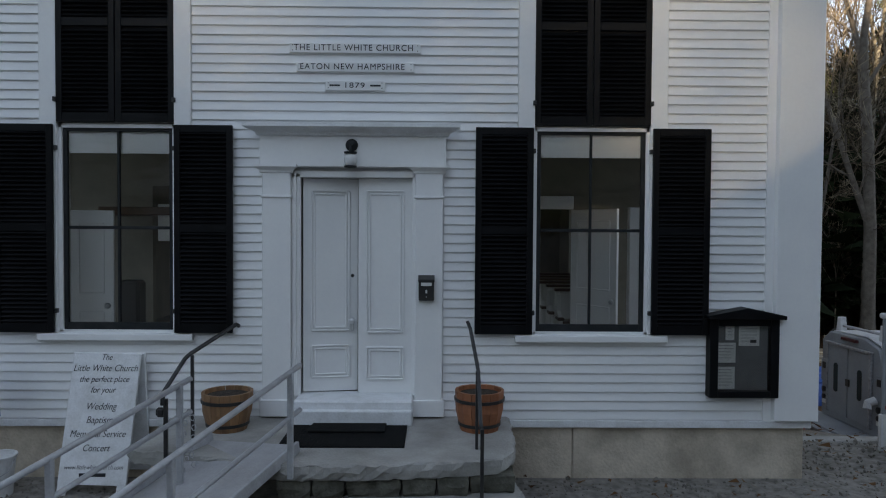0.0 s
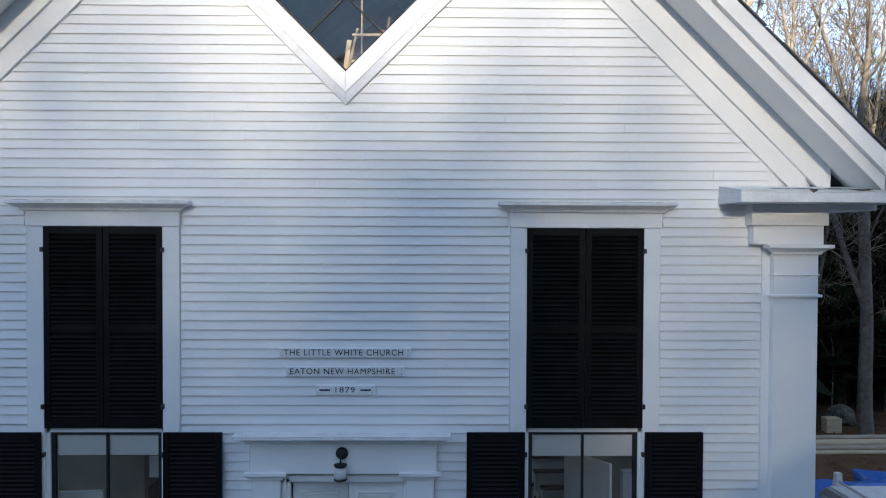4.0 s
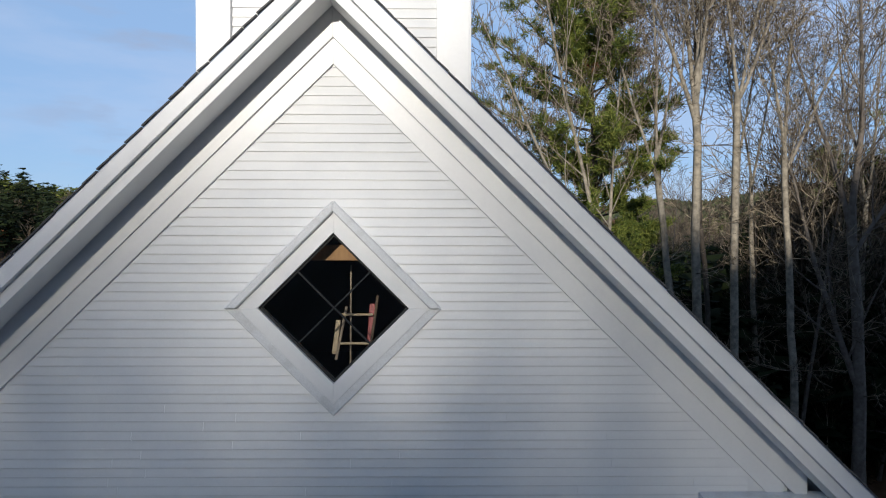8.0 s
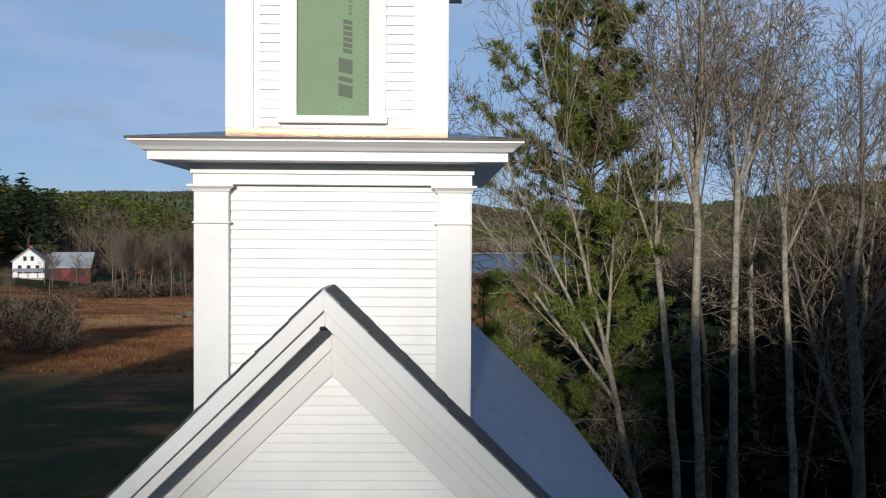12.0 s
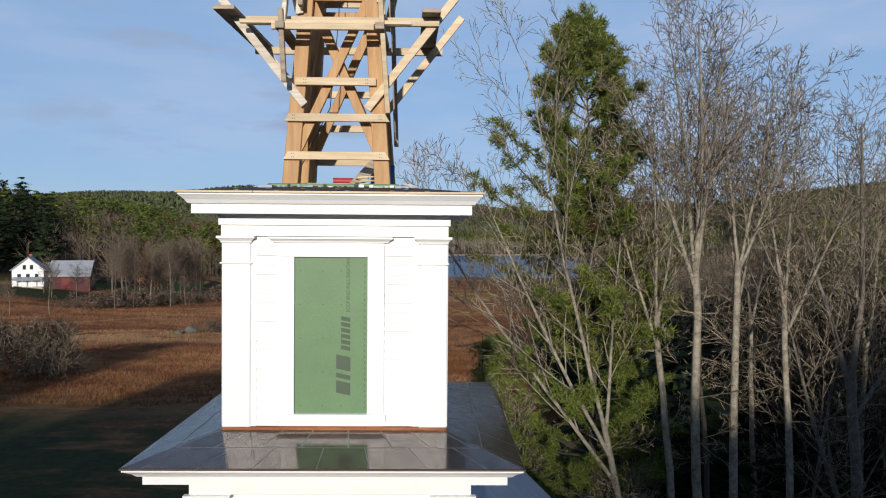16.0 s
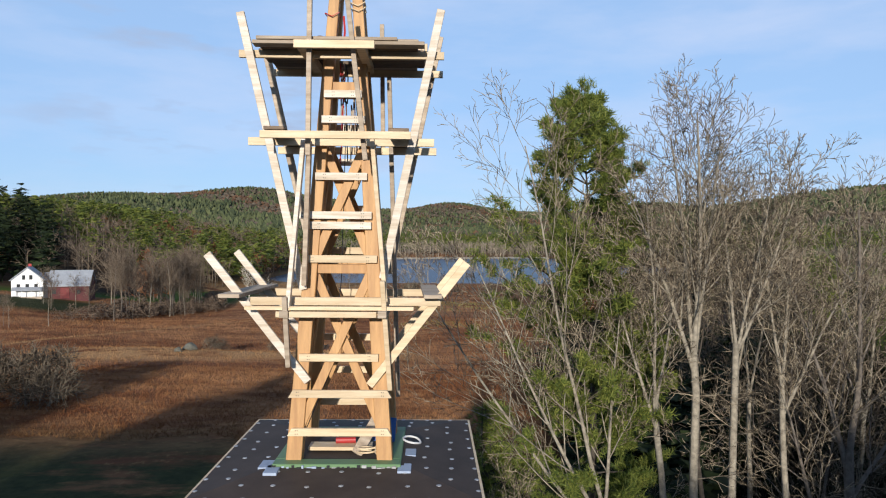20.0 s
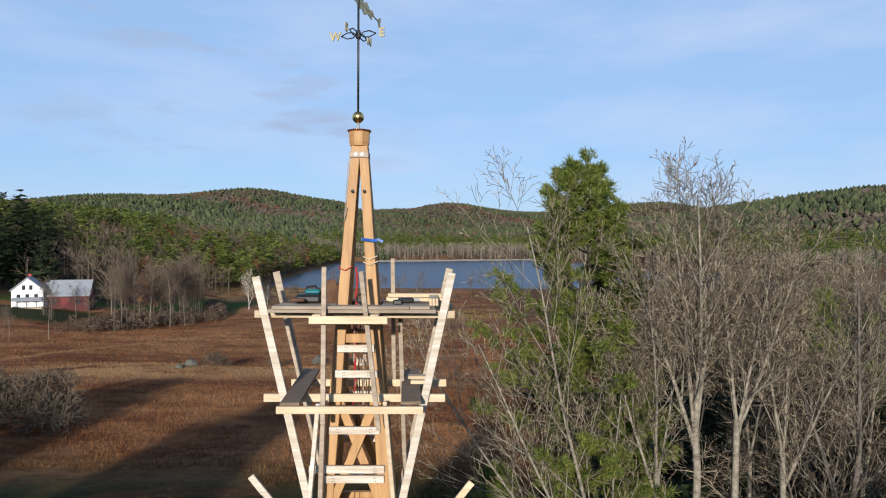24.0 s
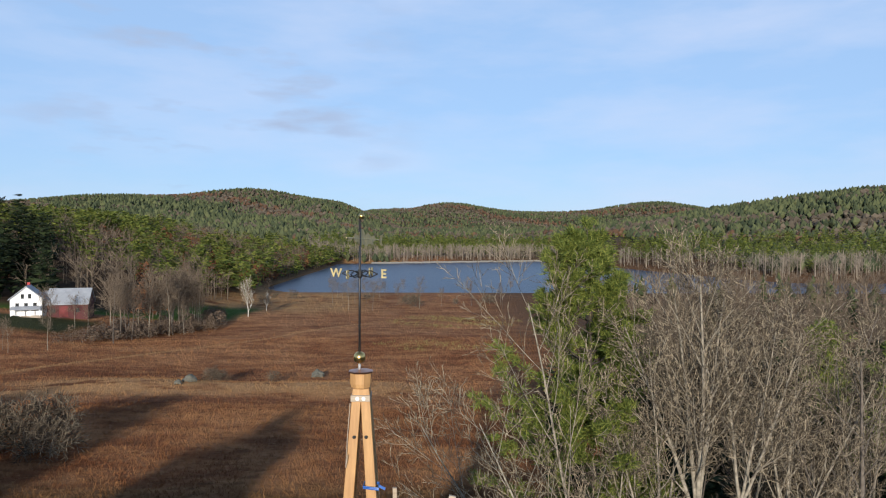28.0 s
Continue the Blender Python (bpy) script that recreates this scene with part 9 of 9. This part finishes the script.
def tufts(name, n, x0, x1, y0, y1, tall, blades, material, label, keep):
    p = np.stack([gg.uniform(x0, x1, n), gg.uniform(y0, y1, n)], 1)
    p = p[keep(p[:, 0], p[:, 1])]
    c = np.concatenate([p, height(p[:, 0], p[:, 1])[:, None]], 1)
    m = len(c)
    a = gg.uniform(0, 6.283, (m, blades))
    h = tall * gg.uniform(0.5, 1.3, (m, 1, 1)) * gg.uniform(0.7, 1.2, (m, blades, 1))
    side = np.stack([np.cos(a), np.sin(a), 0 * a], 2) * h * 0.09
    tip = np.stack([gg.normal(0, 0.5, (m, blades)), gg.normal(0, 0.5, (m, blades)), 1 + 0 * a], 2) * h
    o = c[:, None, :] + gg.normal(0, 0.4, (m, blades, 3)) * np.array([1, 1, 0]) * tall
    v = np.stack([o - side, o + side, o + tip], 2).reshape(-1, 3)
    ob = new(name, array_mesh(name, v, np.arange(len(v)).reshape(-1, 3), material))
    return tagged(ob, label, "grass", kind="stuff")


inside_field = lambda x, y: (x > -0.72 * y - 8) & (x < 10 + 0.17 * y) & (y > 50 + 7 * wave(x, y, 9.0) + 4 * wave(x, y, 3.0, 1.0))
for y0, y1, n, tall in ((44, 95, 90000, 0.30), (95, 175, 60000, 0.36), (175, 318, 20000, 0.45)):
    tufts("meadow_grass", n, max(-135, -0.72 * y1 - 8), 10 + 0.17 * y1, y0, y1, tall, 2, GROUND, "dry russet and tan meadow grass", inside_field)
tufts("yellow_sedge", 8000, -14, 36, 140, 240, 0.55, 2, SEDGE, "yellow-green sedge patch in the wet meadow", lambda x, y: ((((x - 9) / 22) ** 2 + ((y - 212) / 18) ** 2 < 1) | (((x - 2) / 18) ** 2 + ((y - 160) / 8) ** 2 < 1)) & (wave(x, y, 3.1) + wave(x, y, 1.3, 2.0) > -0.1))
# ---- clapboards, one by one ----
STEP = 0.0903
front_board = board_mesh("clapboard", STEP, 0.021, 0.003, PAINT)


def front_spans(z):
    zc = z + STEP / 2
    limit = min(HALF - 0.4, (APEX - 0.70 - zc) / SLOPE)
    if limit < 0.05:
        return []
    s = [(-limit, limit)]
    if zc < 5.75:
        s = [(-4.0, 4.0)]
    if 1.36 < zc < 5.40:
        for k in (-1, 1):
            s = cut(s, k * WX - WCAS - 0.002, k * WX + WCAS + 0.002)
    if 5.36 < zc < 5.58:
        for k in (-1, 1):
            s = cut(s, k * WX - WCAS - 0.03, k * WX + WCAS + 0.03)
    if zc < 3.40:
        s = cut(s, -0.88, 0.855)
    d = 0.96 - abs(zc - DIA_Z)
    if d > 0:
        s = cut(s, -d, d)
    return s


clapboards(wall_front, front_board, 0.0, 0.585, 10.0, STEP, front_spans)
clapboards(tower_wall, front_board, TF + 0.03, 9.0, 11.72, 0.0918, lambda z: [(-1.0, 1.0)])
clapboards(belfry_wall, front_board, BF, 12.31, 14.14, 0.0918, lambda z: cut([(-0.78, 0.78)], OX - 0.515, OX + 0.515) if z < 14.05 else [(-0.78, 0.78)])
